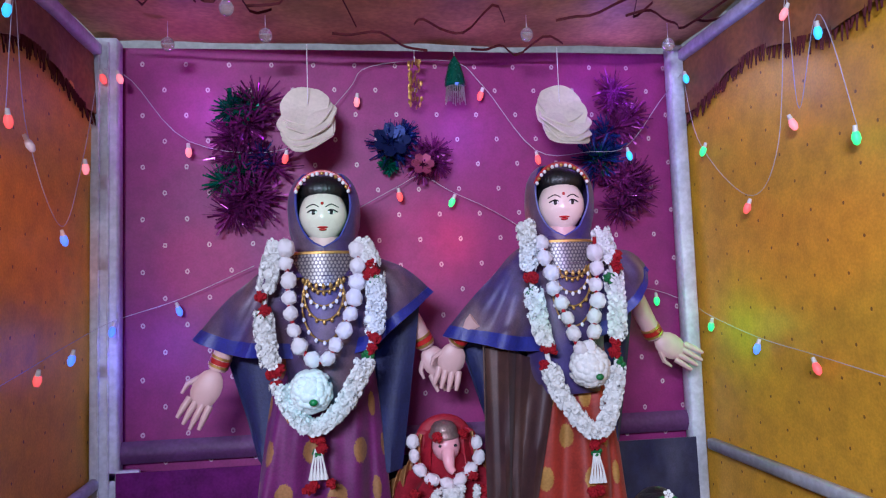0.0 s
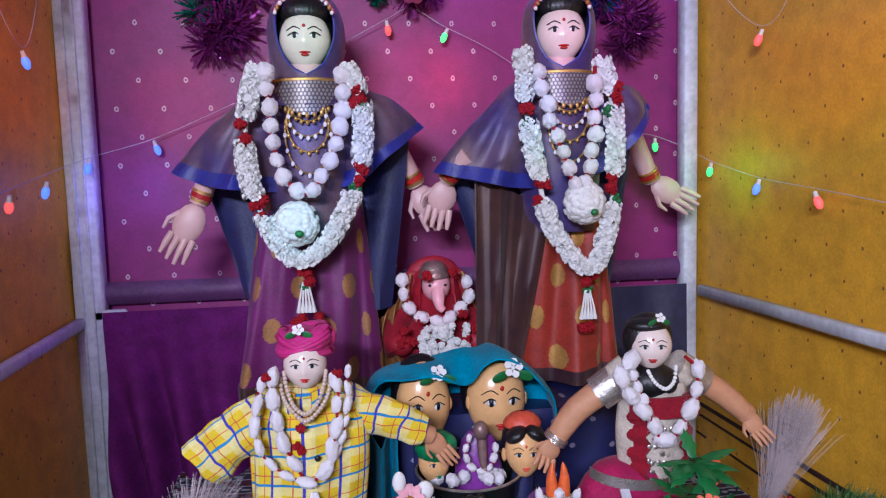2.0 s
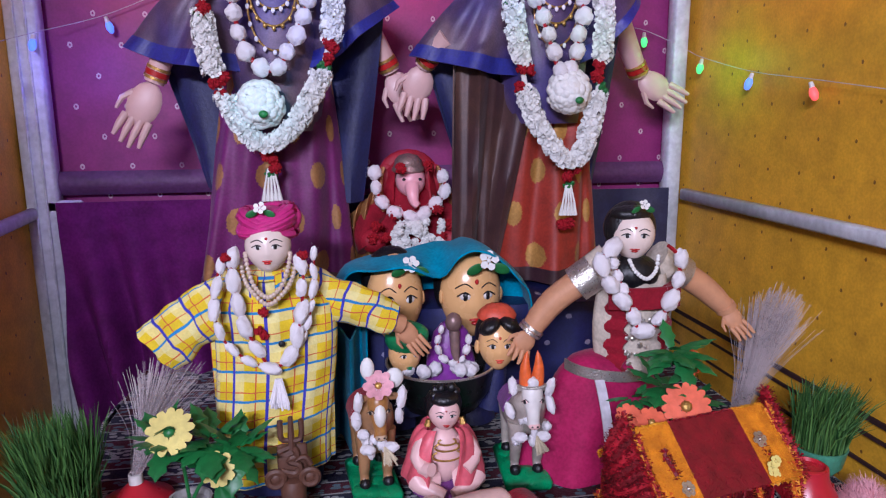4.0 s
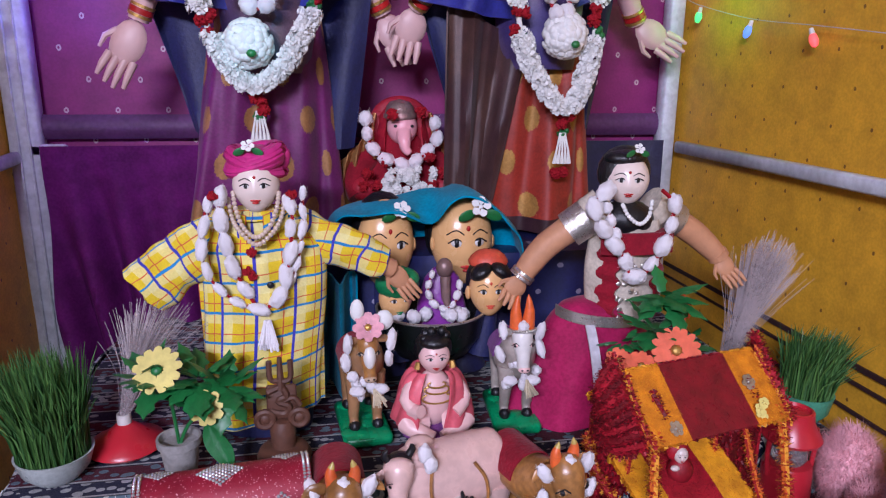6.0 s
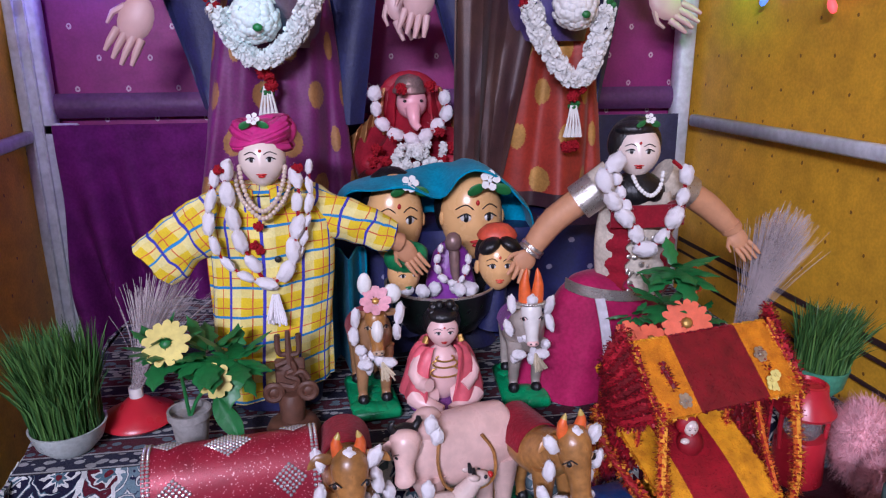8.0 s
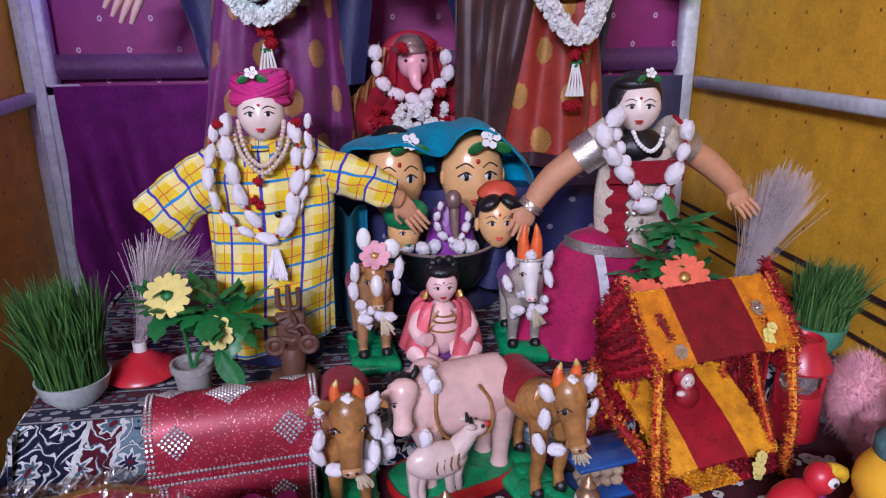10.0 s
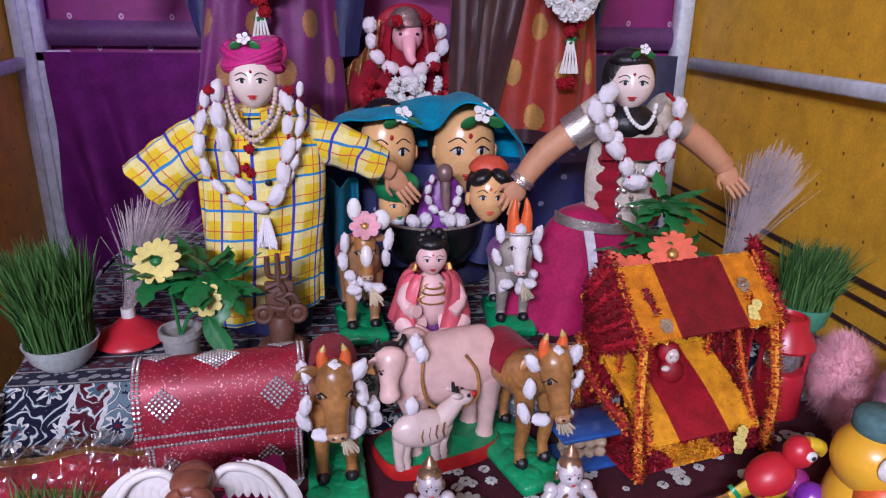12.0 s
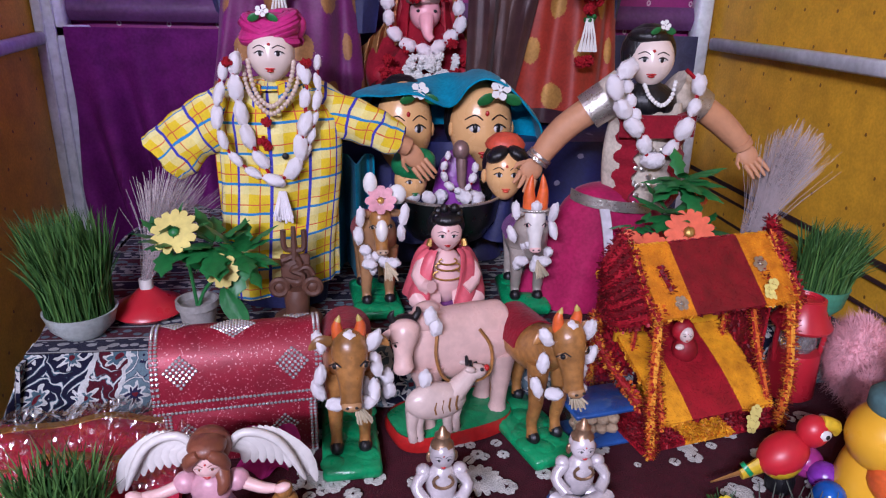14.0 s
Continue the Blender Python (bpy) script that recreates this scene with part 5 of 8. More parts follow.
b = Build()
kx, ky, kz = 0.206, 1.255, UP
b.ball((kx, ky, kz + 0.012), (0.06, 0.045, 0.014), 3, 20, 6)
b.ball((kx, ky + 0.005, kz + 0.075), (0.036, 0.030, 0.055), 0, 16, 10)
for s in (-1, 1):
    b.tube(spline([(kx + s * 0.02, ky - 0.01, kz + 0.035), (kx + s * 0.052, ky - 0.03, kz + 0.042), (kx + s * 0.008, ky - 0.055, kz + 0.026)], 8), [0.022, 0.022, 0.021, 0.02, 0.018, 0.016, 0.014, 0.012, 0.011], 0, 10)
    b.tube(spline([(kx + s * 0.032, ky, kz + 0.115), (kx + s * 0.052, ky - 0.02, kz + 0.085), (kx + s * 0.03, ky - 0.042, kz + 0.065)], 6), 0.013, 0, 8)
    b.tube([(kx + s * 0.03, ky - 0.01, kz + 0.15), (kx + s * 0.032, ky - 0.012, kz + 0.138)], [0.004, 0.006], 4, 6)
b.grid(lambda u, v: (kx + (0.032 + 0.040 * v ** 0.6 + 0.0030 * math.sin(u * 60 + 4 * v)) * math.sin(0.55 - 0.42 * v + u * (5.18 + 0.5 * v)), ky + 0.006 - (0.028 + 0.034 * v ** 0.7 + 0.0030 * math.sin(u * 60 + 4 * v)) * math.cos(0.55 - 0.42 * v + u * (5.18 + 0.5 * v)), kz + 0.132 - 0.088 * v ** 1.2 - 0.006 * math.sin(u * 9)), 70, 14, 1, thick=0.004)
face_on(b, (kx, ky - 0.004, kz + 0.158), 0.028, 0.032, hair=2, lips=5, white=6)
b.ball((kx, ky + 0.010, kz + 0.168), (0.035, 0.030, 0.034), 2, 14, 8)
b.ball((kx, ky - 0.006, kz + 0.186), (0.027, 0.024, 0.013), 2, 14, 8)
for k in range(14):
    b.ball((kx + random.uniform(-0.022, 0.022), ky + random.uniform(-0.012, 0.014), kz + 0.188 + random.uniform(-0.006, 0.018)), 0.009, 2, 7, 5)
for r, z in ((0.022, 0.115), (0.016, 0.122), (0.026, 0.100)):
    b.tube([(kx + r * math.sin(a), ky - 0.032, kz + z - r * 0.8 * (1 + math.cos(a)) * 0.5) for a in np.linspace(-2.4, 2.4, 14)], 0.0017, 4, 5)
b.tube([(kx - 0.045, ky - 0.03, kz + 0.07), (kx - 0.03, ky - 0.05, kz + 0.075)], 0.012, 0, 8)
solo("seated_child_idol", b, [PINK_SKIN, CORAL, HAIR, PURPLE_SADDLE, GOLD, RED_PAINT, WHITE_PAINT], "seated child idol in coral shawl with gilt necklaces", "statue")


def loft(b, P, rows, along, mi, n=20, steps=18):
    """A smooth body through oval rings. rows: place along its length, height, half width, half height."""
    R = np.array(rows, float)
    s = np.linspace(0, 1, len(R))

    def at(v, k):
        j = min(int(v * (len(R) - 1)), len(R) - 2)
        t = v * (len(R) - 1) - j
        t = t * t * (3 - 2 * t) if k else t
        return R[j, k] * (1 - t) + R[j + 1, k] * t

    def ring(u, v):
        a = -2 * math.pi * u if along == "x" else 2 * math.pi * u
        q, c, z = at(v, 0), at(v, 2) * math.cos(a), at(v, 1) + at(v, 3) * math.sin(a)
        return P(q, c, z) if along == "x" else P(c, q, z)
    b.grid(ring, n, steps, mi, closed=True)


def quadruped(b, c, yaw, L, H, head_d, slim=1.0, horn_len=0.03, big=1.0, stout=1.0):
    """A plain painted calf or cow that looks along its own -y, on an oblong base. Materials: body, horn, face, saddle, base, dark."""
    R = rot(0, 0, yaw)
    P = lambda x, y, z: R @ Vector((x, y, z)) + Vector(c)
    w = L * 0.24 * slim
    b.box(P(0, 0, 0.011), (w * 2.3, L * 1.12, 0.022), 4, 0.006, R)
    for k in range(14):
        b.ball(P(random.uniform(-0.8, 0.8) * w, random.uniform(-0.46, 0.46) * L, 0.020), (w * 0.5, w * 0.55, 0.0055), 4, 12, 6)
    top = H * 0.78
    loft(b, P, [(-L * 0.36, top - w * 0.75, 0.002, 0.002), (-L * 0.33, top - w * 0.8, w * 0.6, w * 0.65), (-L * 0.2, top - w * 0.9, w * 0.95, w * 1.0), (0, top - w * 0.98, w, w), (L * 0.22, top - w * 0.93, w, w * 0.97), (L * 0.42, top - w * 0.85, w * 0.8, w * 0.8), (L * 0.49, top - w * 0.75, 0.002, 0.002)], "y", 0)
    for sx in (-1, 1):
        for y in (-0.28, 0.36):
            b.tube(spline([P(sx * w * 0.50, L * y, top - w), P(sx * w * 0.56, L * y - 0.004, H * 0.36), P(sx * w * 0.56, L * y + 0.003, H * 0.22), P(sx * w * 0.56, L * y - 0.002, 0.03)], 9), [w * q for q in (0.50, 0.44, 0.36, 0.30, 0.27, 0.27, 0.24, 0.22, 0.23, 0.28)], 0, 10)
            b.ball(P(sx * w * 0.56, L * y - 0.004, 0.028), (w * 0.28, w * 0.34, 0.012), 5, 10, 6, R)
    hx, hy, hz = head_d
    hc = Vector((hx, -L * 0.42 + hy, H * 0.80 + hz))
    b.tube(spline([P(0, -L * 0.12, top - w * 0.9), P(*(hc * 0.75 + Vector((0, -L * 0.04, top * 0.19)))), P(hc.x, hc.y + w * 0.2, hc.z)], 8), [w * 1.0, w * 0.97, w * 0.92, w * 0.85, w * 0.78, w * 0.70, w * 0.62, w * 0.56, w * 0.5], 0, 14)
    w *= big
    head = spline([P(hc.x, hc.y + w * 0.15, hc.z + w * 0.62), P(hc.x, hc.y - w * 0.10, hc.z + w * 0.32), P(hc.x, hc.y - w * 0.26, hc.z - w * 0.15), P(hc.x, hc.y - w * 0.46, hc.z - w * 0.70), P(hc.x, hc.y - w * 0.60, hc.z - w * 1.15), P(hc.x, hc.y - w * 0.64, hc.z - w * 1.48)], 20)
    wide = np.interp(np.linspace(0, 1, 21), [0, 0.1, 0.25, 0.4, 0.6, 0.78, 0.9, 1.0], [0.12, 0.42, 0.53, 0.50, 0.36, 0.30, 0.33, 0.10])
    b.tube(head, [w * q for q in wide], 2, 16, 0.92)
    b.ball(P(hc.x, hc.y - w * 0.80, hc.z - w * 1.34), (w * 0.30, w * 0.20, w * 0.17), 7, 14, 9, R)
    b.tube([P(hc.x - w * 0.22, hc.y - w * 0.80, hc.z - w * 1.47), P(hc.x, hc.y - w * 0.93, hc.z - w * 1.45), P(hc.x + w * 0.22, hc.y - w * 0.80, hc.z - w * 1.47)], w * 0.025, 5, 5)
    for s in (-1, 1):
        q = R @ rot(0, 0, s * 42)
        b.ball(P(hc.x + s * w * 0.43, hc.y - w * 0.52, hc.z - w * 0.16), (w * 0.16, w * 0.07, w * 0.11), 7, 10, 6, q)
        b.ball(P(hc.x + s * w * 0.44, hc.y - w * 0.56, hc.z - w * 0.16), (w * 0.09, w * 0.06, w * 0.09), 5, 8, 6, q)
        b.tube([P(hc.x + s * w * 0.26, hc.y - w * 0.70, hc.z - w * 0.13), P(hc.x + s * w * 0.42, hc.y - w * 0.62, hc.z - w * 0.01), P(hc.x + s * w * 0.58, hc.y - w * 0.42, hc.z - w * 0.20)], w * 0.025, 5, 5)
        b.ball(P(hc.x + s * w * 0.13, hc.y - w * 0.98, hc.z - w * 1.30), (w * 0.06, w * 0.04, w * 0.04), 5, 7, 5)
        ear = spline([P(hc.x + s * w * 0.45, hc.y + w * 0.05, hc.z + w * 0.30), P(hc.x + s * w * 0.85, hc.y, hc.z + w * 0.34), P(hc.x + s * w * 1.15, hc.y - w * 0.05, hc.z + w * 0.12)], 6)
        b.tube(ear, [w * 0.12, w * 0.18, w * 0.2, w * 0.19, w * 0.15, w * 0.09, w * 0.02], 0, 8, 0.45)
        horn = spline([P(hc.x + s * w * 0.26, hc.y, hc.z + w * 0.42), P(hc.x + s * w * 0.34, hc.y - w * 0.03, hc.z + w * 0.45 + horn_len * 0.55), P(hc.x + s * w * 0.26, hc.y - w * 0.05, hc.z + w * 0.45 + horn_len)], 8)
        b.tube(horn, [w * stout * q for q in (0.21, 0.20, 0.19, 0.17, 0.15, 0.12, 0.09, 0.06, 0.02)], 1, 10)
        b.tube([horn[6], horn[7], horn[8] + Vector((0, 0, w * 0.05))], [w * 0.10, w * 0.07, w * 0.015], 8, 8)
    w /= big
    b.grid(lambda u, v: P(math.sin((u - 0.5) * 3.0) * w * 1.07, -L * 0.06 + L * 0.42 * v, top - w * 0.9 + math.cos((u - 0.5) * 3.0) * w * 1.08), 16, 6, 3, thick=0.003)
    b.tube([P(w * 0.2, L * 0.46, top - w * 0.5), P(w * 0.5, L * 0.5, H * 0.4), P(w * 0.5, L * 0.49, H * 0.22)], [w * 0.12, w * 0.07, w * 0.12], 0, 6)
    return P, hc, w


def cow_garland(label, P, hc, w, n, size, chest=2):
    g = thing("cotton_garland", label, "garland", "cotton garlands on the cattle", at=P(0, 0, 0))
    for s in (-1, 1):
        for k in range(n):
            q = P(hc.x + s * (w * 1.05 + random.uniform(-0.007, 0.005)), hc.y + w * 0.05 + random.uniform(-0.012, 0.006), hc.z + w * 0.35 - k * size * 2.1 + random.uniform(-0.005, 0.005))
            part("cotton_bead", BEADS[k % 3], None, g, m=Matrix.Translation(q) @ pose(0, 0, 0, random.uniform(-25, 25), random.uniform(-25, 25), random.uniform(0, 360)) @ Matrix.Diagonal((size * random.uniform(0.8, 1.1), size * 0.9, size * random.uniform(1.7, 2.3), 1)))
    part("cotton_bead", BEADS[0], None, g, m=Matrix.Translation(P(hc.x, hc.y - w * 0.3, hc.z + w * 0.7)) @ Matrix.Diagonal((size * 1.1, size, size * 1.1, 1)))
    for k in range(chest):
        q = P(random.uniform(-0.9, 0.9) * w, hc.y + w * random.uniform(-0.1, 0.5), hc.z - w * random.uniform(1.0, 2.6))
        part("cotton_bead", BEADS[k % 3], None, g, m=Matrix.Translation(q) @ Matrix.Diagonal((size * random.uniform(0.7, 1.2), size * 0.9, size * random.uniform(0.8, 1.5), 1)))
    t = Build()
    o = P(hc.x + w * 0.2, hc.y - w * 0.5, hc.z - w * 1.9)
    for k in range(26):
        t.tube([o, o + Vector((random.uniform(-0.002, 0.022), random.uniform(-0.008, 0.004), -random.uniform(0.02, 0.034)))], [0.002, 0.0014], 0, 4)
    part("cotton_tassel", t, plain("raw_cotton", (0.7, 0.6, 0.42), 0.9), g, "frayed raw cotton tassel")
    for s in (-1, 1):
        part("cotton_bead", BEADS[1], None, g, m=Matrix.Translation(P(hc.x + s * w * 0.55, hc.y - w * 0.35, hc.z - w * 2.0)) @ Matrix.Diagonal((size * 1.5, size, size, 1)))
    return g


b = Build()
P, hc, w = quadruped(b, (0.08, 1.305, UP), 6, 0.14, 0.215, (0.0, -0.012, 0.018), 1.12, 0.02, 0.95)
b.ball(P(hc.x, hc.y - w * 0.50, hc.z - w * 0.25), (w * 0.30, w * 0.33, w * 0.62), 6, 16, 12, rot(-18, 0, 6))
solo("calf_statue", b, [plain("calf_brown_paint", (0.42, 0.22, 0.1), 0.35, 0.1, 50, vary=0.5), CORAL, BROWN_PAINT, DARK_RED, GREEN_BASE, HAIR, WHITE_PAINT, plain("pale_muzzle_paint", (0.6, 0.42, 0.28), 0.4), plain("horn_tip_paint", (0.6, 0.45, 0.12), 0.35)], "brown and white painted calf on a green base", "statue", "calf statues")
g = cow_garland("white cotton beads hung over the brown calf", P, hc, w, 2, 0.018, 8)
f = thing("flower", "pink paper blossom with white petals on the calf's head", "flower", at=P(hc.x, hc.y, hc.z + w))
part("petals", Build().disc_flower(P(hc.x, hc.y - w * 0.3, hc.z + w * 1.0), 0.026, 8, 0, 1, rot(55, 0, 0), 0.55, 0.3), [plain("pink_petal", (0.75, 0.35, 0.4), 0.6), GOLD], f)
part("white_petal", Build().ball(P(hc.x + 0.03, hc.y, hc.z + w * 1.2), (0.016, 0.010, 0.018), 0, 10, 7).ball(P(hc.x - 0.016, hc.y, hc.z + w * 1.75), (0.012, 0.008, 0.02), 0, 10, 7), WHITE_PETAL, f)

b = Build()
P, hc, w = quadruped(b, (0.365, 1.305, UP), -4, 0.14, 0.205, (0.0, -0.012, 0.024), 1.12, 0.064, 0.95, 1.75)
solo("calf_statue", b, [plain("calf_white_paint", (0.6, 0.52, 0.45), 0.4, 0.2, 50, vary=0.5), ORANGE_PAINT, WHITE_PAINT, PURPLE_SADDLE, GREEN_BASE, HAIR, WHITE_PAINT, PINK_SKIN, ORANGE_PAINT], "white painted calf with tall orange horns and violet saddle", "statue", "calf statues")
cow_garland("white cotton beads hung over the white calf", P, hc, w, 2, 0.018, 8)
pearls([P(hc.x + w * 0.62 * math.sin(a), hc.y - w * 0.5 * math.cos(a) * 0.8 - 0.004, hc.z + w * 0.5) for a in np.linspace(-1.5, 1.5, 7)], 0.0032, 14, SILVER, "silver bead headband on the white calf")

for x, yaw, lab, mm in ((0.030, 3, "tan painted cow on a green base beside the chest", None), (0.310, 18, "tan painted cow with orange horns on a green base", None)):
    b = Build()
    P, hc, w = quadruped(b, (x, 1.018, LOW), yaw, 0.18, 0.25, (0.0, -0.008, 0.004), 0.86, 0.032, 1.26)
    solo("cow_statue", b, [BROWN_PAINT, ORANGE_PAINT, BROWN_PAINT, DARK_RED, GREEN_BASE, HAIR, WHITE_PAINT, plain("pale_brown_paint", (0.5, 0.28, 0.13), 0.3), plain("horn_tip_paint", (0.6, 0.45, 0.12), 0.35)], lab, "statue", "front cow statues")
    cow_garland("white cotton beads hung round the tan cow's head", P, hc, w, 3, 0.0185, 3)
    g = thing("forehead_ornament", "red beaded ornament on the tan cow's forehead", "ornament", at=P(hc.x, hc.y, hc.z))
    part("red_pad", Build().ball(P(hc.x, hc.y - w * 0.3, hc.z + w * 0.36), (w * 0.5, w * 0.24, w * 0.16), 0, 12, 7), ORANGE_PAINT, g)
    me = Build().ball((0, 0, 0), 0.0032, 0, 8, 5).mesh("silver_bead", SILVER)
    for k in range(9):
        part("silver_bead", me, None, g, m=Matrix.Translation(P(hc.x + w * 0.45 * math.sin((k - 4) * 0.35), hc.y - w * 0.56 * math.cos((k - 4) * 0.3), hc.z + w * (0.34 - 0.1 * (k % 2)))))

# large cow with a suckling calf, side on
b = Build()
cx, cy, cz = 0.190, 1.045, LOW
R = rot(0, 0, 18)
P = lambda x, y, z: R @ Vector((x * 0.92, y * 0.92, z * 0.96)) + Vector((cx, cy, cz))
b.grid(lambda u, v: P((0.108 + 0.006 * math.sin(v * 3)) * (abs(math.cos(2 * math.pi * u)) ** 0.6) * (1 if math.cos(2 * math.pi * u) > 0 else -1), 0.062 * (abs(math.sin(2 * math.pi * u)) ** 0.6) * (1 if math.sin(2 * math.pi * u) > 0 else -1), v * 0.028), 36, 3, 1, closed=True)
b.grid(lambda u, v: P(0.109 * v * (abs(math.cos(2 * math.pi * u)) ** 0.6) * (1 if math.cos(2 * math.pi * u) > 0 else -1), 0.061 * v * (abs(math.sin(2 * math.pi * u)) ** 0.6) * (1 if math.sin(2 * math.pi * u) > 0 else -1), 0.029 - 0.004 * v * v + 0.001 * math.sin(u * 40 + v * 9)), 36, 6, 2, closed=True)
loft(b, P, [(-0.105, 0.178, 0.002, 0.002), (-0.095, 0.175, 0.030, 0.036), (-0.062, 0.167, 0.044, 0.056), (-0.01, 0.158, 0.050, 0.062), (0.045, 0.156, 0.051, 0.064), (0.088, 0.162, 0.046, 0.055), (0.108, 0.168, 0.030, 0.034), (0.116, 0.17, 0.002, 0.002)], "x", 0, 28, 28)
b.ball(P(-0.042, 0.01, 0.214), (0.024, 0.02, 0.018), 0, 12, 8, R)
b.tube(spline([P(-0.05, 0, 0.172), P(-0.078, -0.010, 0.188), P(-0.092, -0.026, 0.192)], 6), [0.046, 0.042, 0.036, 0.031, 0.027, 0.023, 0.018], 0, 14)
mark = len(b.v)
b.tube(spline([P(-0.094, -0.022, 0.232), P(-0.100, -0.036, 0.215), P(-0.108, -0.050, 0.180), P(-0.112, -0.060, 0.150), P(-0.110, -0.062, 0.136)], 12), [0.012, 0.023, 0.030, 0.031, 0.029, 0.025, 0.020, 0.018, 0.018, 0.020, 0.021, 0.018, 0.004], 0, 14)
b.tube([P(-0.122, -0.066, 0.148), P(-0.112, -0.076, 0.146), P(-0.102, -0.068, 0.148)], 0.0012, 1, 5)
b.ball(P(-0.094, -0.022, 0.228), (0.026, 0.022, 0.016), 3, 14, 8, R)
b.ball(P(-0.098, -0.044, 0.216), (0.011, 0.008, 0.009), 1, 10, 7, R)
for s in (-1, 1):
    b.tube(spline([P(-0.096 + s * 0.02, -0.024, 0.232), P(-0.096 + s * 0.032, -0.026, 0.248), P(-0.096 + s * 0.026, -0.03, 0.262)], 4), [0.009, 0.008, 0.007, 0.005, 0.001], 3, 8)
    b.ball(P(-0.106 + s * 0.019, -0.056, 0.196), (0.006, 0.004, 0.0045), 3, 8, 6)
    b.tube([P(-0.106 + s * 0.010, -0.064, 0.200), P(-0.106 + s * 0.020, -0.060, 0.205), P(-0.106 + s * 0.027, -0.050, 0.199)], 0.001, 3, 4)
    b.tube(spline([P(-0.096 + s * 0.022, -0.03, 0.212), P(-0.096 + s * 0.042, -0.032, 0.212), P(-0.096 + s * 0.056, -0.036, 0.200)], 5), [0.006, 0.009, 0.010, 0.009, 0.006, 0.001], 0, 8, 0.5)
pin = P(-0.094, -0.020, 0.200)
b.v[mark:] = [tuple(pin + 0.74 * (Vector(q) - pin)) for q in b.v[mark:]]
for x, y in ((-0.055, -0.02), (-0.04, 0.026), (0.082, -0.02), (0.075, 0.026)):
    b.tube(spline([P(x, y, 0.14), P(x + 0.006, y, 0.085), P(x + 0.002, y, 0.024)], 6), [0.03, 0.027, 0.021, 0.017, 0.014, 0.013, 0.016], 0, 10)
b.tube(spline([P(0.105, 0.01, 0.19), P(0.116, 0.004, 0.14), P(0.112, 0, 0.07)], 6), 0.006, 0, 6)
b.tube(spline([P(-0.045, -0.040, 0.205), P(-0.052, -0.052, 0.165), P(-0.035, -0.054, 0.125), P(0.01, -0.056, 0.112), P(0.045, -0.056, 0.122), P(0.046, -0.054, 0.165), P(0.028, -0.045, 0.196)], 30), 0.0026, 4, 6)
# the calf in front
Q = lambda x, y, z: P(x * 1.12 - 0.030, y, z * 1.08)
b.ball(Q(-0.022, -0.060, 0.088), (0.050, 0.022, 0.030), 5, 20, 12, R @ rot(0, 8, 0))
for k in range(4):
    b.tube([Q(-0.030 + 0.011 * k, -0.081, 0.098 + 0.001 * k), Q(-0.033 + 0.011 * k, -0.083, 0.088), Q(-0.030 + 0.011 * k, -0.081, 0.078)], 0.0016, 4, 5)
b.ball(Q(0.057, -0.064, 0.126), (0.005, 0.006, 0.005), 1, 8, 6)
for s in (-1, 1):
    b.ball(Q(0.045, -0.062 + s * 0.011, 0.130), (0.003, 0.003, 0.003), 3, 7, 5)
    b.ball(Q(0.026, -0.060 + s * 0.014, 0.134), (0.010, 0.006, 0.005), 5, 8, 6, R @ rot(0, 20, 0))
    b.tube([Q(0.030, -0.060 + s * 0.006, 0.132), Q(0.028, -0.060 + s * 0.008, 0.146)], [0.004, 0.002], 3, 6)
b.tube([Q(0.004, -0.060, 0.094), Q(0.034, -0.060, 0.120)], [0.019, 0.012], 5, 10)
b.ball(Q(0.040, -0.060, 0.122), (0.02, 0.013, 0.012), 5, 12, 8, R @ rot(0, 5, 0))
for x in (-0.055, -0.045, 0.002, 0.014):
    b.tube([Q(x, -0.055, 0.08), Q(x - 0.003, -0.056, 0.05), Q(x + 0.002, -0.050, 0.024)], [0.013, 0.008, 0.008], 5, 8)
    b.ball(Q(x + 0.002, -0.050, 0.030), (0.009, 0.009, 0.006), 3, 8, 5)
solo("cow_statue", b, [COW_PINK, RED_PAINT, GREEN_BASE, HAIR, BROWN_PAINT, plain("calf_cream_paint", (0.72, 0.56, 0.50), 0.3, 0.1, 50, vary=0.3)], "pink painted cow with suckling calf on a red-edged green base", "statue")
g = thing("cotton_garland", "white cotton puffs on the pink cow's neck", "garland", at=P(-0.08, -0.03, 0.19))
for q in ((-0.058, -0.040, 0.232), (-0.050, -0.044, 0.214), (-0.135, -0.05, 0.150), (-0.132, -0.05, 0.128), (-0.075, -0.062, 0.140)):
    part("cotton_bead", BEADS[0], None, g, m=Matrix.Translation(P(*q)) @ Matrix.Diagonal((0.020, 0.018, 0.028, 1)))

# brown trident and om stand
b = Build()
TERRA = plain("brown_terracotta", (0.12, 0.05, 0.03), 0.55, 0.4, 60)
ox, oy = -0.058, 1.215
b.lathe([(0.001, 0), (0.044, 0), (0.046, 0.012), (0.040, 0.024), (0.03, 0.028), (0.001, 0.03)], (ox, oy, UP), 0, 24)
b.lathe([(0.02, 0.028), (0.022, 0.06), (0.016, 0.075), (0.001, 0.078)], (ox, oy, UP), 0, 16)
for s in (-1, 1):
    b.tube([(ox + s * 0.028 + 0.013 * math.cos(a), oy - 0.004, UP + 0.080 + 0.013 * math.sin(a)) for a in np.linspace(0, 2 * math.pi, 17)[:-1]], 0.006, 0, 7, loop=True)
    b.ball((ox + s * 0.028, oy, UP + 0.08), (0.012, 0.008, 0.012), 0, 10, 7)
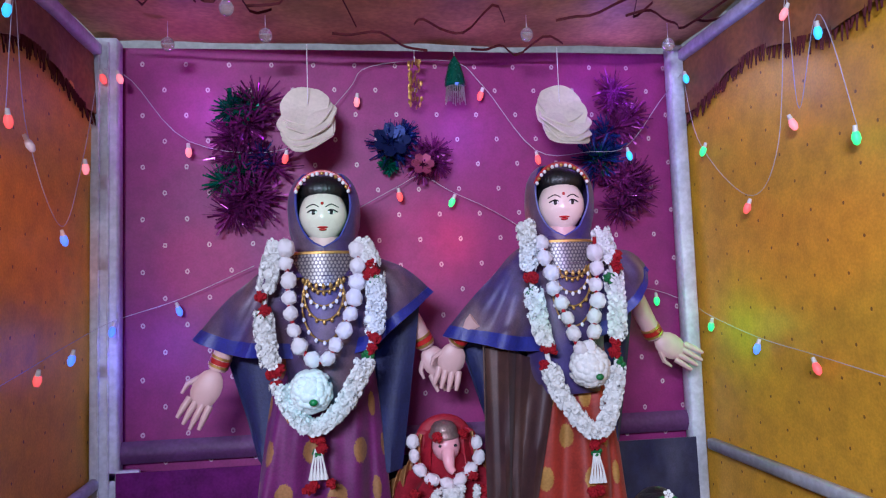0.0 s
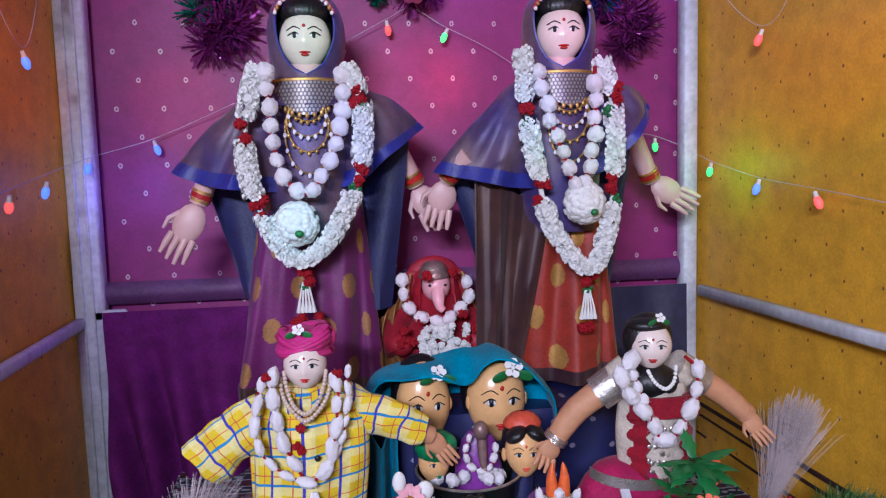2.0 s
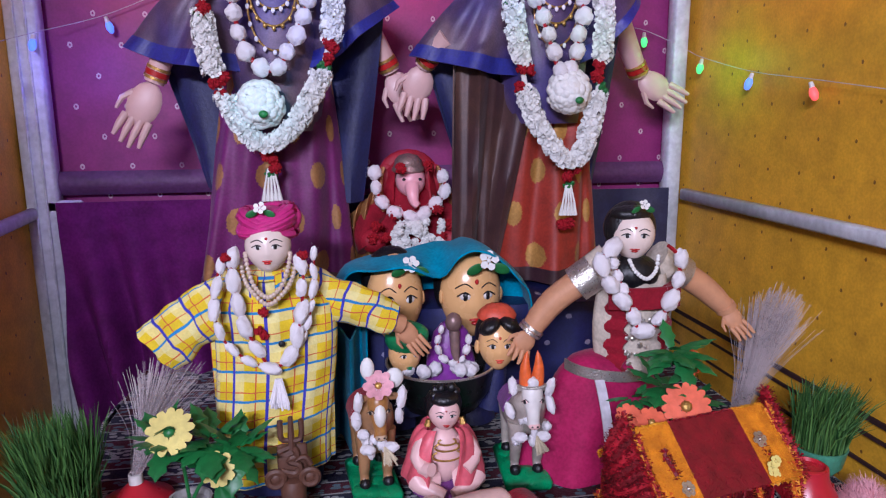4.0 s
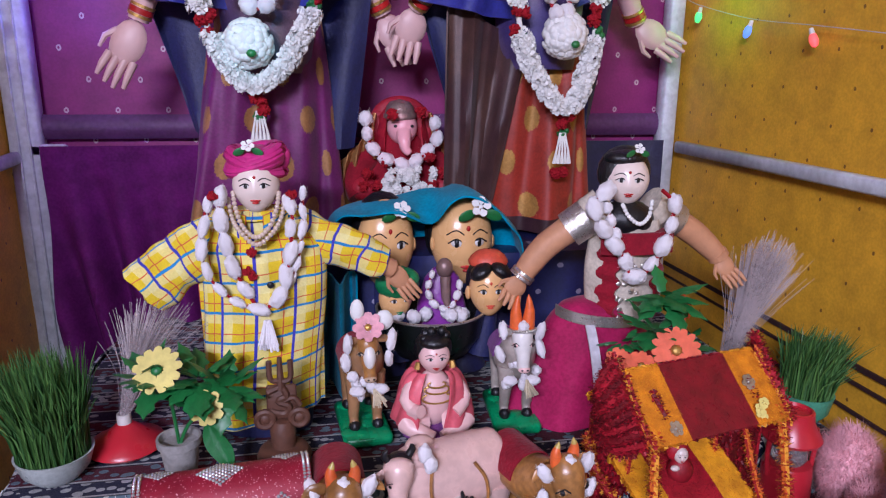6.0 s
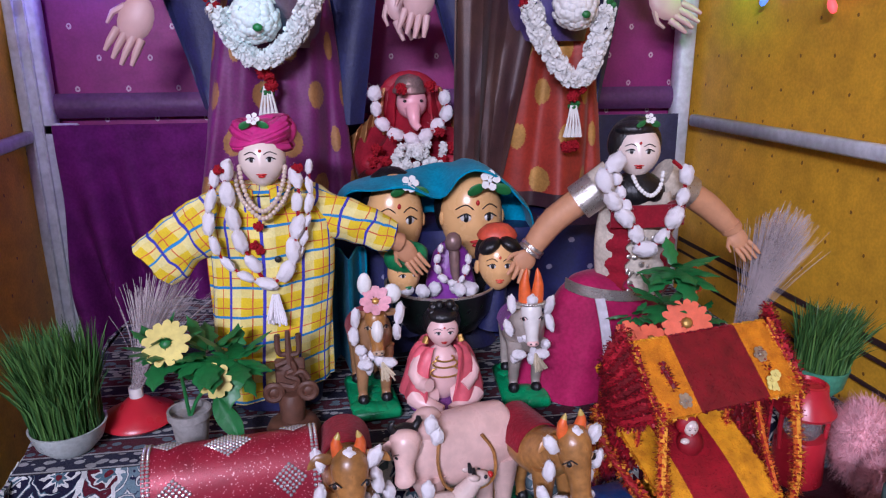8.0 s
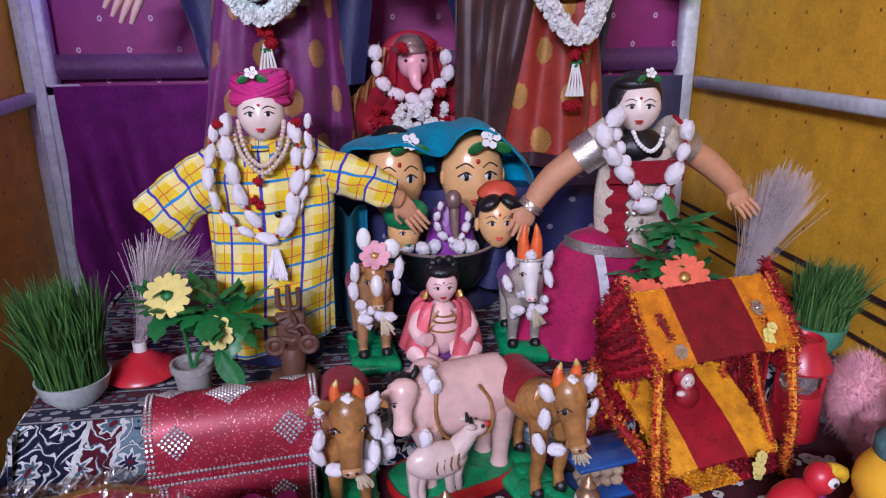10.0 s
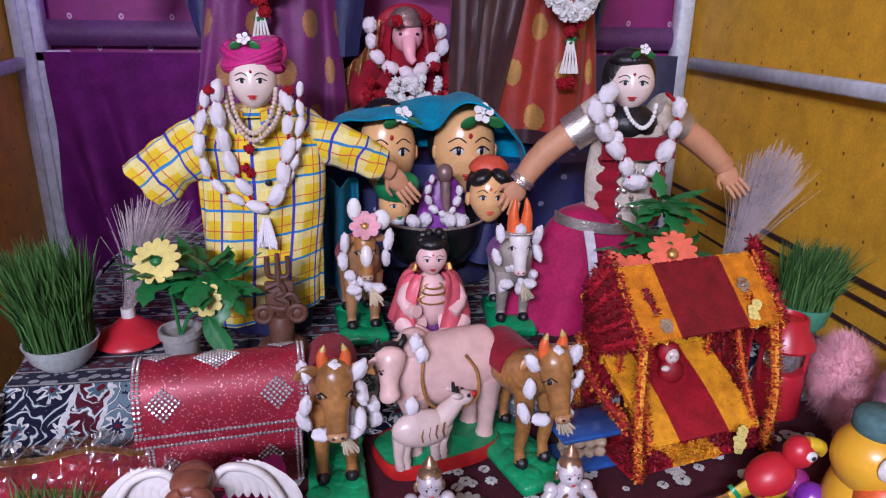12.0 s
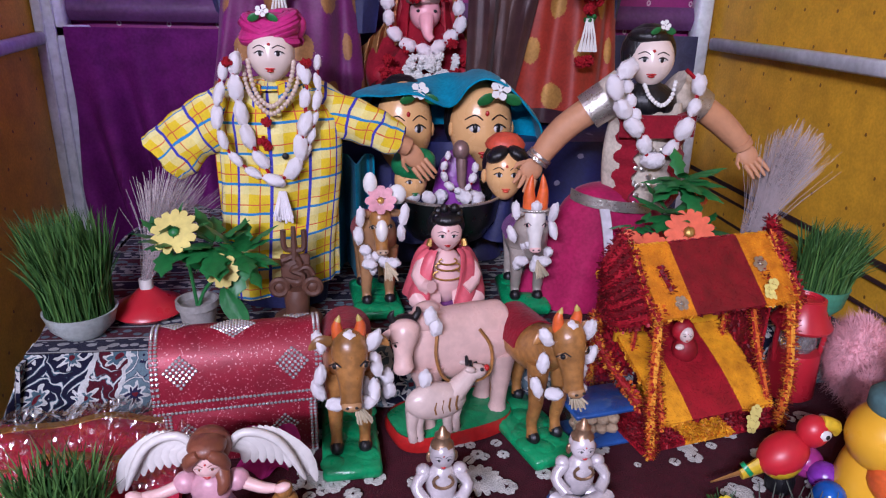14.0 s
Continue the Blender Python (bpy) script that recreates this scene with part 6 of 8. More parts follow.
b.tube(spline([(ox - 0.022, oy, UP + 0.128), (ox, oy, UP + 0.135), (ox + 0.008, oy, UP + 0.118), (ox - 0.006, oy, UP + 0.11), (ox + 0.012, oy, UP + 0.10), (ox + 0.004, oy, UP + 0.086), (ox - 0.02, oy, UP + 0.092)], 24), 0.006, 0, 7)
b.tube(spline([(ox + 0.004, oy, UP + 0.11), (ox + 0.02, oy, UP + 0.115), (ox + 0.03, oy, UP + 0.10)], 8), 0.005, 0, 7)
b.box((ox, oy + 0.006, UP + 0.10), (0.05, 0.008, 0.075), 0, 0.004)
b.tube([(ox, oy, UP + 0.13), (ox, oy, UP + 0.188)], [0.007, 0.004], 0, 7)
for s in (-1, 1):
    b.tube(spline([(ox, oy, UP + 0.146), (ox + s * 0.016, oy, UP + 0.15), (ox + s * 0.017, oy, UP + 0.182)], 8), 0.005, 0, 7)
solo("trident_stand", b, TERRA, "brown trident and om stand on a round foot", "ornament")

# ---- plants ----


def wheat_pot(label, c, r, h, n, lean, pot_mat, sub):
    g = thing("wheatgrass_pot", label, "plant", "wheatgrass pots", at=c)
    part("bowl", Build().lathe([(r * 0.6, 0), (r * 0.9, 0.018), (r * 1.03, sub), (r * 1.06, sub + 0.004), (r * 1.0, sub + 0.004), (r * 0.9, sub - 0.004), (0.001, sub - 0.006)], c, 0, 30), pot_mat, g)
    part("soil", Build().ball((c[0], c[1], c[2] + sub - 0.006), (r * 0.96, r * 0.96, 0.010), 0, 18, 6), plain("damp_soil", (0.05, 0.04, 0.025), 0.95), g)
    b = Build()
    for k in range(n):
        a, q = random.uniform(0, 2 * math.pi), r * 0.95 * math.sqrt(random.random())
        x, y = c[0] + q * math.cos(a), c[1] + q * math.sin(a)
        hh = h * random.uniform(0.5, 1.05)
        ox, oy = lean[0] + random.gauss(0, 0.017) + 0.22 * q * math.cos(a), lean[1] + random.gauss(0, 0.012) + 0.2 * q * math.sin(a)
        wv = random.uniform(0.0011, 0.0019)
        z0 = c[2] + sub - 0.002
        t = random.uniform(0, math.pi)
        sx, sy = math.cos(t) * wv, math.sin(t) * wv
        vs = []
        for s, wd in ((0, 0.8), (0.5, 1.0), (0.82, 0.7), (1.0, 0.1)):
            p = (x + ox * s * s, y + oy * s * s, z0 + hh * s * (1 - 0.06 * s))
            vs += [(p[0] - sx * wd, p[1] - sy * wd, p[2]), (p[0] + sx * wd, p[1] + sy * wd, p[2])]
        b.add(vs, [(0, 1, 3, 2), (2, 3, 5, 4), (4, 5, 7, 6)])
    tagged(part("grass_tuft", b, GRASS_MIX, g, "dense upright green blades"), kind="stuff")
    return g


m, t, p = shader("wheat_blades")
gi = t.nodes.new("ShaderNodeNewGeometry")
link(t, mixed(t, gi.outputs["Random Per Island"], (0.015, 0.07, 0.015), (0.08, 0.19, 0.04)), p.inputs["Base Color"])
p.inputs["Roughness"].default_value = 0.55
GRASS_MIX = m
wheat_pot("wheatgrass in a pale shallow bowl on the carpet", (-0.420, 1.225, UP), 0.056, 0.185, 1300, (-0.006, -0.01), plain("pale_bowl", (0.55, 0.62, 0.6), 0.3, 0.05), 0.042)
wheat_pot("wheatgrass in a green-rimmed pot behind the lantern", (0.925, 1.21, UP), 0.048, 0.135, 800, (0.012, -0.01), plain("green_pot", (0.1, 0.4, 0.25), 0.4), 0.05)
wheat_pot("wheatgrass pot standing at the front edge", (-0.305, 0.795, LOW), 0.05, 0.115, 600, (0.0, 0.0), plain("pale_pot", (0.5, 0.55, 0.5), 0.4), 0.045)


def leaf_spray(b, c, n, spread, size, mi, up=0.2):
    """Pointed serrated leaves round a point."""
    for k in range(n):
        d = Vector((random.gauss(0, 1), random.gauss(0, 0.7) - 0.4, random.gauss(0, 0.6) + up)).normalized()
        o = Vector(c) + d * spread * random.uniform(0.1, 0.5)
        L = size * random.uniform(0.7, 1.2)
        s = d.cross(Vector((0, 0, 1))).normalized()
        u = s.cross(d)
        vs, cut = [], 7
        for i in range(cut + 1):
            q = i / cut
            wd = L * 0.26 * math.sin(math.pi * min(1, q * 0.95 + 0.05)) * (1.15 if i % 2 else 0.75)
            mid = o + d * L * q - u * L * 0.25 * q * q
            vs += [mid - s * wd - u * wd * 0.25, mid + u * 0.001, mid + s * wd - u * wd * 0.25]
        fs = []
        for i in range(cut):
            a = i * 3
            fs += [(a, a + 1, a + 4, a + 3), (a + 1, a + 2, a + 5, a + 4)]
        b.add(vs, fs, mi)


YELLOW_PETAL = plain("yellow_petal", (0.72, 0.62, 0.18), 0.6, 0.2, 100, vary=0.25)
ORANGE_PETAL = plain("orange_petal", (0.8, 0.13, 0.05), 0.6, 0.2, 100, vary=0.25)
pot = thing("flower_pot", "yellow cloth daisies with serrated leaves in a grey pot", "plant", "artificial flower pots", at=(-0.222, 1.20, UP))
part("pot", Build().lathe([(0.024, 0), (0.031, 0.055), (0.035, 0.056), (0.035, 0.068), (0.031, 0.068), (0.028, 0.058), (0.001, 0.056)], (-0.222, 1.20, UP), 0, 26), plain("grey_pot", (0.36, 0.35, 0.33), 0.6), pot)
part("stem", Build().tube(spline([(-0.222, 1.20, UP + 0.05), (-0.228, 1.198, 0.78), (-0.237, 1.19, 0.845)], 8), 0.003, 0, 6).tube(spline([(-0.222, 1.20, UP + 0.05), (-0.205, 1.20, 0.74), (-0.17, 1.19, 0.775)], 8), 0.003, 0, 6), LEAF, pot)
part("daisy", Build().disc_flower((-0.237, 1.172, 0.848), 0.038, 13, 0, 1, rot(50, -10, 0), 0.6, 0.12), [YELLOW_PETAL, LEAF], pot, "pale yellow daisy with green heart")
part("daisy", Build().disc_flower((-0.170, 1.168, 0.782), 0.028, 9, 0, 1, rot(60, 30, 0), 0.55, 0.3), [YELLOW_PETAL, GOLD], pot, "smaller drooping yellow daisy")
for c, n, s in (((-0.255, 1.20, 0.82), 16, 0.06), ((-0.185, 1.205, 0.815), 20, 0.065), ((-0.145, 1.20, 0.80), 16, 0.06)):
    b = Build()
    leaf_spray(b, c, n, 0.03, s, 0)
    part("leaf_spray", b, LEAF, pot)
b = Build()
b.grid(lambda u, v: (-0.17 + 0.035 * v + (u - 0.5) * 0.04 * math.sin(math.pi * (0.1 + 0.9 * v)), 1.175 - 0.02 * v - 0.01 * abs(u - 0.5), 0.75 - 0.075 * v), 6, 10, 0, thick=0.0015)
part("long_leaf", b, LEAF, pot)
pot = thing("flower_pot", "orange cloth gerberas with serrated leaves in a small pot", "plant", "artificial flower pots", at=(0.60, 1.20, UP))
part("pot", Build().lathe([(0.024, 0), (0.031, 0.055), (0.035, 0.06), (0.035, 0.068), (0.028, 0.06), (0.001, 0.056)], (0.60, 1.20, UP), 0, 26), plain("pale_pot_two", (0.4, 0.38, 0.35), 0.6), pot)
part("stem", Build().tube(spline([(0.60, 1.20, UP + 0.05), (0.602, 1.17, 0.78), (0.592, 1.122, 0.845)], 8), 0.003, 0, 6), LEAF, pot)
part("gerbera", Build().disc_flower((0.590, 1.116, 0.850), 0.040, 15, 0, 1, rot(58, 5, -22), 0.62, 0.12), [ORANGE_PETAL, GOLD], pot, "large orange gerbera")
part("gerbera", Build().disc_flower((0.535, 1.125, 0.822), 0.026, 9, 0, 1, rot(50, 0, -15), 0.6, 0.15), [ORANGE_PETAL, GOLD], pot, "smaller orange gerbera")
part("gerbera", Build().disc_flower((0.510, 1.155, 0.82), 0.024, 9, 0, 1, rot(50, -20, 0), 0.6, 0.15), [ORANGE_PETAL, GOLD], pot, "smaller orange gerbera")
part("gerbera", Build().disc_flower((0.64, 1.20, 0.895), 0.026, 9, 0, 1, rot(60, 50, 0), 0.6, 0.15), [ORANGE_PETAL, GOLD], pot, "orange gerbera seen edge on")
for c, n, s in (((0.60, 1.19, 0.92), 22, 0.06), ((0.585, 1.18, 0.86), 20, 0.06), ((0.53, 1.185, 0.84), 9, 0.036), ((0.65, 1.18, 0.83), 14, 0.05)):
    b = Build()
    leaf_spray(b, c, n, 0.03, s, 0)
    part("leaf_spray", b, LEAF, pot)

# ---- fibre lamps ----
FIBRE = plain("glass_fibre", (0.78, 0.68, 0.68), 0.3, 0.0)
FIBRE.node_tree.nodes["Principled BSDF"].inputs["Alpha"].default_value = 0.38
LAMP_RED = plain("red_plastic", (0.52, 0.02, 0.035), 0.3, 0.03, 40, vary=0.15)


def fibre_lamp(label, c, tilt, spread, h, n, base=True):
    g = thing("fibre_lamp", label, "lamp", "fibre lamps", at=c)
    if base:
        part("base", Build().lathe([(0.054, 0), (0.064, 0.008), (0.061, 0.016), (0.034, 0.030), (0.014, 0.048), (0.001, 0.05)], c, 0, 32), LAMP_RED, g, "round red plastic base")
    part("collar", Build().lathe([(0.012, 0.048), (0.012, 0.066), (0.009, 0.066)], c, 0, 18), WHITE_PAINT, g)
    b = Build()
    for k in range(n):
        a, q = random.uniform(0, 2 * math.pi), math.sqrt(random.random())
        hh = h * random.uniform(0.75, 1.05) * (1 - 0.12 * q)
        p0 = Vector((c[0] + 0.008 * q * math.cos(a), c[1] + 0.008 * q * math.sin(a), c[2] + 0.06))
        fan = spread * q * (1.0 if random.random() < 0.8 else random.uniform(1.0, 2.1))
        e = p0 + Vector((tilt[0] + fan * math.cos(a), tilt[1] + fan * 0.5 * math.sin(a), hh - 0.35 * max(0, fan - spread)))
        mid = p0.lerp(e, 0.5) - Vector((spread * q * math.cos(a) * 0.27, 0, -0.01))
        P = spline([p0, mid, e], 6)
        w = 0.00055
        vs = []
        for s in P:
            vs += [s + Vector((w, 0, 0)), s + Vector((-w * 0.5, w * 0.87, 0)), s + Vector((-w * 0.5, -w * 0.87, 0))]
        b.add(vs, [(i * 3 + j, i * 3 + (j + 1) % 3, i * 3 + 3 + (j + 1) % 3, i * 3 + 3 + j) for i in range(6) for j in range(3)])
    tagged(part("fibre_spray", b, FIBRE, g, "spray of fine pale glass fibres"), kind="stuff")


fibre_lamp("red-based lamp with a spray of glass fibres", (-0.332, 1.30, UP), (0.062, 0.02), 0.055, 0.21, 330)
fibre_lamp("red-based lamp with a wide spray of glass fibres", (0.80, 1.30, UP), (0.075, 0.0), 0.050, 0.285, 700)

# ---- flower-covered toy swing ----


def petal_pile(name, dark, light):
    m, t, p = shader(name)
    gi = t.nodes.new("ShaderNodeNewGeometry")
    c = mixed(t, gi.outputs["Random Per Island"], dark, light)
    c = mixed(t, ramp(t, noisy(t, 40), 0.35, 0.7), c, mixed(t, 1.0, c, (0.6, 0.5, 0.5), "MULTIPLY"))
    link(t, c, p.inputs["Base Color"])
    p.inputs["Roughness"].default_value = 0.6
    return m


MARIGOLD = petal_pile("marigold_yellow", (0.55, 0.13, 0.003), (0.95, 0.50, 0.02))
VELVET = petal_pile("red_velvet_pile", (0.10, 0.001, 0.005), (0.46, 0.006, 0.022))
m, t, p = shader("chenille_mix")
gi = t.nodes.new("ShaderNodeNewGeometry")
cr = t.nodes.new("ShaderNodeValToRGB")
cr.color_ramp.interpolation = "CONSTANT"
for k, (at, col) in enumerate(((0.0, (0.33, 0.008, 0.01, 1)), (0.45, (0.6, 0.12, 0.01, 1)), (0.75, (0.75, 0.32, 0.03, 1)))):
    e = cr.color_ramp.elements[k] if k < 2 else cr.color_ramp.elements.new(at)
    e.position, e.color = at, col
link(t, gi.outputs["Random Per Island"], cr.inputs[0])
link(t, cr.outputs[0], p.inputs["Base Color"])
p.inputs["Roughness"].default_value = 0.7
CHENILLE = m
swing_at = pose(0.587, 1.048, LOW, 0, 0, 12)
W = lambda x, y, z: swing_at @ Vector((x, y, z))


def flecks(b, path, r, n, size=0.0045):
    """A fringe rope: small petals standing out from a line."""
    P = spline(path, 40)
    b.tube(P[::4], r * 0.55, 0, 6)
    for k in range(n * 2):
        c = P[random.randrange(41)]
        d = Vector((random.gauss(0, 1), random.gauss(0, 1), random.gauss(0, 1))).normalized()
        s = d.cross(Vector((0.3, 0.5, 0.8))).normalized() * size * 0.5
        o = c + d * r * random.uniform(0.5, 0.9)
        e = o + d * size
        b.add([o - s * 0.5, o + s * 0.5, e + s, e - s], [(0, 1, 2, 3)])


def pile(b, fn, nu, nv, mi, h=0.0062):
    """A panel covered with stubby petals over a solid board."""
    b.grid(fn, nu, nv, mi, thick=0.006)
    for k in range(nu * nv * 22):
        u, v = random.random(), random.random()
        o = Vector(fn(u, v))
        d = Vector((random.gauss(0, 0.5), random.gauss(0, 0.5) - 0.5, random.gauss(0, 0.5) + 0.8)).normalized()
        s = d.cross(Vector((random.gauss(0, 1), random.gauss(0, 1), 0.2))).normalized() * h * 0.6
        b.add([o - s * 0.6, o + s * 0.6, o + d * h + s, o + d * h - s], [(0, 1, 2, 3)], mi)


swing = thing("toy_swing", "toy swing house covered in red and yellow petal pile", "swing", at=swing_at.translation)
HW, RZ, EZ = 0.126, 0.303, 0.222
roof = lambda x0, x1, s: (lambda u, v: W(x0 + (x1 - x0) * u, s * (0.0 + 0.088 * v) + 0.016, RZ - (RZ - EZ) * v))
for s, nm in ((-1, "roof_front"), (1, "roof_back")):
    for x0, x1, mt in ((-HW, -HW + 0.062, MARIGOLD), (-HW + 0.062, HW - 0.062, VELVET), (HW - 0.062, HW, MARIGOLD)):
        b = Build()
        pile(b, roof(x0, x1, s), 14, 14, 0)
        part(nm, b, mt, swing)
b = Build()
flecks(b, [W(-HW + 0.03, -0.02, RZ - 0.025), W(-HW + 0.035, -0.045, RZ - 0.05)], 0.008, 120)
flecks(b, [W(HW - 0.045, -0.02, RZ - 0.03), W(HW - 0.04, -0.05, RZ - 0.065)], 0.011, 160)
part("roof_patch", b, VELVET, swing)
b = Build()
b.disc_flower(W(-HW + 0.042, -0.062, RZ - 0.062), 0.012, 6, 0, 0, rot(50, 0, 13))
part("silver_button", b, SILVER, swing)
part("silver_button", Build().disc_flower(W(HW - 0.045, -0.03, RZ - 0.03), 0.013, 6, 0, 0, rot(50, 0, 13)), SILVER, swing)
for sx in (-1, 1):
    b = Build()
    for v in np.linspace(0, 1, 9):
        flecks(b, [W(sx * (HW + 0.012), -0.085 * v + 0.02, RZ + 0.02 - 0.095 * v), W(sx * (HW + 0.03), -0.05 * v + 0.03, RZ - 0.02 - 0.085 * v), W(sx * (HW + 0.022), 0.04, RZ - 0.05 - 0.06 * v)], 0.014, 260, 0.0045)
    part("gable_ruff", b, VELVET, swing, "thick red petal ruff at the gable")
for sx in (-1, 1):
    for y, z1 in ((-0.085, EZ + 0.01), (0.085, EZ)):
        b = Build()
        flecks(b, [W(sx * (HW - 0.005), y * 0.75, z1), W(sx * (HW + 0.004), y, 0.10), W(sx * (HW - 0.005), y * 1.06, 0.006)], 0.012, 620, 0.0055)
        part("leg", b, CHENILLE, swing, "leg wound in red and orange fringe")
    b = Build()
    flecks(b, [W(sx * (HW + 0.002), 0.005, RZ), W(sx * (HW + 0.004), -0.045, 0.245), W(sx * (HW + 0.004), -0.075, EZ)], 0.009, 260)
    part("roof_edge", b, CHENILLE, swing)
    b = Build()
    flecks(b, [W(sx * (HW - 0.04), -0.02, EZ), W(sx * (HW - 0.030), -0.045, 0.13), W(sx * (HW - 0.024), -0.082, 0.048)], 0.009, 360)
    part("swing_rope", b, CHENILLE, swing, "seat rope wound in red and orange fringe")
    b = Build()
    flecks(b, [W(sx * (HW - 0.04), 0.03, EZ), W(sx * (HW - 0.035), 0.03, 0.10)], 0.008, 200)
    part("swing_rope", b, CHENILLE, swing)
seat = lambda x0, x1: (lambda u, v: W(x0 + (x1 - x0) * u, 0.055 - 0.140 * v, 0.128 - 0.082 * v ** 0.85 + 0.010 * math.sin(math.pi * v)))
for x0, x1, mt in ((-0.105, -0.05, MARIGOLD), (-0.05, 0.045, VELVET), (0.045, 0.105, MARIGOLD)):
    b = Build()
    pile(b, seat(x0, x1), 12, 18, 0)
    part("seat_panel", b, mt, swing)
    b = Build()
    b.grid(lambda u, v: W(x0 + (x1 - x0) * u, 0.06, 0.118 + v * 0.10), 4, 4, 0, thick=0.005)
    part("back_panel", b, mt, swing)
for x0, x1, mt in ((-0.14, -0.06, VELVET), (-0.06, 0.03, MARIGOLD), (0.03, 0.14, VELVET)):
    b = Build()
    pile(b, lambda u, v: W(x0 + (x1 - x0) * u, -0.092 + 0.16 * v, 0.014), 12, 14, 0)
    part("foot_board", b, mt, swing)
for x, y, z in ((0.075, -0.058, EZ + 0.02), (0.045, -0.102, 0.05)):
    b = Build()
    for k in range(5):
        b.disc_flower(W(x + random.uniform(-0.006, 0.006), y - 0.01, z - 0.008 * k + 0.014), 0.009, 5, 0, 0, rot(60, 0, 0))
    part("blossom_drop", b, YELLOW_PETAL, swing, "small hanging yellow blossoms")
b = Build()
pile(b, lambda u, v: W(-0.125 + 0.25 * u, 0.088, 0.01 + 0.19 * v), 14, 10, 0)
part("rear_panel", b, VELVET, swing)
b = Build()
pile(b, lambda u, v: W(HW - 0.022, 0.088 - 0.13 * u, 0.01 + 0.20 * v), 8, 10, 0)
part("side_panel", b, VELVET, swing)
b = Build()
flecks(b, [W(-HW - 0.012, 0.08, 0.16), W(-HW - 0.014, 0.04, 0.115), W(-HW - 0.004, -0.06, 0.075)], 0.011, 420, 0.0055)
part("side_brace", b, CHENILLE, swing, "side brace wound in orange fringe")
b = Build()
c = W(-0.012, 0.000, 0.148)
face_on(b, c, 0.012, 0.0145, rot(0, 0, -10), hair=2, lips=3, white=0)
b.ball(c + Vector((-0.002, 0.008, 0.004)), (0.019, 0.013, 0.019), 1, 14, 9)
b.ball(c + Vector((-0.012, -0.008, -0.018)), (0.008, 0.006, 0.005), 0, 8, 6)
b.ball(c + Vector((0.004, 0.004, -0.030)), (0.022, 0.018, 0.024), 1, 12, 8)
solo("tiny_doll", b, [FACE, VELVET, HAIR, RED_PAINT], "tiny pale doll wrapped in red velvet on the swing seat", "doll")

# ---- lantern, sweet box, soft toys ----
lx, ly = 0.808, 1.09
lan = thing("lantern", "red painted hurricane lantern with glass chimney", "lantern", at=(lx, ly, LOW))
part("tank", Build().lathe([(0.038, 0), (0.044, 0.006), (0.041, 0.082), (0.038, 0.088), (0.022, 0.09)], (lx, ly, LOW), 0, 28), LAMP_RED, lan)
part("cap", Build().lathe([(0.020, 0.137), (0.048, 0.134), (0.050, 0.139), (0.047, 0.144), (0.034, 0.168), (0.032, 0.186), (0.027, 0.188), (0.025, 0.182), (0.001, 0.182)], (lx, ly, LOW), 0, 28), LAMP_RED, lan)
gm, gt, gp = shader("lantern_glass")
gp.inputs["Roughness"].default_value = 0.12
gp.inputs["Transmission Weight"].default_value = 0.85
link(gt, mixed(gt, ramp(gt, noisy(gt, 60), 0.3, 0.7), (0.85, 0.82, 0.8), (0.6, 0.55, 0.55)), gp.inputs["Base Color"])
part("chimney", Build().lathe([(0.022, 0.084), (0.031, 0.10), (0.029, 0.12), (0.020, 0.136)], (lx, ly, LOW), 0, 24), gm, lan, "clouded glass chimney")
for s in (-1, 1):
    part("side_tube", Build().tube([(lx + s * 0.042, ly - 0.006, LOW + 0.07), (lx + s * 0.046, ly - 0.006, LOW + 0.11), (lx + s * 0.044, ly - 0.006, LOW + 0.15)], 0.0045, 0, 8), LAMP_RED, lan)

box = thing("sweet_box", "clear blue-edged box of pale sweets", "box", at=(0.42, 1.0, LOW))


def clear_sheet(name, amount, rough):
    """Thin clear plastic: mostly see-through with a sharp gloss."""
    m, t, p = shader(name)
    clear, gloss, blend = (t.nodes.new("ShaderNode" + k) for k in ("BsdfTransparent", "BsdfGlossy", "MixShader"))
    gloss.inputs["Roughness"].default_value = rough
    blend.inputs[0].default_value = amount
    link(t, clear.outputs[0], blend.inputs[1])
    link(t, gloss.outputs[0], blend.inputs[2])
    link(t, blend.outputs[0], t.nodes["Material Output"].inputs[0])
    return m


gm2 = clear_sheet("clear_plastic", 0.14, 0.1)
BLUE_PLASTIC = plain("blue_plastic", (0.03, 0.12, 0.42), 0.35)
R14 = rot(0, 0, 10)
part("shell", Build().box((0.415, 1.0, LOW + 0.045), (0.10, 0.07, 0.085), 0, 0.004, R14), gm2, box)
for z in (0.004, 0.062):
    part("blue_edge", Build().box((0.415, 0.998, LOW + z), (0.104, 0.076, 0.008), 0, 0.002, R14), BLUE_PLASTIC, box)
SWEET = puff_mesh("sweet", 0.5, plain("pale_sweet", (0.78, 0.58, 0.38), 0.7, 0.3), 0.8, 0.2)
for k in range(16):
    part("sweet", SWEET, None, box, m=pose(0.388 + 0.018 * (k % 4), 0.985 + 0.018 * ((k // 4) % 2), LOW + 0.02 + 0.018 * (k // 8), 0, 0, k * 40) @ Matrix.Diagonal((0.02, 0.02, 0.02, 1)))


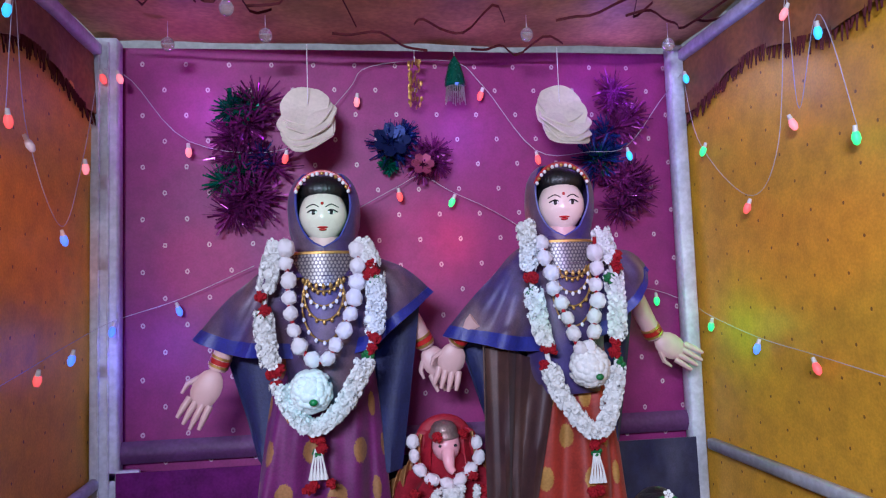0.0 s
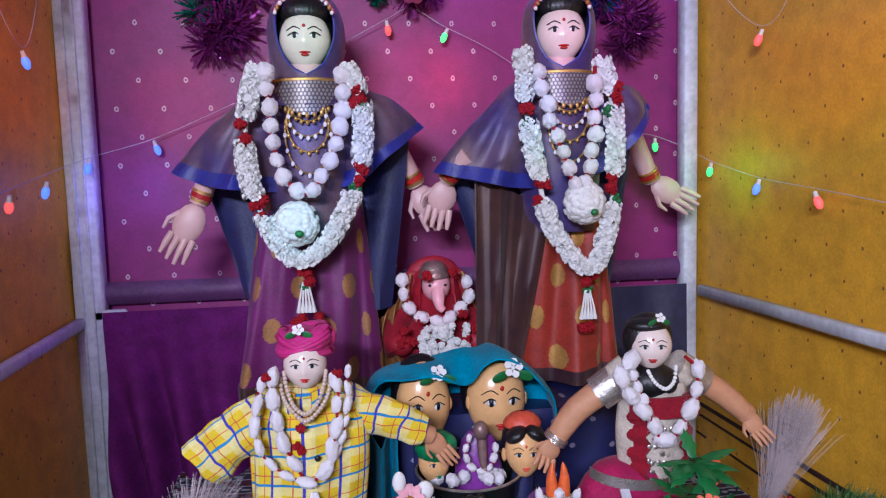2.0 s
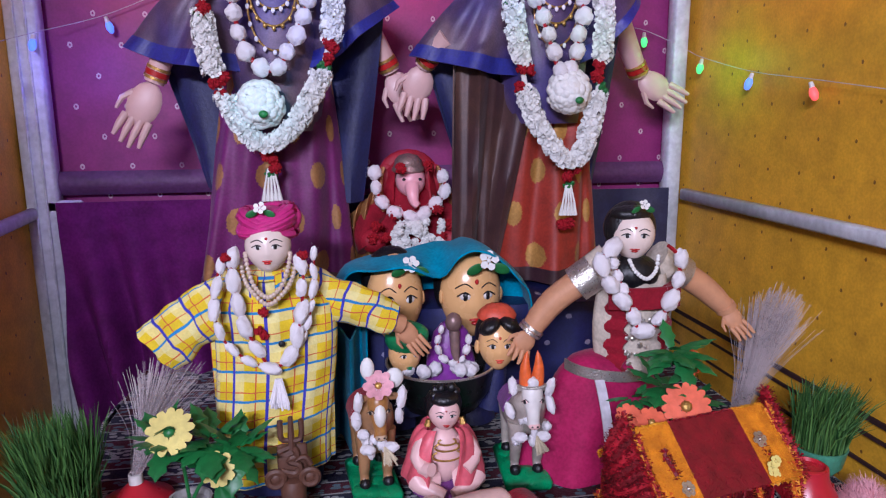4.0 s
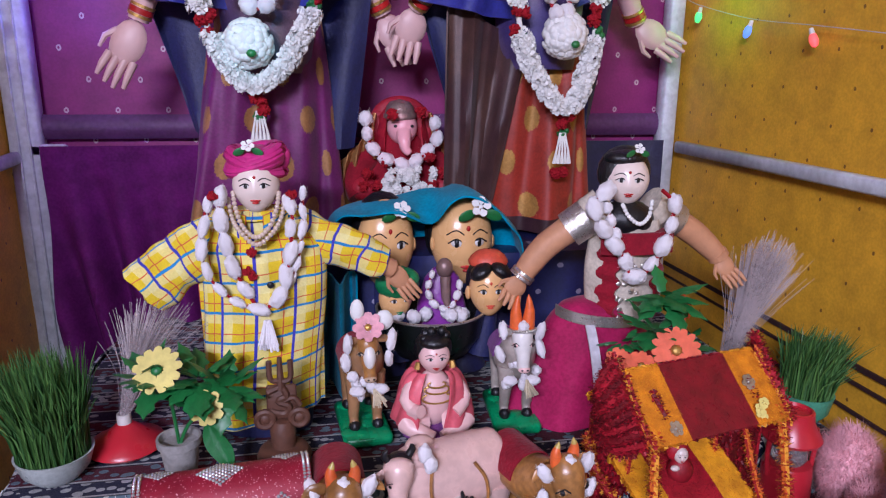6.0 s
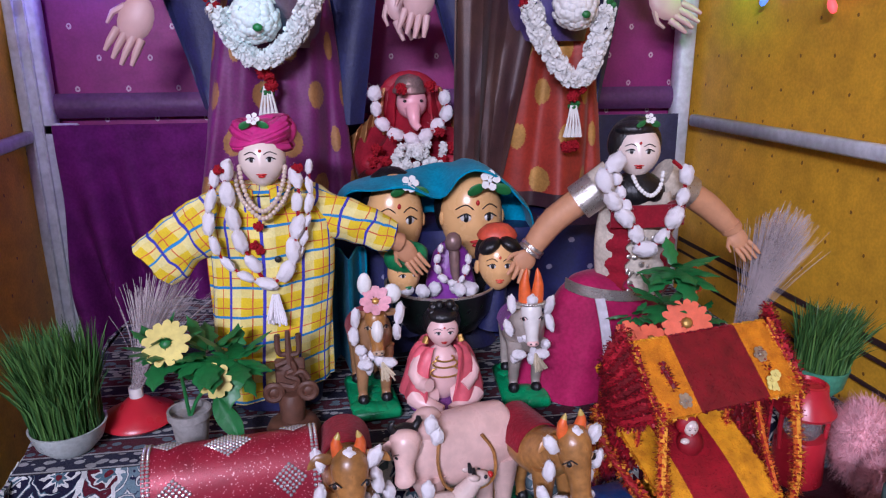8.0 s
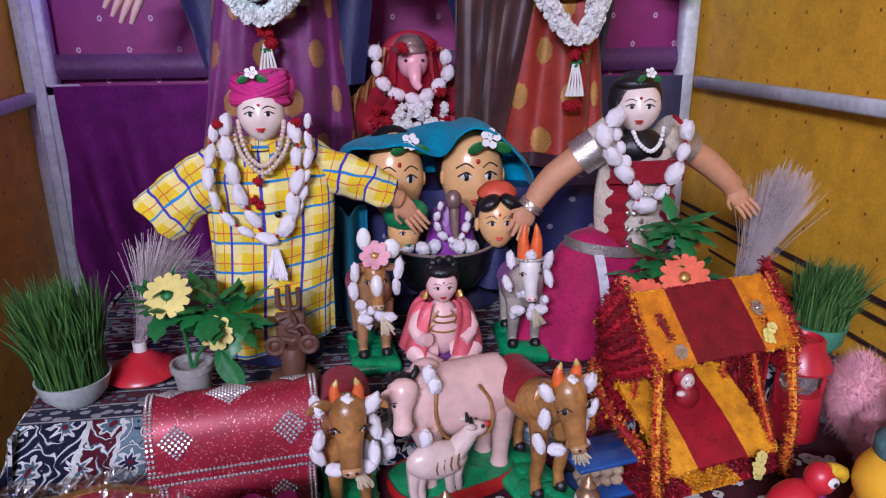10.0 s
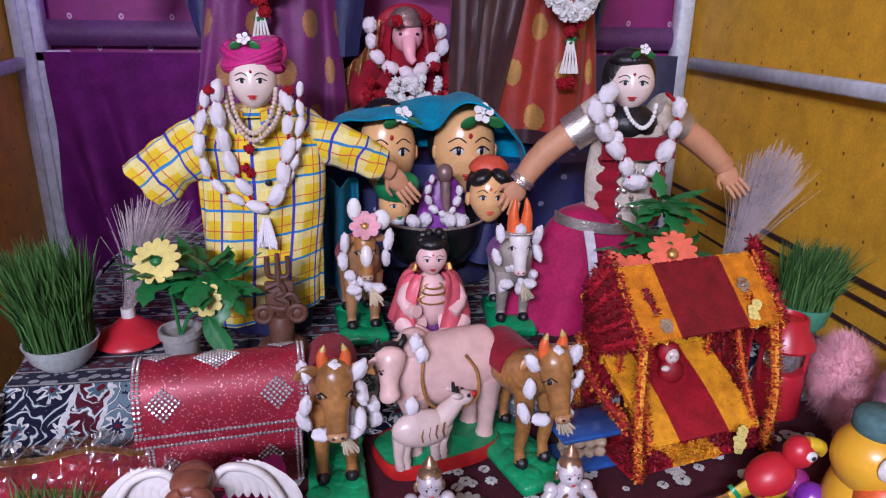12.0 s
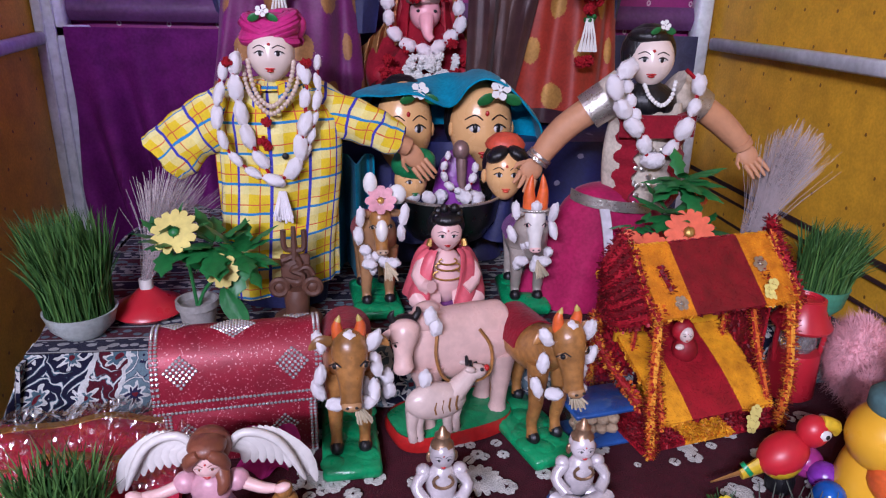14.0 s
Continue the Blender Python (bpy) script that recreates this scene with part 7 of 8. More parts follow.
def fluffy(b, c, r, n, mi, hair=0.010):
    """A furry ball: a core and many soft tufts."""
    rr = r if isinstance(r, tuple) else (r, r, r)
    b.ball(c, tuple(q * 0.9 for q in rr), mi, 14, 9)
    for k in range(n * 5):
        d = Vector((random.gauss(0, 1), random.gauss(0, 1), random.gauss(0, 1))).normalized()
        o = Vector(c) + Vector((d.x * rr[0], d.y * rr[1], d.z * rr[2])) * 0.88
        e = o + (d + Vector((random.gauss(0, 0.8), random.gauss(0, 0.8), random.gauss(0, 0.8)))) * hair * random.uniform(0.4, 1.2)
        s = d.cross(Vector((0.2, 0.4, 0.9))).normalized() * 0.0010
        b.add([o - s, o + s, e], [(0, 1, 2)], mi)


PLUSH = plain("pink_plush", (0.95, 0.50, 0.55), 0.95, 0.3, 200, sheen=0.3, vary=0.25)
PLUSH_MAUVE = plain("mauve_plush", (0.68, 0.34, 0.45), 0.95, 0.3, 200, sheen=0.3, vary=0.25)
b = Build()
fluffy(b, (0.905, 1.06, LOW + 0.08), (0.06, 0.055, 0.08), 2200, 0)
fluffy(b, (0.89, 0.99, LOW + 0.05), (0.045, 0.04, 0.05), 1600, 0)
solo("soft_toy", b, [PLUSH], "fluffy pink plush toy on the carpet", "soft toy", "plush toys")
b = Build()
fluffy(b, (0.90, 0.90, LOW + 0.12), (0.065, 0.055, 0.07), 3000, 1)
fluffy(b, (0.885, 0.88, LOW + 0.05), (0.06, 0.05, 0.052), 2200, 0)
b.ball((0.905, 0.85, LOW + 0.135), 0.006, 2, 8, 6)
solo("soft_toy", b, [PLUSH, PLUSH_MAUVE, HAIR], "fluffy pink and mauve plush toy with a dark eye", "soft toy", "plush toys")

# parrot
b = Build()
px, py, pz = 0.645, 0.85, LOW
PARROT_RED = plain("parrot_red", (0.6, 0.02, 0.035), 0.4, 0.05, 60, vary=0.2)
PARROT_YELLOW = plain("parrot_yellow", (0.75, 0.5, 0.03), 0.4, 0.05)
b.ball((px - 0.005, py, pz + 0.068), (0.046, 0.034, 0.034), 0, 18, 12, rot(0, -28, 10))
b.ball((px - 0.005, py - 0.004, pz + 0.055), (0.036, 0.028, 0.026), 1, 16, 10, rot(0, -20, 10))
b.ball((px + 0.036, py - 0.004, pz + 0.112), (0.026, 0.024, 0.028), 0, 16, 10)
b.tube(spline([(px + 0.044, py - 0.008, pz + 0.13), (px + 0.066, py - 0.012, pz + 0.125), (px + 0.068, py - 0.014, pz + 0.108)], 6), [0.012, 0.013, 0.012, 0.011, 0.009, 0.006, 0.002], 1, 10)
b.ball((px + 0.042, py - 0.024, pz + 0.116), (0.012, 0.005, 0.010), 2, 12, 8)
b.ball((px + 0.044, py - 0.029, pz + 0.116), (0.004, 0.002, 0.004), 3, 8, 6)
b.tube([(px - 0.04, py, pz + 0.048), (px - 0.075, py - 0.004, pz + 0.034)], [0.016, 0.010], 1, 10, 0.6)
b.tube([(px - 0.060, py, pz + 0.043), (px - 0.066, py, pz + 0.038)], 0.0155, 4, 10, 0.7)
b.tube([(px - 0.07, py, pz + 0.036), (px - 0.13, py - 0.01, pz + 0.028)], [0.006, 0.002], 5, 6, 0.5)
b.lathe([(0.022, 0), (0.024, 0.02), (0.016, 0.04)], (px, py, pz), 3, 16)
b.v = [tuple(np.array((px, py, pz)) + 0.86 * (np.array(q) - np.array((px, py, pz)))) for q in b.v]
solo("parrot_figure", b, [PARROT_RED, PARROT_YELLOW, WHITE_PAINT, HAIR, GREEN_BASE, BROWN_PAINT], "red and yellow painted parrot figure with a hooked beak", "figurine")
# duck
b = Build()
qx, qy = 0.748, 0.80
DUCK_Y = plain("duck_yellow", (0.8, 0.42, 0.03), 0.3, 0.03, 30, vary=0.15)
b.ball((qx, qy, LOW + 0.115), (0.052, 0.05, 0.052), 0, 20, 13)
b.ball((qx + 0.01, qy - 0.03, LOW + 0.07), (0.045, 0.036, 0.040), 1, 16, 11)
b.lathe([(0.045, 0), (0.05, 0.03), (0.045, 0.06), (0.04, 0.08)], (qx + 0.005, qy + 0.01, LOW), 0, 22)
b.ball((qx - 0.012, qy - 0.045, LOW + 0.13), (0.020, 0.008, 0.020), 2, 14, 9)
b.ball((qx - 0.012, qy - 0.053, LOW + 0.128), (0.007, 0.003, 0.010), 3, 10, 7)
b.lathe([(0.028, 0.152), (0.034, 0.160), (0.034, 0.178), (0.026, 0.186), (0.001, 0.188)], (qx, qy, LOW), 4, 20)
solo("duck_figure", b, [DUCK_Y, ORANGE_PAINT, WHITE_PAINT, HAIR, plain("grey_green_cap", (0.1, 0.2, 0.2), 0.8)], "yellow toy duck with orange bill and grey cap", "toy")
# coloured balls
for x, y, r, mt, lab in ((0.685, 0.80, 0.022, plain("blue_gloss", (0.01, 0.12, 0.5), 0.12), "shiny blue plastic ball"), (0.705, 0.84, 0.022, plain("violet_gloss", (0.3, 0.05, 0.5), 0.15), "shiny violet plastic ball"),
                         (0.698, 0.872, 0.024, plain("magenta_gloss", (0.5, 0.05, 0.3), 0.2), "shiny magenta plastic ball")):
    g = thing("toy_ball", lab + " lying on the carpet", "ball", "toy balls", at=(x, y, LOW))
    part("shell", Build().ball((x, y, LOW + r), r, 0, 20, 13), mt, g)
    part("seam", Build().tube([(x + r * math.cos(a), y + r * math.sin(a), LOW + r) for a in np.linspace(0, 2 * math.pi, 25)[:-1]], 0.001, 0, 5, loop=True), mt, g)
g = thing("paper_flower", "small yellow paper flower with green fronds", "flower", at=(0.535, 0.80, LOW))
part("petals", Build().disc_flower((0.535, 0.80, LOW + 0.016), 0.014, 6, 0, 0, rot(30, 0, 0), 0.6, 0.5), plain("bright_yellow", (0.8, 0.6, 0.02), 0.6), g)
b = Build()
for k in range(60):
    a = random.uniform(0, 6.3)
    b.tube([(0.535, 0.805, LOW), (0.535 + 0.022 * math.cos(a), 0.81 + 0.018 * math.sin(a), LOW + random.uniform(0.008, 0.03))], [0.0012, 0.0006], 0, 4)
part("fronds", b, GRASS, g)
g = thing("marigold", "orange marigold heads lying on the carpet", "flower", at=(0.50, 0.80, LOW))
for k in range(4):
    blob("marigold_head", petal_ball("marigold_head", 0.5, MARIGOLD, 40, 0.4), g, (0.487 + 0.012 * k, 0.795 + 0.008 * (k % 2), LOW + 0.012), 0.024)
b = Build()
for k in range(90):
    x, y = random.uniform(0.57, 0.68), random.uniform(0.76, 0.80)
    b.tube([(x, y, LOW + 0.004), (x + random.gauss(0, 0.012), y + random.gauss(0, 0.01), LOW + random.uniform(0.01, 0.05))], [0.0016, 0.0008], 0, 4)
tagged(solo("dry_greens", b, plain("grey_green_sprigs", (0.12, 0.14, 0.11), 0.8), "heap of greyish dried sprigs on the carpet", "sprigs"), kind="stuff")

# ---- jewelled chest ----
CHEST_RED = glitter("red_glitter", (0.32, 0.012, 0.035))
STONES = plain("rhinestone", (0.8, 0.8, 0.82), 0.15, 0.0, 60, metal=0.7)
chest_at = pose(-0.128, 1.03, LOW, 0, 0, 6.5)
C = lambda x, y, z: chest_at @ Vector((x, y, z))
chest = thing("treasure_chest", "red glitter chest with domed lid and rhinestone trim", "chest", at=chest_at.translation)
part("body", Build().box(C(0, 0.004, 0.048), (0.215, 0.10, 0.092), 0, 0.003, chest_at.to_3x3()), CHEST_RED, chest)
lidfn = lambda r: (lambda u, v: C(-0.118 + 0.236 * u, 0.004 - (0.056 + r) * math.cos(math.pi * v), 0.094 + (0.108 + r) * math.sin(math.pi * v) ** 0.8))
lid = Build().grid(lidfn(0.0), 20, 20, 0, thick=0.004)
lid.grid(lambda u, v: Vector(lidfn(-0.001)(0.004, v)).lerp(C(-0.118, 0.004, 0.094), u), 4, 20, 0).grid(lambda u, v: Vector(lidfn(-0.001)(0.996, v)).lerp(C(0.118, 0.004, 0.094), u), 4, 20, 0)
lid = part("lid", lid, CHEST_RED, chest, "domed red glitter lid")


def stone(b, p, n):
    q = Vector(n).to_track_quat("Z", "Y").to_matrix()
    r = 0.0027
    ring = [Vector(p) + q @ Vector((r * math.cos(a), r * math.sin(a), 0)) for a in np.linspace(0, 2 * math.pi, 7)[:-1]]
    top = [Vector(p) + q @ Vector((r * 0.5 * math.cos(a), r * 0.5 * math.sin(a), 0.0017)) for a in np.linspace(0, 2 * math.pi, 7)[:-1]]
    b.add(ring + top, [(i, (i + 1) % 6, 6 + (i + 1) % 6, 6 + i) for i in range(6)] + [tuple(range(6, 12))])


def lid_point(x, v):
    p = lidfn(0.002)((x + 0.118) / 0.236, v)
    e = lidfn(0.012)((x + 0.118) / 0.236, v)
    return p, Vector(e) - Vector(p)


edge = Build()
for k in range(42):
    x = -0.116 + 0.232 * k / 41
    for v in (0.005, 0.035):
        stone(edge, *lid_point(x, v))
for k in range(34):
    for x in (-0.115, -0.109, 0.109, 0.115):
        stone(edge, *lid_point(x, 0.05 + 0.8 * k / 33))
part("stone_band", edge, STONES, lid, "double band of rhinestones")
for x, v, n in ((-0.078, 0.17, 6), (0.075, 0.17, 6), (-0.005, 0.46, 8), (-0.085, 0.53, 5), (0.085, 0.56, 5)):
    d = Build()
    for i in range(n):
        for j in range(n):
            stone(d, *lid_point(x + (i - j) * 0.0042, v + (i + j - n + 1) * 0.0150))
    part("stone_diamond", d, STONES, lid, "diamond patch of rhinestones")
edge = Build()
for x in (-0.104, -0.098, 0.098, 0.104):
    for k in range(16):
        stone(edge, C(x, -0.0475, 0.006 + 0.0055 * k), chest_at.to_3x3() @ Vector((0, -1, 0)))
part("stone_band", edge, STONES, chest)
for x in (-0.075, 0.06):
    d = Build()
    for i in range(5):
        for j in range(5):
            stone(d, C(x + (i - j) * 0.0042, -0.0475, 0.055 + (i + j - 4) * 0.0042), chest_at.to_3x3() @ Vector((0, -1, 0)))
    part("stone_diamond", d, STONES, chest)
b = Build().grid(lambda u, v: (-0.12 + u * 0.07 + 0.01 * math.sin(v * 4), 0.955 - 0.03 * v, LOW + 0.07 - 0.05 * v + 0.01 * math.sin(u * 9)), 14, 10, 0, thick=0.006)
solo("folded_cloth", b, plain("hot_pink_cloth", (0.6, 0.03, 0.25), 0.7), "crumpled hot pink cloth before the chest", "cloth")

# sari parcel in clear film
pk = thing("wrapped_parcel", "folded red sari with gold edges in crinkled clear film", "parcel", at=(-0.335, 0.95, LOW))
RS = rot(0, 0, 6)
SARI = plain("red_sari", (0.72, 0.03, 0.09), 0.5, 0.3, 120)
for k in range(3):
    b = Build()
    b.grid(lambda u, v: RS @ Vector((-0.13 + 0.26 * u, -0.085 + 0.17 * v + 0.006 * math.sin(u * 7 + k), 0.004 * math.sin(u * 12 + v * 7 + k) + 0.012 * math.sin(math.pi * v))) + Vector((-0.335, 0.955, LOW + 0.018 + 0.016 * k)), 30, 20, 0, thick=0.014)
    part("fold", b, SARI, pk)
b = Build()
for y in (-0.05, 0.035):
    b.grid(lambda u, v: RS @ Vector((-0.13 + 0.26 * u, y + 0.014 * v + 0.02 * math.sin(u * 3.5), 0.004 * math.sin(u * 12 + (y + 0.085) / 0.17 * 7 + 2) + 0.014 * math.sin(math.pi * (y + 0.085) / 0.17))) + Vector((-0.335, 0.955, LOW + 0.054)), 30, 2, 0, thick=0.002)
part("gold_edge", b, GOLD, pk, "gold woven edge")
fm = clear_sheet("clear_film", 0.2, 0.12)
b = Build()
b.grid(lambda u, v: RS @ Vector((-0.15 + 0.30 * u, -0.105 + 0.21 * v, 0.022 * math.sin(math.pi * u) ** 0.3 * math.sin(math.pi * v) ** 0.4 + 0.014 * noise.noise(Vector((u * 9, v * 4 + u * 5, 1))) + 0.012 * abs(noise.noise(Vector((u * 22, v * 9 - u * 12, 3)))) + 0.014 * abs(noise.noise(Vector((u * 18 + v * 7, v * 24, 8)))) + 0.005 * abs(noise.noise(Vector((u * 45, v * 40, 8)))))) + Vector((-0.335, 0.955, LOW + 0.052)), 110, 80, 0)
part("film", b, fm, pk, "crinkled clear film")

# ---- winged figure ----
b = Build()
ax, ay, az = -0.128, 0.80, LOW
LILAC = plain("lilac_paint", (0.5, 0.32, 0.58), 0.4, 0.05)
PALE_PINK = plain("pale_pink_gloss", (0.8, 0.42, 0.5), 0.35, 0.05)
AUBURN = plain("auburn_paint", (0.28, 0.09, 0.05), 0.4, 0.3, 90)
b.lathe([(0.055, 0.0), (0.05, 0.03), (0.036, 0.07), (0.022, 0.10), (0.026, 0.125), (0.012, 0.145)], (ax, ay, az), 2, 22, 1, 0.8, 0.05, 9)
b.ball((ax, ay - 0.006, az + 0.12), (0.028, 0.022, 0.026), 1, 14, 10)
face_on(b, (ax, ay - 0.008, az + 0.163), 0.0225, 0.027, rot(8, 0, 0), hair=3, lips=4, white=5)
b.ball((ax, ay + 0.008, az + 0.174), (0.028, 0.026, 0.027), 3, 16, 10)
b.ball((ax, ay - 0.008, az + 0.186), (0.025, 0.025, 0.014), 3, 16, 8)
for s in (-1, 1):
    b.tube(spline([(ax + s * 0.006, ay - 0.030, az + 0.188), (ax + s * 0.020, ay - 0.024, az + 0.174), (ax + s * 0.024, ay - 0.010, az + 0.150)], 6), [0.006, 0.008, 0.009, 0.009, 0.008, 0.006, 0.002], 3, 8)
b.tube(spline([(ax + 0.012, ay - 0.005, az + 0.16), (ax + 0.02, ay - 0.022, az + 0.14), (ax + 0.014, ay - 0.026, az + 0.122)], 6), [0.012, 0.011, 0.010, 0.009, 0.008, 0.006, 0.003], 3, 8)
b.tube([(ax - 0.013, ay + 0.012, az + 0.187), (ax + 0.013, ay + 0.012, az + 0.187)], 0.010, 3, 8)
for s in (-1, 1):
    b.ball((ax + s * 0.032, ay - 0.004, az + 0.128), (0.017, 0.015, 0.015), 1, 12, 8)
    b.tube(spline([(ax + s * 0.04, ay - 0.006, az + 0.125), (ax + s * 0.065, ay - 0.012, az + 0.118), (ax + s * 0.085, ay - 0.02, az + 0.122)], 6), [0.009, 0.0085, 0.008, 0.0075, 0.007, 0.006, 0.005], 0, 8)
    b.ball((ax + s * 0.092, ay - 0.022, az + 0.124), (0.012, 0.008, 0.006), 0, 10, 6, rot(0, -s * 18, 0))
    for k in range(9):
        q = k / 8
        o = Vector((ax + s * (0.018 + 0.062 * q), ay + 0.02 + 0.004 * k * 0.3, az + 0.165 + 0.018 * math.sin(q * 2.6)))
        e = o + Vector((s * (0.020 + 0.032 * q), 0.006, -0.035 - 0.055 * q))
        b.tube(spline([o, o.lerp(e, 0.5) + Vector((s * 0.012, 0, 0.006)), e], 6), [0.008, 0.009, 0.0095, 0.009, 0.008, 0.006, 0.002], 5, 7, 0.35)
    b.tube(spline([(ax + s * 0.012, ay + 0.018, az + 0.15), (ax + s * 0.04, ay + 0.016, az + 0.185), (ax + s * 0.085, ay + 0.018, az + 0.168), (ax + s * 0.118, ay + 0.022, az + 0.10)], 14), [0.006] * 12 + [0.005, 0.004, 0.002], 5, 8)
b.ball((ax, ay - 0.030, az + 0.11), (0.010, 0.004, 0.008), 5, 10, 6)
b.ball((ax, ay - 0.033, az + 0.106), (0.004, 0.003, 0.005), 6, 8, 5)
b.v = [tuple(np.array((ax, ay, az)) + 0.9 * (np.array(q) - np.array((ax, ay, az)))) for q in b.v]
solo("winged_figurine", b, [PINK_SKIN, PALE_PINK, LILAC, AUBURN, RED_PAINT, WHITE_PAINT, NAVY_CLOTH], "winged fairy figurine in pink and lilac dress, arms spread", "figurine")
b = Build()
b.ball((-0.052, 0.845, LOW + 0.035), (0.018, 0.016, 0.020), 0, 12, 8).lathe([(0.02, 0), (0.018, 0.02), (0.012, 0.03)], (-0.052, 0.845, LOW), 0, 14).ball((-0.052, 0.84, LOW + 0.06), 0.012, 0, 10, 7)
solo("small_figurine", b, [BROWN_PAINT], "small glazed brown figurine", "figurine")


def silver_seated(x, y, label, blue):
    b = Build()
    b.ball((x, y, LOW + 0.012), (0.042, 0.03, 0.014), 0 if not blue else 3, 18, 7)
    for s in (-1, 1):
        b.tube(spline([(x + s * 0.012, y, LOW + 0.028), (x + s * 0.036, y - 0.012, LOW + 0.03), (x, y - 0.026, LOW + 0.026)], 6), 0.012, 0, 8)
        b.tube(spline([(x + s * 0.02, y, LOW + 0.078), (x + s * 0.034, y - 0.006, LOW + 0.06), (x + s * 0.022, y - 0.02, LOW + 0.046)], 6), 0.008, 0, 8)
        b.ball((x + s * 0.024, y + 0.002, LOW + 0.078), (0.010, 0.010, 0.009), 0, 10, 7)
        b.ball((x + s * 0.017, y + 0.002, LOW + 0.099), (0.004, 0.004, 0.008), 4, 8, 6)
    b.ball((x, y, LOW + 0.058), (0.021, 0.017, 0.034), 0, 14, 10)
    b.ball((x, y + 0.005, LOW + 0.107), (0.017, 0.014, 0.017), 0, 12, 8)
    face_on(b, (x, y - 0.003, LOW + 0.104), 0.0165, 0.020, lips=2, white=0)
    b.lathe([(0.0145, 0.0), (0.0155, 0.004), (0.012, 0.008), (0.010, 0.014), (0.0105, 0.018), (0.006, 0.022), (0.004, 0.028), (0.001, 0.031)], (x, y + 0.002, LOW + 0.114), 4, 16, 1, 1, 0.05, 8)
    b.tube([(x + 0.013 * math.sin(a), y - 0.017, LOW + 0.083 - 0.01 * (1 + math.cos(a))) for a in np.linspace(-2.6, 2.6, 12)], 0.0022, 4, 5)
    solo("seated_figurine", b, [plain("silvered_white", (0.72, 0.66, 0.68), 0.3, 0.1, 90, metal=0.15), HAIR, RED_PAINT, BLUE_PLASTIC, plain("bronze_crown", (0.4, 0.25, 0.15), 0.35, 0.2, 200, metal=0.7)], label, "figurine", "seated white figurines")


silver_seated(0.151, 0.835, "seated white figurine with a bronze topknot", False)
silver_seated(0.337, 0.835, "seated silvery white figurine with tall crown on a blue lotus", True)

# ---- wall ornaments ----
TIN_PURPLE = plain("purple_tinsel", (0.42, 0.05, 0.34), 0.22, 0.0, 60, metal=0.6, vary=0.6)
TIN_GREEN = plain("green_tinsel", (0.02, 0.24, 0.15), 0.25, 0.0, 60, metal=0.6, vary=0.6)
TIN_BLUE = plain("blue_tinsel", (0.03, 0.06, 0.34), 0.25, 0.0, 60, metal=0.6, vary=0.6)


def tinsel(b, c, r, n, mi):
    for k in range(n):
        d = Vector((random.gauss(0, 1), random.gauss(0, 0.55) - 0.25, random.gauss(0, 1))).normalized()
        e = Vector(c) + Vector((d.x * r, max(-0.08, min(0.03, d.y * r)), d.z * r)) * random.choice((0.45, 0.7, 0.85, 1.0, 1.2)) * random.uniform(0.85, 1.1)
        o = Vector(c).lerp(e, random.uniform(0.1, 0.5))
        s = d.cross(Vector((random.gauss(0, 1), 0.6, random.gauss(0, 1)))).normalized() * random.uniform(0.0012, 0.0034)
        b.add([o - s, o + s, e + s, e - s], [(0, 1, 2, 3)], mi)


for lab, path, n, tips in (("tall purple tinsel cluster with green tips", [(-0.37, 2.15), (-0.28, 2.12), (-0.33, 2.02), (-0.26, 1.98), (-0.37, 1.93), (-0.29, 1.88), (-0.34, 1.83)], 17, {0: 1, 1: 1, 11: 1, 12: 1, 8: 2}),
                           ("purple and blue tinsel cluster beside the hanging ornament", [(0.79, 2.18), (0.85, 2.10), (0.78, 2.05), (0.74, 1.98), (0.80, 1.93), (0.86, 1.88), (0.80, 1.83)], 16, {6: 2, 7: 2, 8: 1, 9: 2})):
    g = thing("tinsel_cluster", lab, "tinsel", "tinsel clusters on the wall", at=(path[0][0], 2.06, path[0][1]))
    for k, p in enumerate(spline([(x, 2.045, z) for x, z in path], n)):
        b = Build()
        tinsel(b, (p[0] + random.uniform(-0.035, 0.035), 2.045, p[2] + random.uniform(-0.02, 0.02)), random.uniform(0.045, 0.08), 150, 0)
        part("tinsel_burst", b, (TIN_PURPLE, TIN_GREEN, TIN_BLUE)[tips.get(k, 0)], g)
g = thing("tinsel_cluster", "small blue and purple tinsel flower with foil petals", "tinsel", "tinsel clusters on the wall", at=(0.17, 2.06, 1.98))
for x, z, r, k in ((0.115, 2.02, 0.07, 2), (0.145, 2.05, 0.05, 2), (0.10, 1.965, 0.03, 1), (0.20, 1.97, 0.06, 0), (0.235, 2.0, 0.055, 0), (0.25, 1.965, 0.04, 0)):
    b = Build()
    tinsel(b, (x, 2.045, z), r, 240, 0)
    part("tinsel_burst", b, (TIN_PURPLE, TIN_GREEN, TIN_BLUE)[k], g)
part("foil_petal", Build().disc_flower((0.11, 2.02, 2.03), 0.055, 7, 0, None, rot(80, 0, 0), 0.5, 0.3), plain("dark_blue_foil", (0.015, 0.03, 0.14), 0.3, 0.0, 60, metal=0.6), g)
part("foil_petal", Build().disc_flower((0.20, 2.01, 1.955), 0.035, 6, 0, None, rot(75, 0, 0), 0.5, 0.3), plain("pink_foil", (0.5, 0.1, 0.2), 0.3, 0.0, 60, metal=0.6), g)

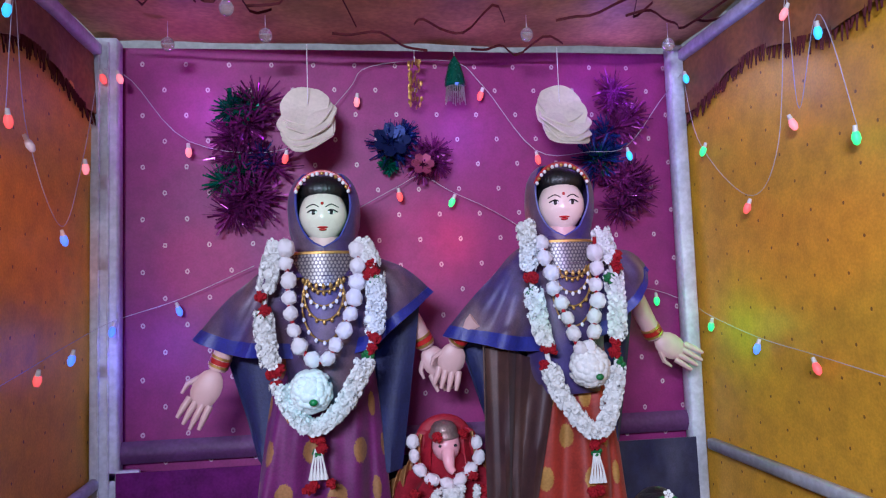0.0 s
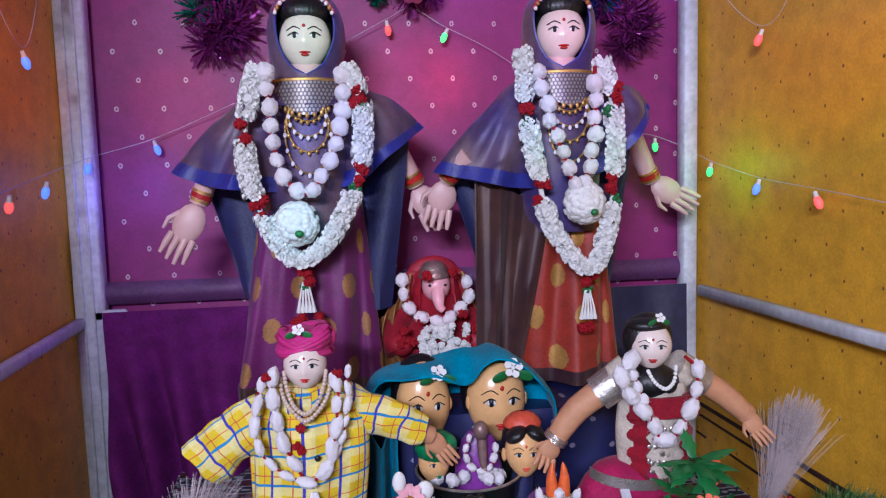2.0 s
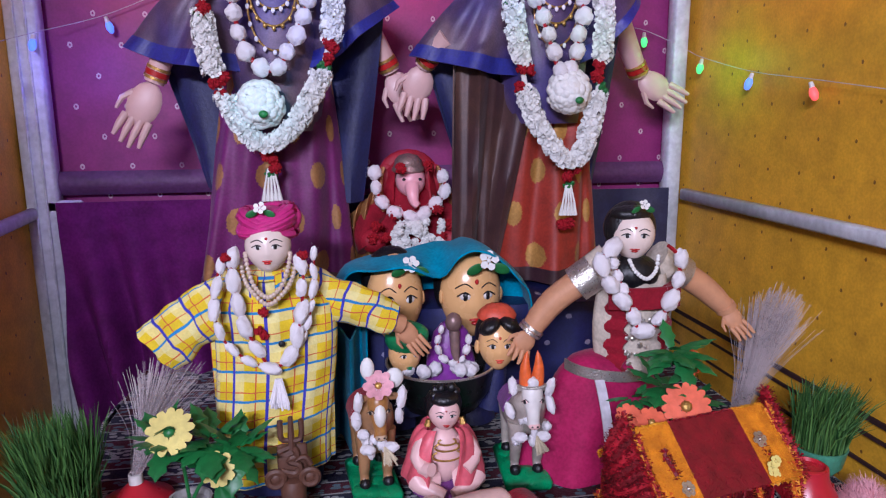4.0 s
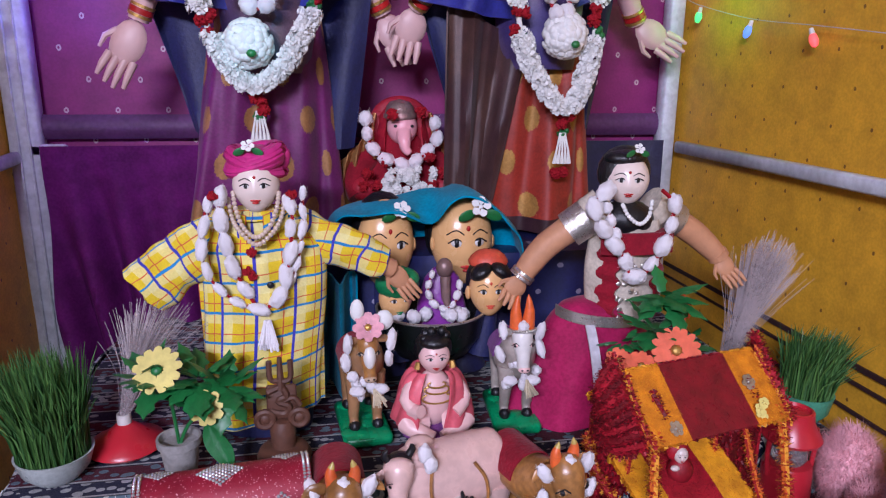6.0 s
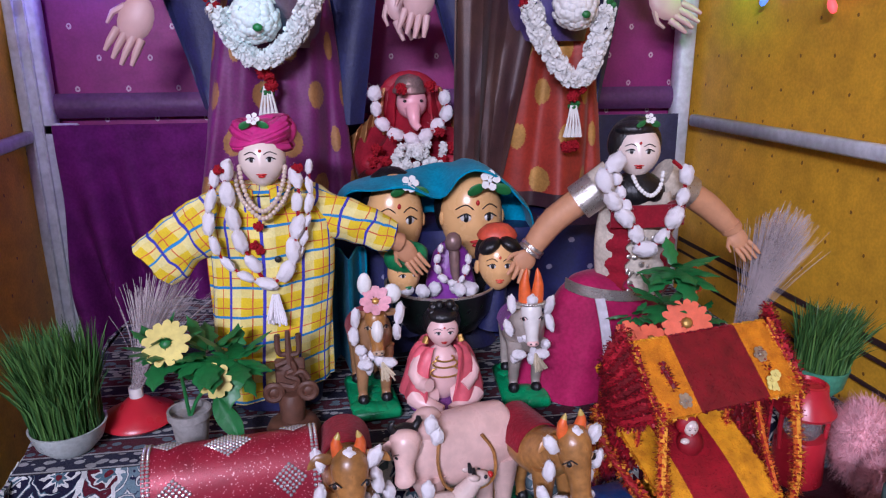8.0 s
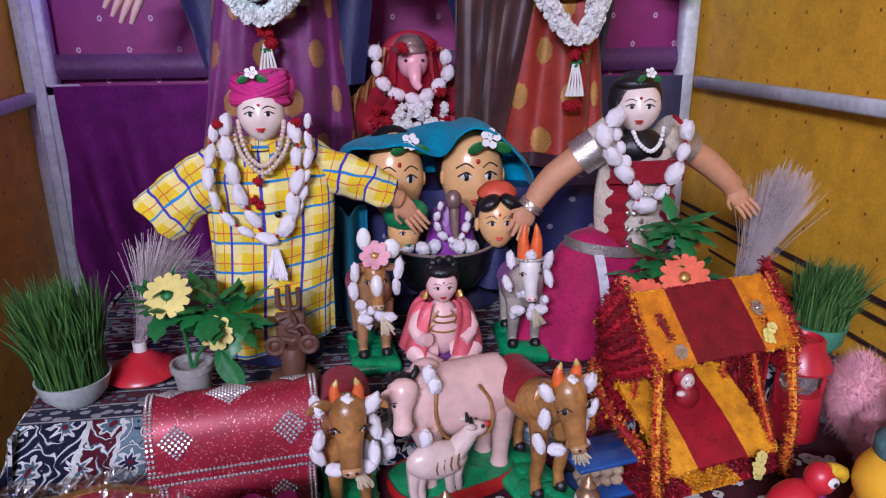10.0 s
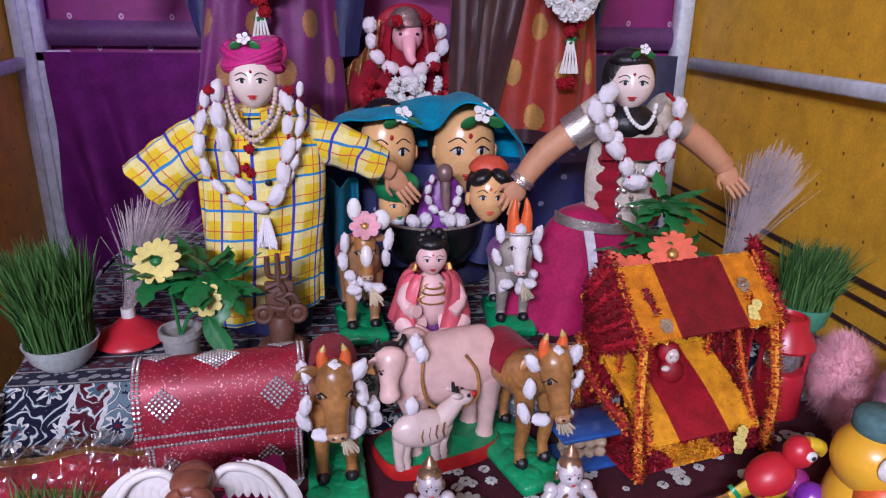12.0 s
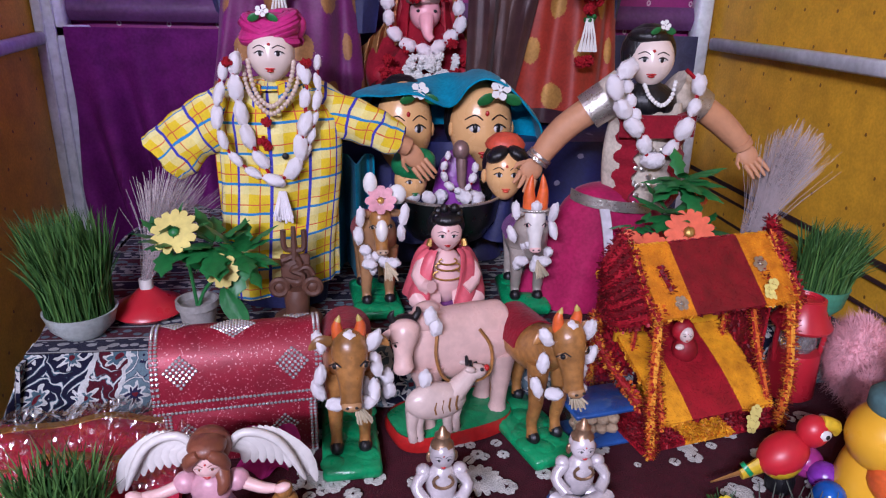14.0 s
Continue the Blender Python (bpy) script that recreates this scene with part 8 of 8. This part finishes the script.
FRIED = plain("pale_fried_disc", (0.74, 0.66, 0.54), 0.7, 0.4, 90, vary=0.15)
for x, z, tilt in ((-0.13, 2.065, -12), (0.612, 2.072, 6)):
    g = thing("hanging_discs", "hanging stack of pale wavy fried discs", "ornament", "hanging disc stacks", at=(x, 1.95, z))
    for k in range(7):
        b = Build()
        ph = random.uniform(0, 6)
        R = rot(62 - k * 2 + random.uniform(-6, 6), tilt + random.uniform(-8, 8), 0)
        rad = 0.078 - 0.0025 * abs(k - 3)
        o = Vector((x + random.uniform(-0.008, 0.008), 1.96 - 0.007 * k, z + 0.048 - 0.016 * k))
        b.grid(lambda u, v: o + R @ Vector((rad * (0.02 + v) * math.cos(2 * math.pi * u) * (1 + 0.03 * math.sin(7 * 2 * math.pi * u + ph)), rad * (0.02 + v) * math.sin(2 * math.pi * u), 0.006 * v * v * math.sin(3 * 2 * math.pi * u + ph) + 0.008 * v)), 40, 6, 0, closed=True, thick=0.004)
        part("fried_disc", b, FRIED, g)
    part("string", Build().tube([(x, 1.955, z + 0.06), (x, 1.955, ZC - 0.03)], 0.0012, 0, 5), WHITE_COTTON, g)
g = thing("hanging_ornament", "dark green bell ornament with silver fringe", "ornament", at=(0.305, 2.02, 2.2))
part("bell", Build().lathe([(0.002, 0.11), (0.018, 0.085), (0.030, 0.04), (0.032, 0.02), (0.022, 0.01)], (0.305, 2.0, 2.175), 0, 18), TIN_GREEN, g)
b = Build()
for k in range(26):
    a = k * 0.24
    b.tube([(0.305 + 0.026 * math.cos(a), 2.0 + 0.026 * math.sin(a), 2.19), (0.305 + 0.03 * math.cos(a), 2.0 + 0.03 * math.sin(a), 2.145 + random.uniform(-0.012, 0.012))], 0.0016, 0, 4)
part("fringe", b, SILVER, g)
part("string", Build().tube([(0.305, 2.0, 2.28), (0.305, 2.0, ZC - 0.02)], 0.0012, 0, 5), WHITE_COTTON, g)
g = thing("hanging_ornament", "gold and red foil drop ornament", "ornament", at=(0.185, 2.02, 2.19))
b = Build()
for k in range(60):
    a = random.uniform(0, 6.3)
    z0 = random.uniform(2.13, 2.27)
    b.ball((0.185 + 0.018 * math.cos(a), 2.01 + 0.014 * math.sin(a), z0), (0.005, 0.002, 0.009), 0, 6, 4, rot(random.uniform(-30, 30), 0, math.degrees(a)))
part("foil_flake", b, GOLD, g)
part("string", Build().tube([(0.185, 2.01, 2.27), (0.185, 2.01, ZC - 0.02)], 0.0012, 0, 5), WHITE_COTTON, g)
# clear beads under the canopy
for x, y in ((-0.23, 1.83), (0.48, 1.80), (-0.30, 1.66), (0.92, 1.86), (-0.5, 1.9)):
    g = thing("hanging_bead", "clear plastic bead hanging under the canopy", "ornament", "clear beads", at=(x, y, ZC - 0.05))
    part("bead", Build().ball((x, y, ZC - 0.055), (0.018, 0.018, 0.02), 0, 12, 8), gm, g)
    part("string", Build().tube([(x, y, ZC - 0.04), (x, y, ZC + 0.01)], 0.001, 0, 4), WHITE_COTTON, g)

# ---- fairy lights ----
WIRE = plain("clear_wire", (0.6, 0.55, 0.62), 0.4, 0.0)
HUES = {"r": ((1.0, 0.10, 0.10), "red"), "p": ((1.0, 0.25, 0.28), "pink"), "b": ((0.12, 0.25, 1.0), "blue"), "c": ((0.1, 0.55, 1.0), "cyan"), "g": ((0.12, 1.0, 0.25), "green"), "w": ((0.8, 0.75, 0.8), "white")}
LIT = {k: glowing("lit_bulb_" + n, c, 0.95 if k != "w" else 0.0) for k, (c, n) in HUES.items()}


def bulb_mesh(k):
    return Build().lathe([(0.001, -0.020), (0.006, -0.017), (0.0095, -0.006), (0.008, 0.004), (0.005, 0.010)], (0, 0, 0), 0, 12).mesh("bulb", LIT[k])


BULBS = {k: bulb_mesh(k) for k in HUES}
CAPS = Build().tube([(0, 0, 0.008), (0, 0, 0.022)], [0.006, 0.0045], 0, 8).mesh("bulb_cap", WHITE_PAINT)


def light_string(label, bulbs, wire):
    g = thing("fairy_light_string", label, "string lights", "fairy light strings", at=wire[0])
    part("wire", Build().tube(spline(wire, 60), 0.0010, 0, 5), WIRE, g)
    for x, y, z, k in bulbs:
        m = pose(x, y, z, random.uniform(-25, 25), random.uniform(-25, 25), 0)
        q = part("bulb", BULBS[k], None, g, HUES[k][1] + " glowing bulb", m=m)
        c = new("bulb_cap", CAPS)
        c.parent = q


light_string("clear wire with glowing coloured bulbs on the ochre wall", [(1.03, 1.48, 2.21, "p"), (1.03, 1.37, 2.12, "c"), (1.02, 1.96, 2.21, "c"), (1.03, 1.48, 1.94, "p"), (1.03, 1.28, 1.86, "g"), (1.03, 1.90, 1.97, "g"), (1.03, 1.69, 1.77, "r")],
             [(1.03, 2.0, 2.25), (1.035, 1.93, 2.0), (1.035, 1.69, 1.80), (1.035, 1.55, 1.90), (1.035, 1.48, 2.25), (1.035, 1.46, 1.97), (1.035, 1.37, 2.16), (1.035, 1.28, 1.88)])
light_string("low clear wire with glowing bulbs on the ochre wall", [(1.03, 1.92, 1.45, "g"), (1.03, 1.69, 1.40, "b"), (1.03, 1.46, 1.37, "r")],
             [(1.035, 2.0, 1.50), (1.035, 1.92, 1.475), (1.035, 1.69, 1.425), (1.035, 1.46, 1.395), (1.035, 1.2, 1.36)])
light_string("clear wire with glowing bulbs looped on the side wall", [(-0.70, 1.46, 2.18, "c"), (-0.70, 1.47, 1.95, "r"), (-0.70, 1.56, 1.92, "w"), (-0.70, 1.87, 1.93, "p"), (-0.70, 1.74, 1.73, "b")],
             [(-0.705, 1.47, 1.97), (-0.705, 1.50, 2.22), (-0.705, 1.56, 1.95), (-0.705, 1.74, 1.76), (-0.705, 1.87, 1.96), (-0.705, 1.97, 2.22)])
light_string("low clear wire with glowing bulbs crossing the wall corner", [(-0.70, 1.61, 1.41, "r"), (-0.70, 1.79, 1.44, "b"), (-0.67, 1.98, 1.50, "b"), (-0.51, 2.04, 1.55, "b")],
             [(-0.705, 1.45, 1.41), (-0.705, 1.61, 1.44), (-0.705, 1.79, 1.475), (-0.67, 1.99, 1.525), (-0.51, 2.05, 1.58), (-0.30, 2.05, 1.67)])
light_string("clear wire with glowing bulbs swagged over the magenta wall", [(-0.70, 1.99, 2.21, "r"), (-0.655, 1.99, 2.21, "p"), (-0.48, 2.04, 2.01, "p"), (-0.20, 2.0, 1.98, "r"), (0.01, 2.04, 2.16, "p"), (0.39, 2.04, 2.18, "r"), (0.55, 2.0, 1.97, "r"), (0.84, 2.0, 1.98, "c")],
             [(-0.70, 2.0, 2.24), (-0.64, 2.045, 2.22), (-0.48, 2.05, 2.04), (-0.20, 2.02, 2.01), (-0.02, 2.05, 2.19), (0.05, 2.055, 2.27), (0.30, 2.055, 2.29), (0.40, 2.05, 2.21), (0.55, 2.02, 2.0), (0.70, 1.96, 1.98), (0.84, 2.01, 2.01), (0.97, 2.04, 2.16), (1.03, 2.0, 2.24)])
light_string("clear wire with two glowing bulbs between the statues", [(0.13, 2.04, 1.87, "r"), (0.29, 2.04, 1.85, "g"), (0.92, 2.04, 1.53, "g")],
             [(0.0, 2.05, 1.83), (0.13, 2.05, 1.90), (0.20, 2.055, 1.93), (0.29, 2.05, 1.88), (0.45, 2.055, 1.80), (0.75, 2.055, 1.60), (0.92, 2.05, 1.56), (1.02, 2.04, 1.52)])
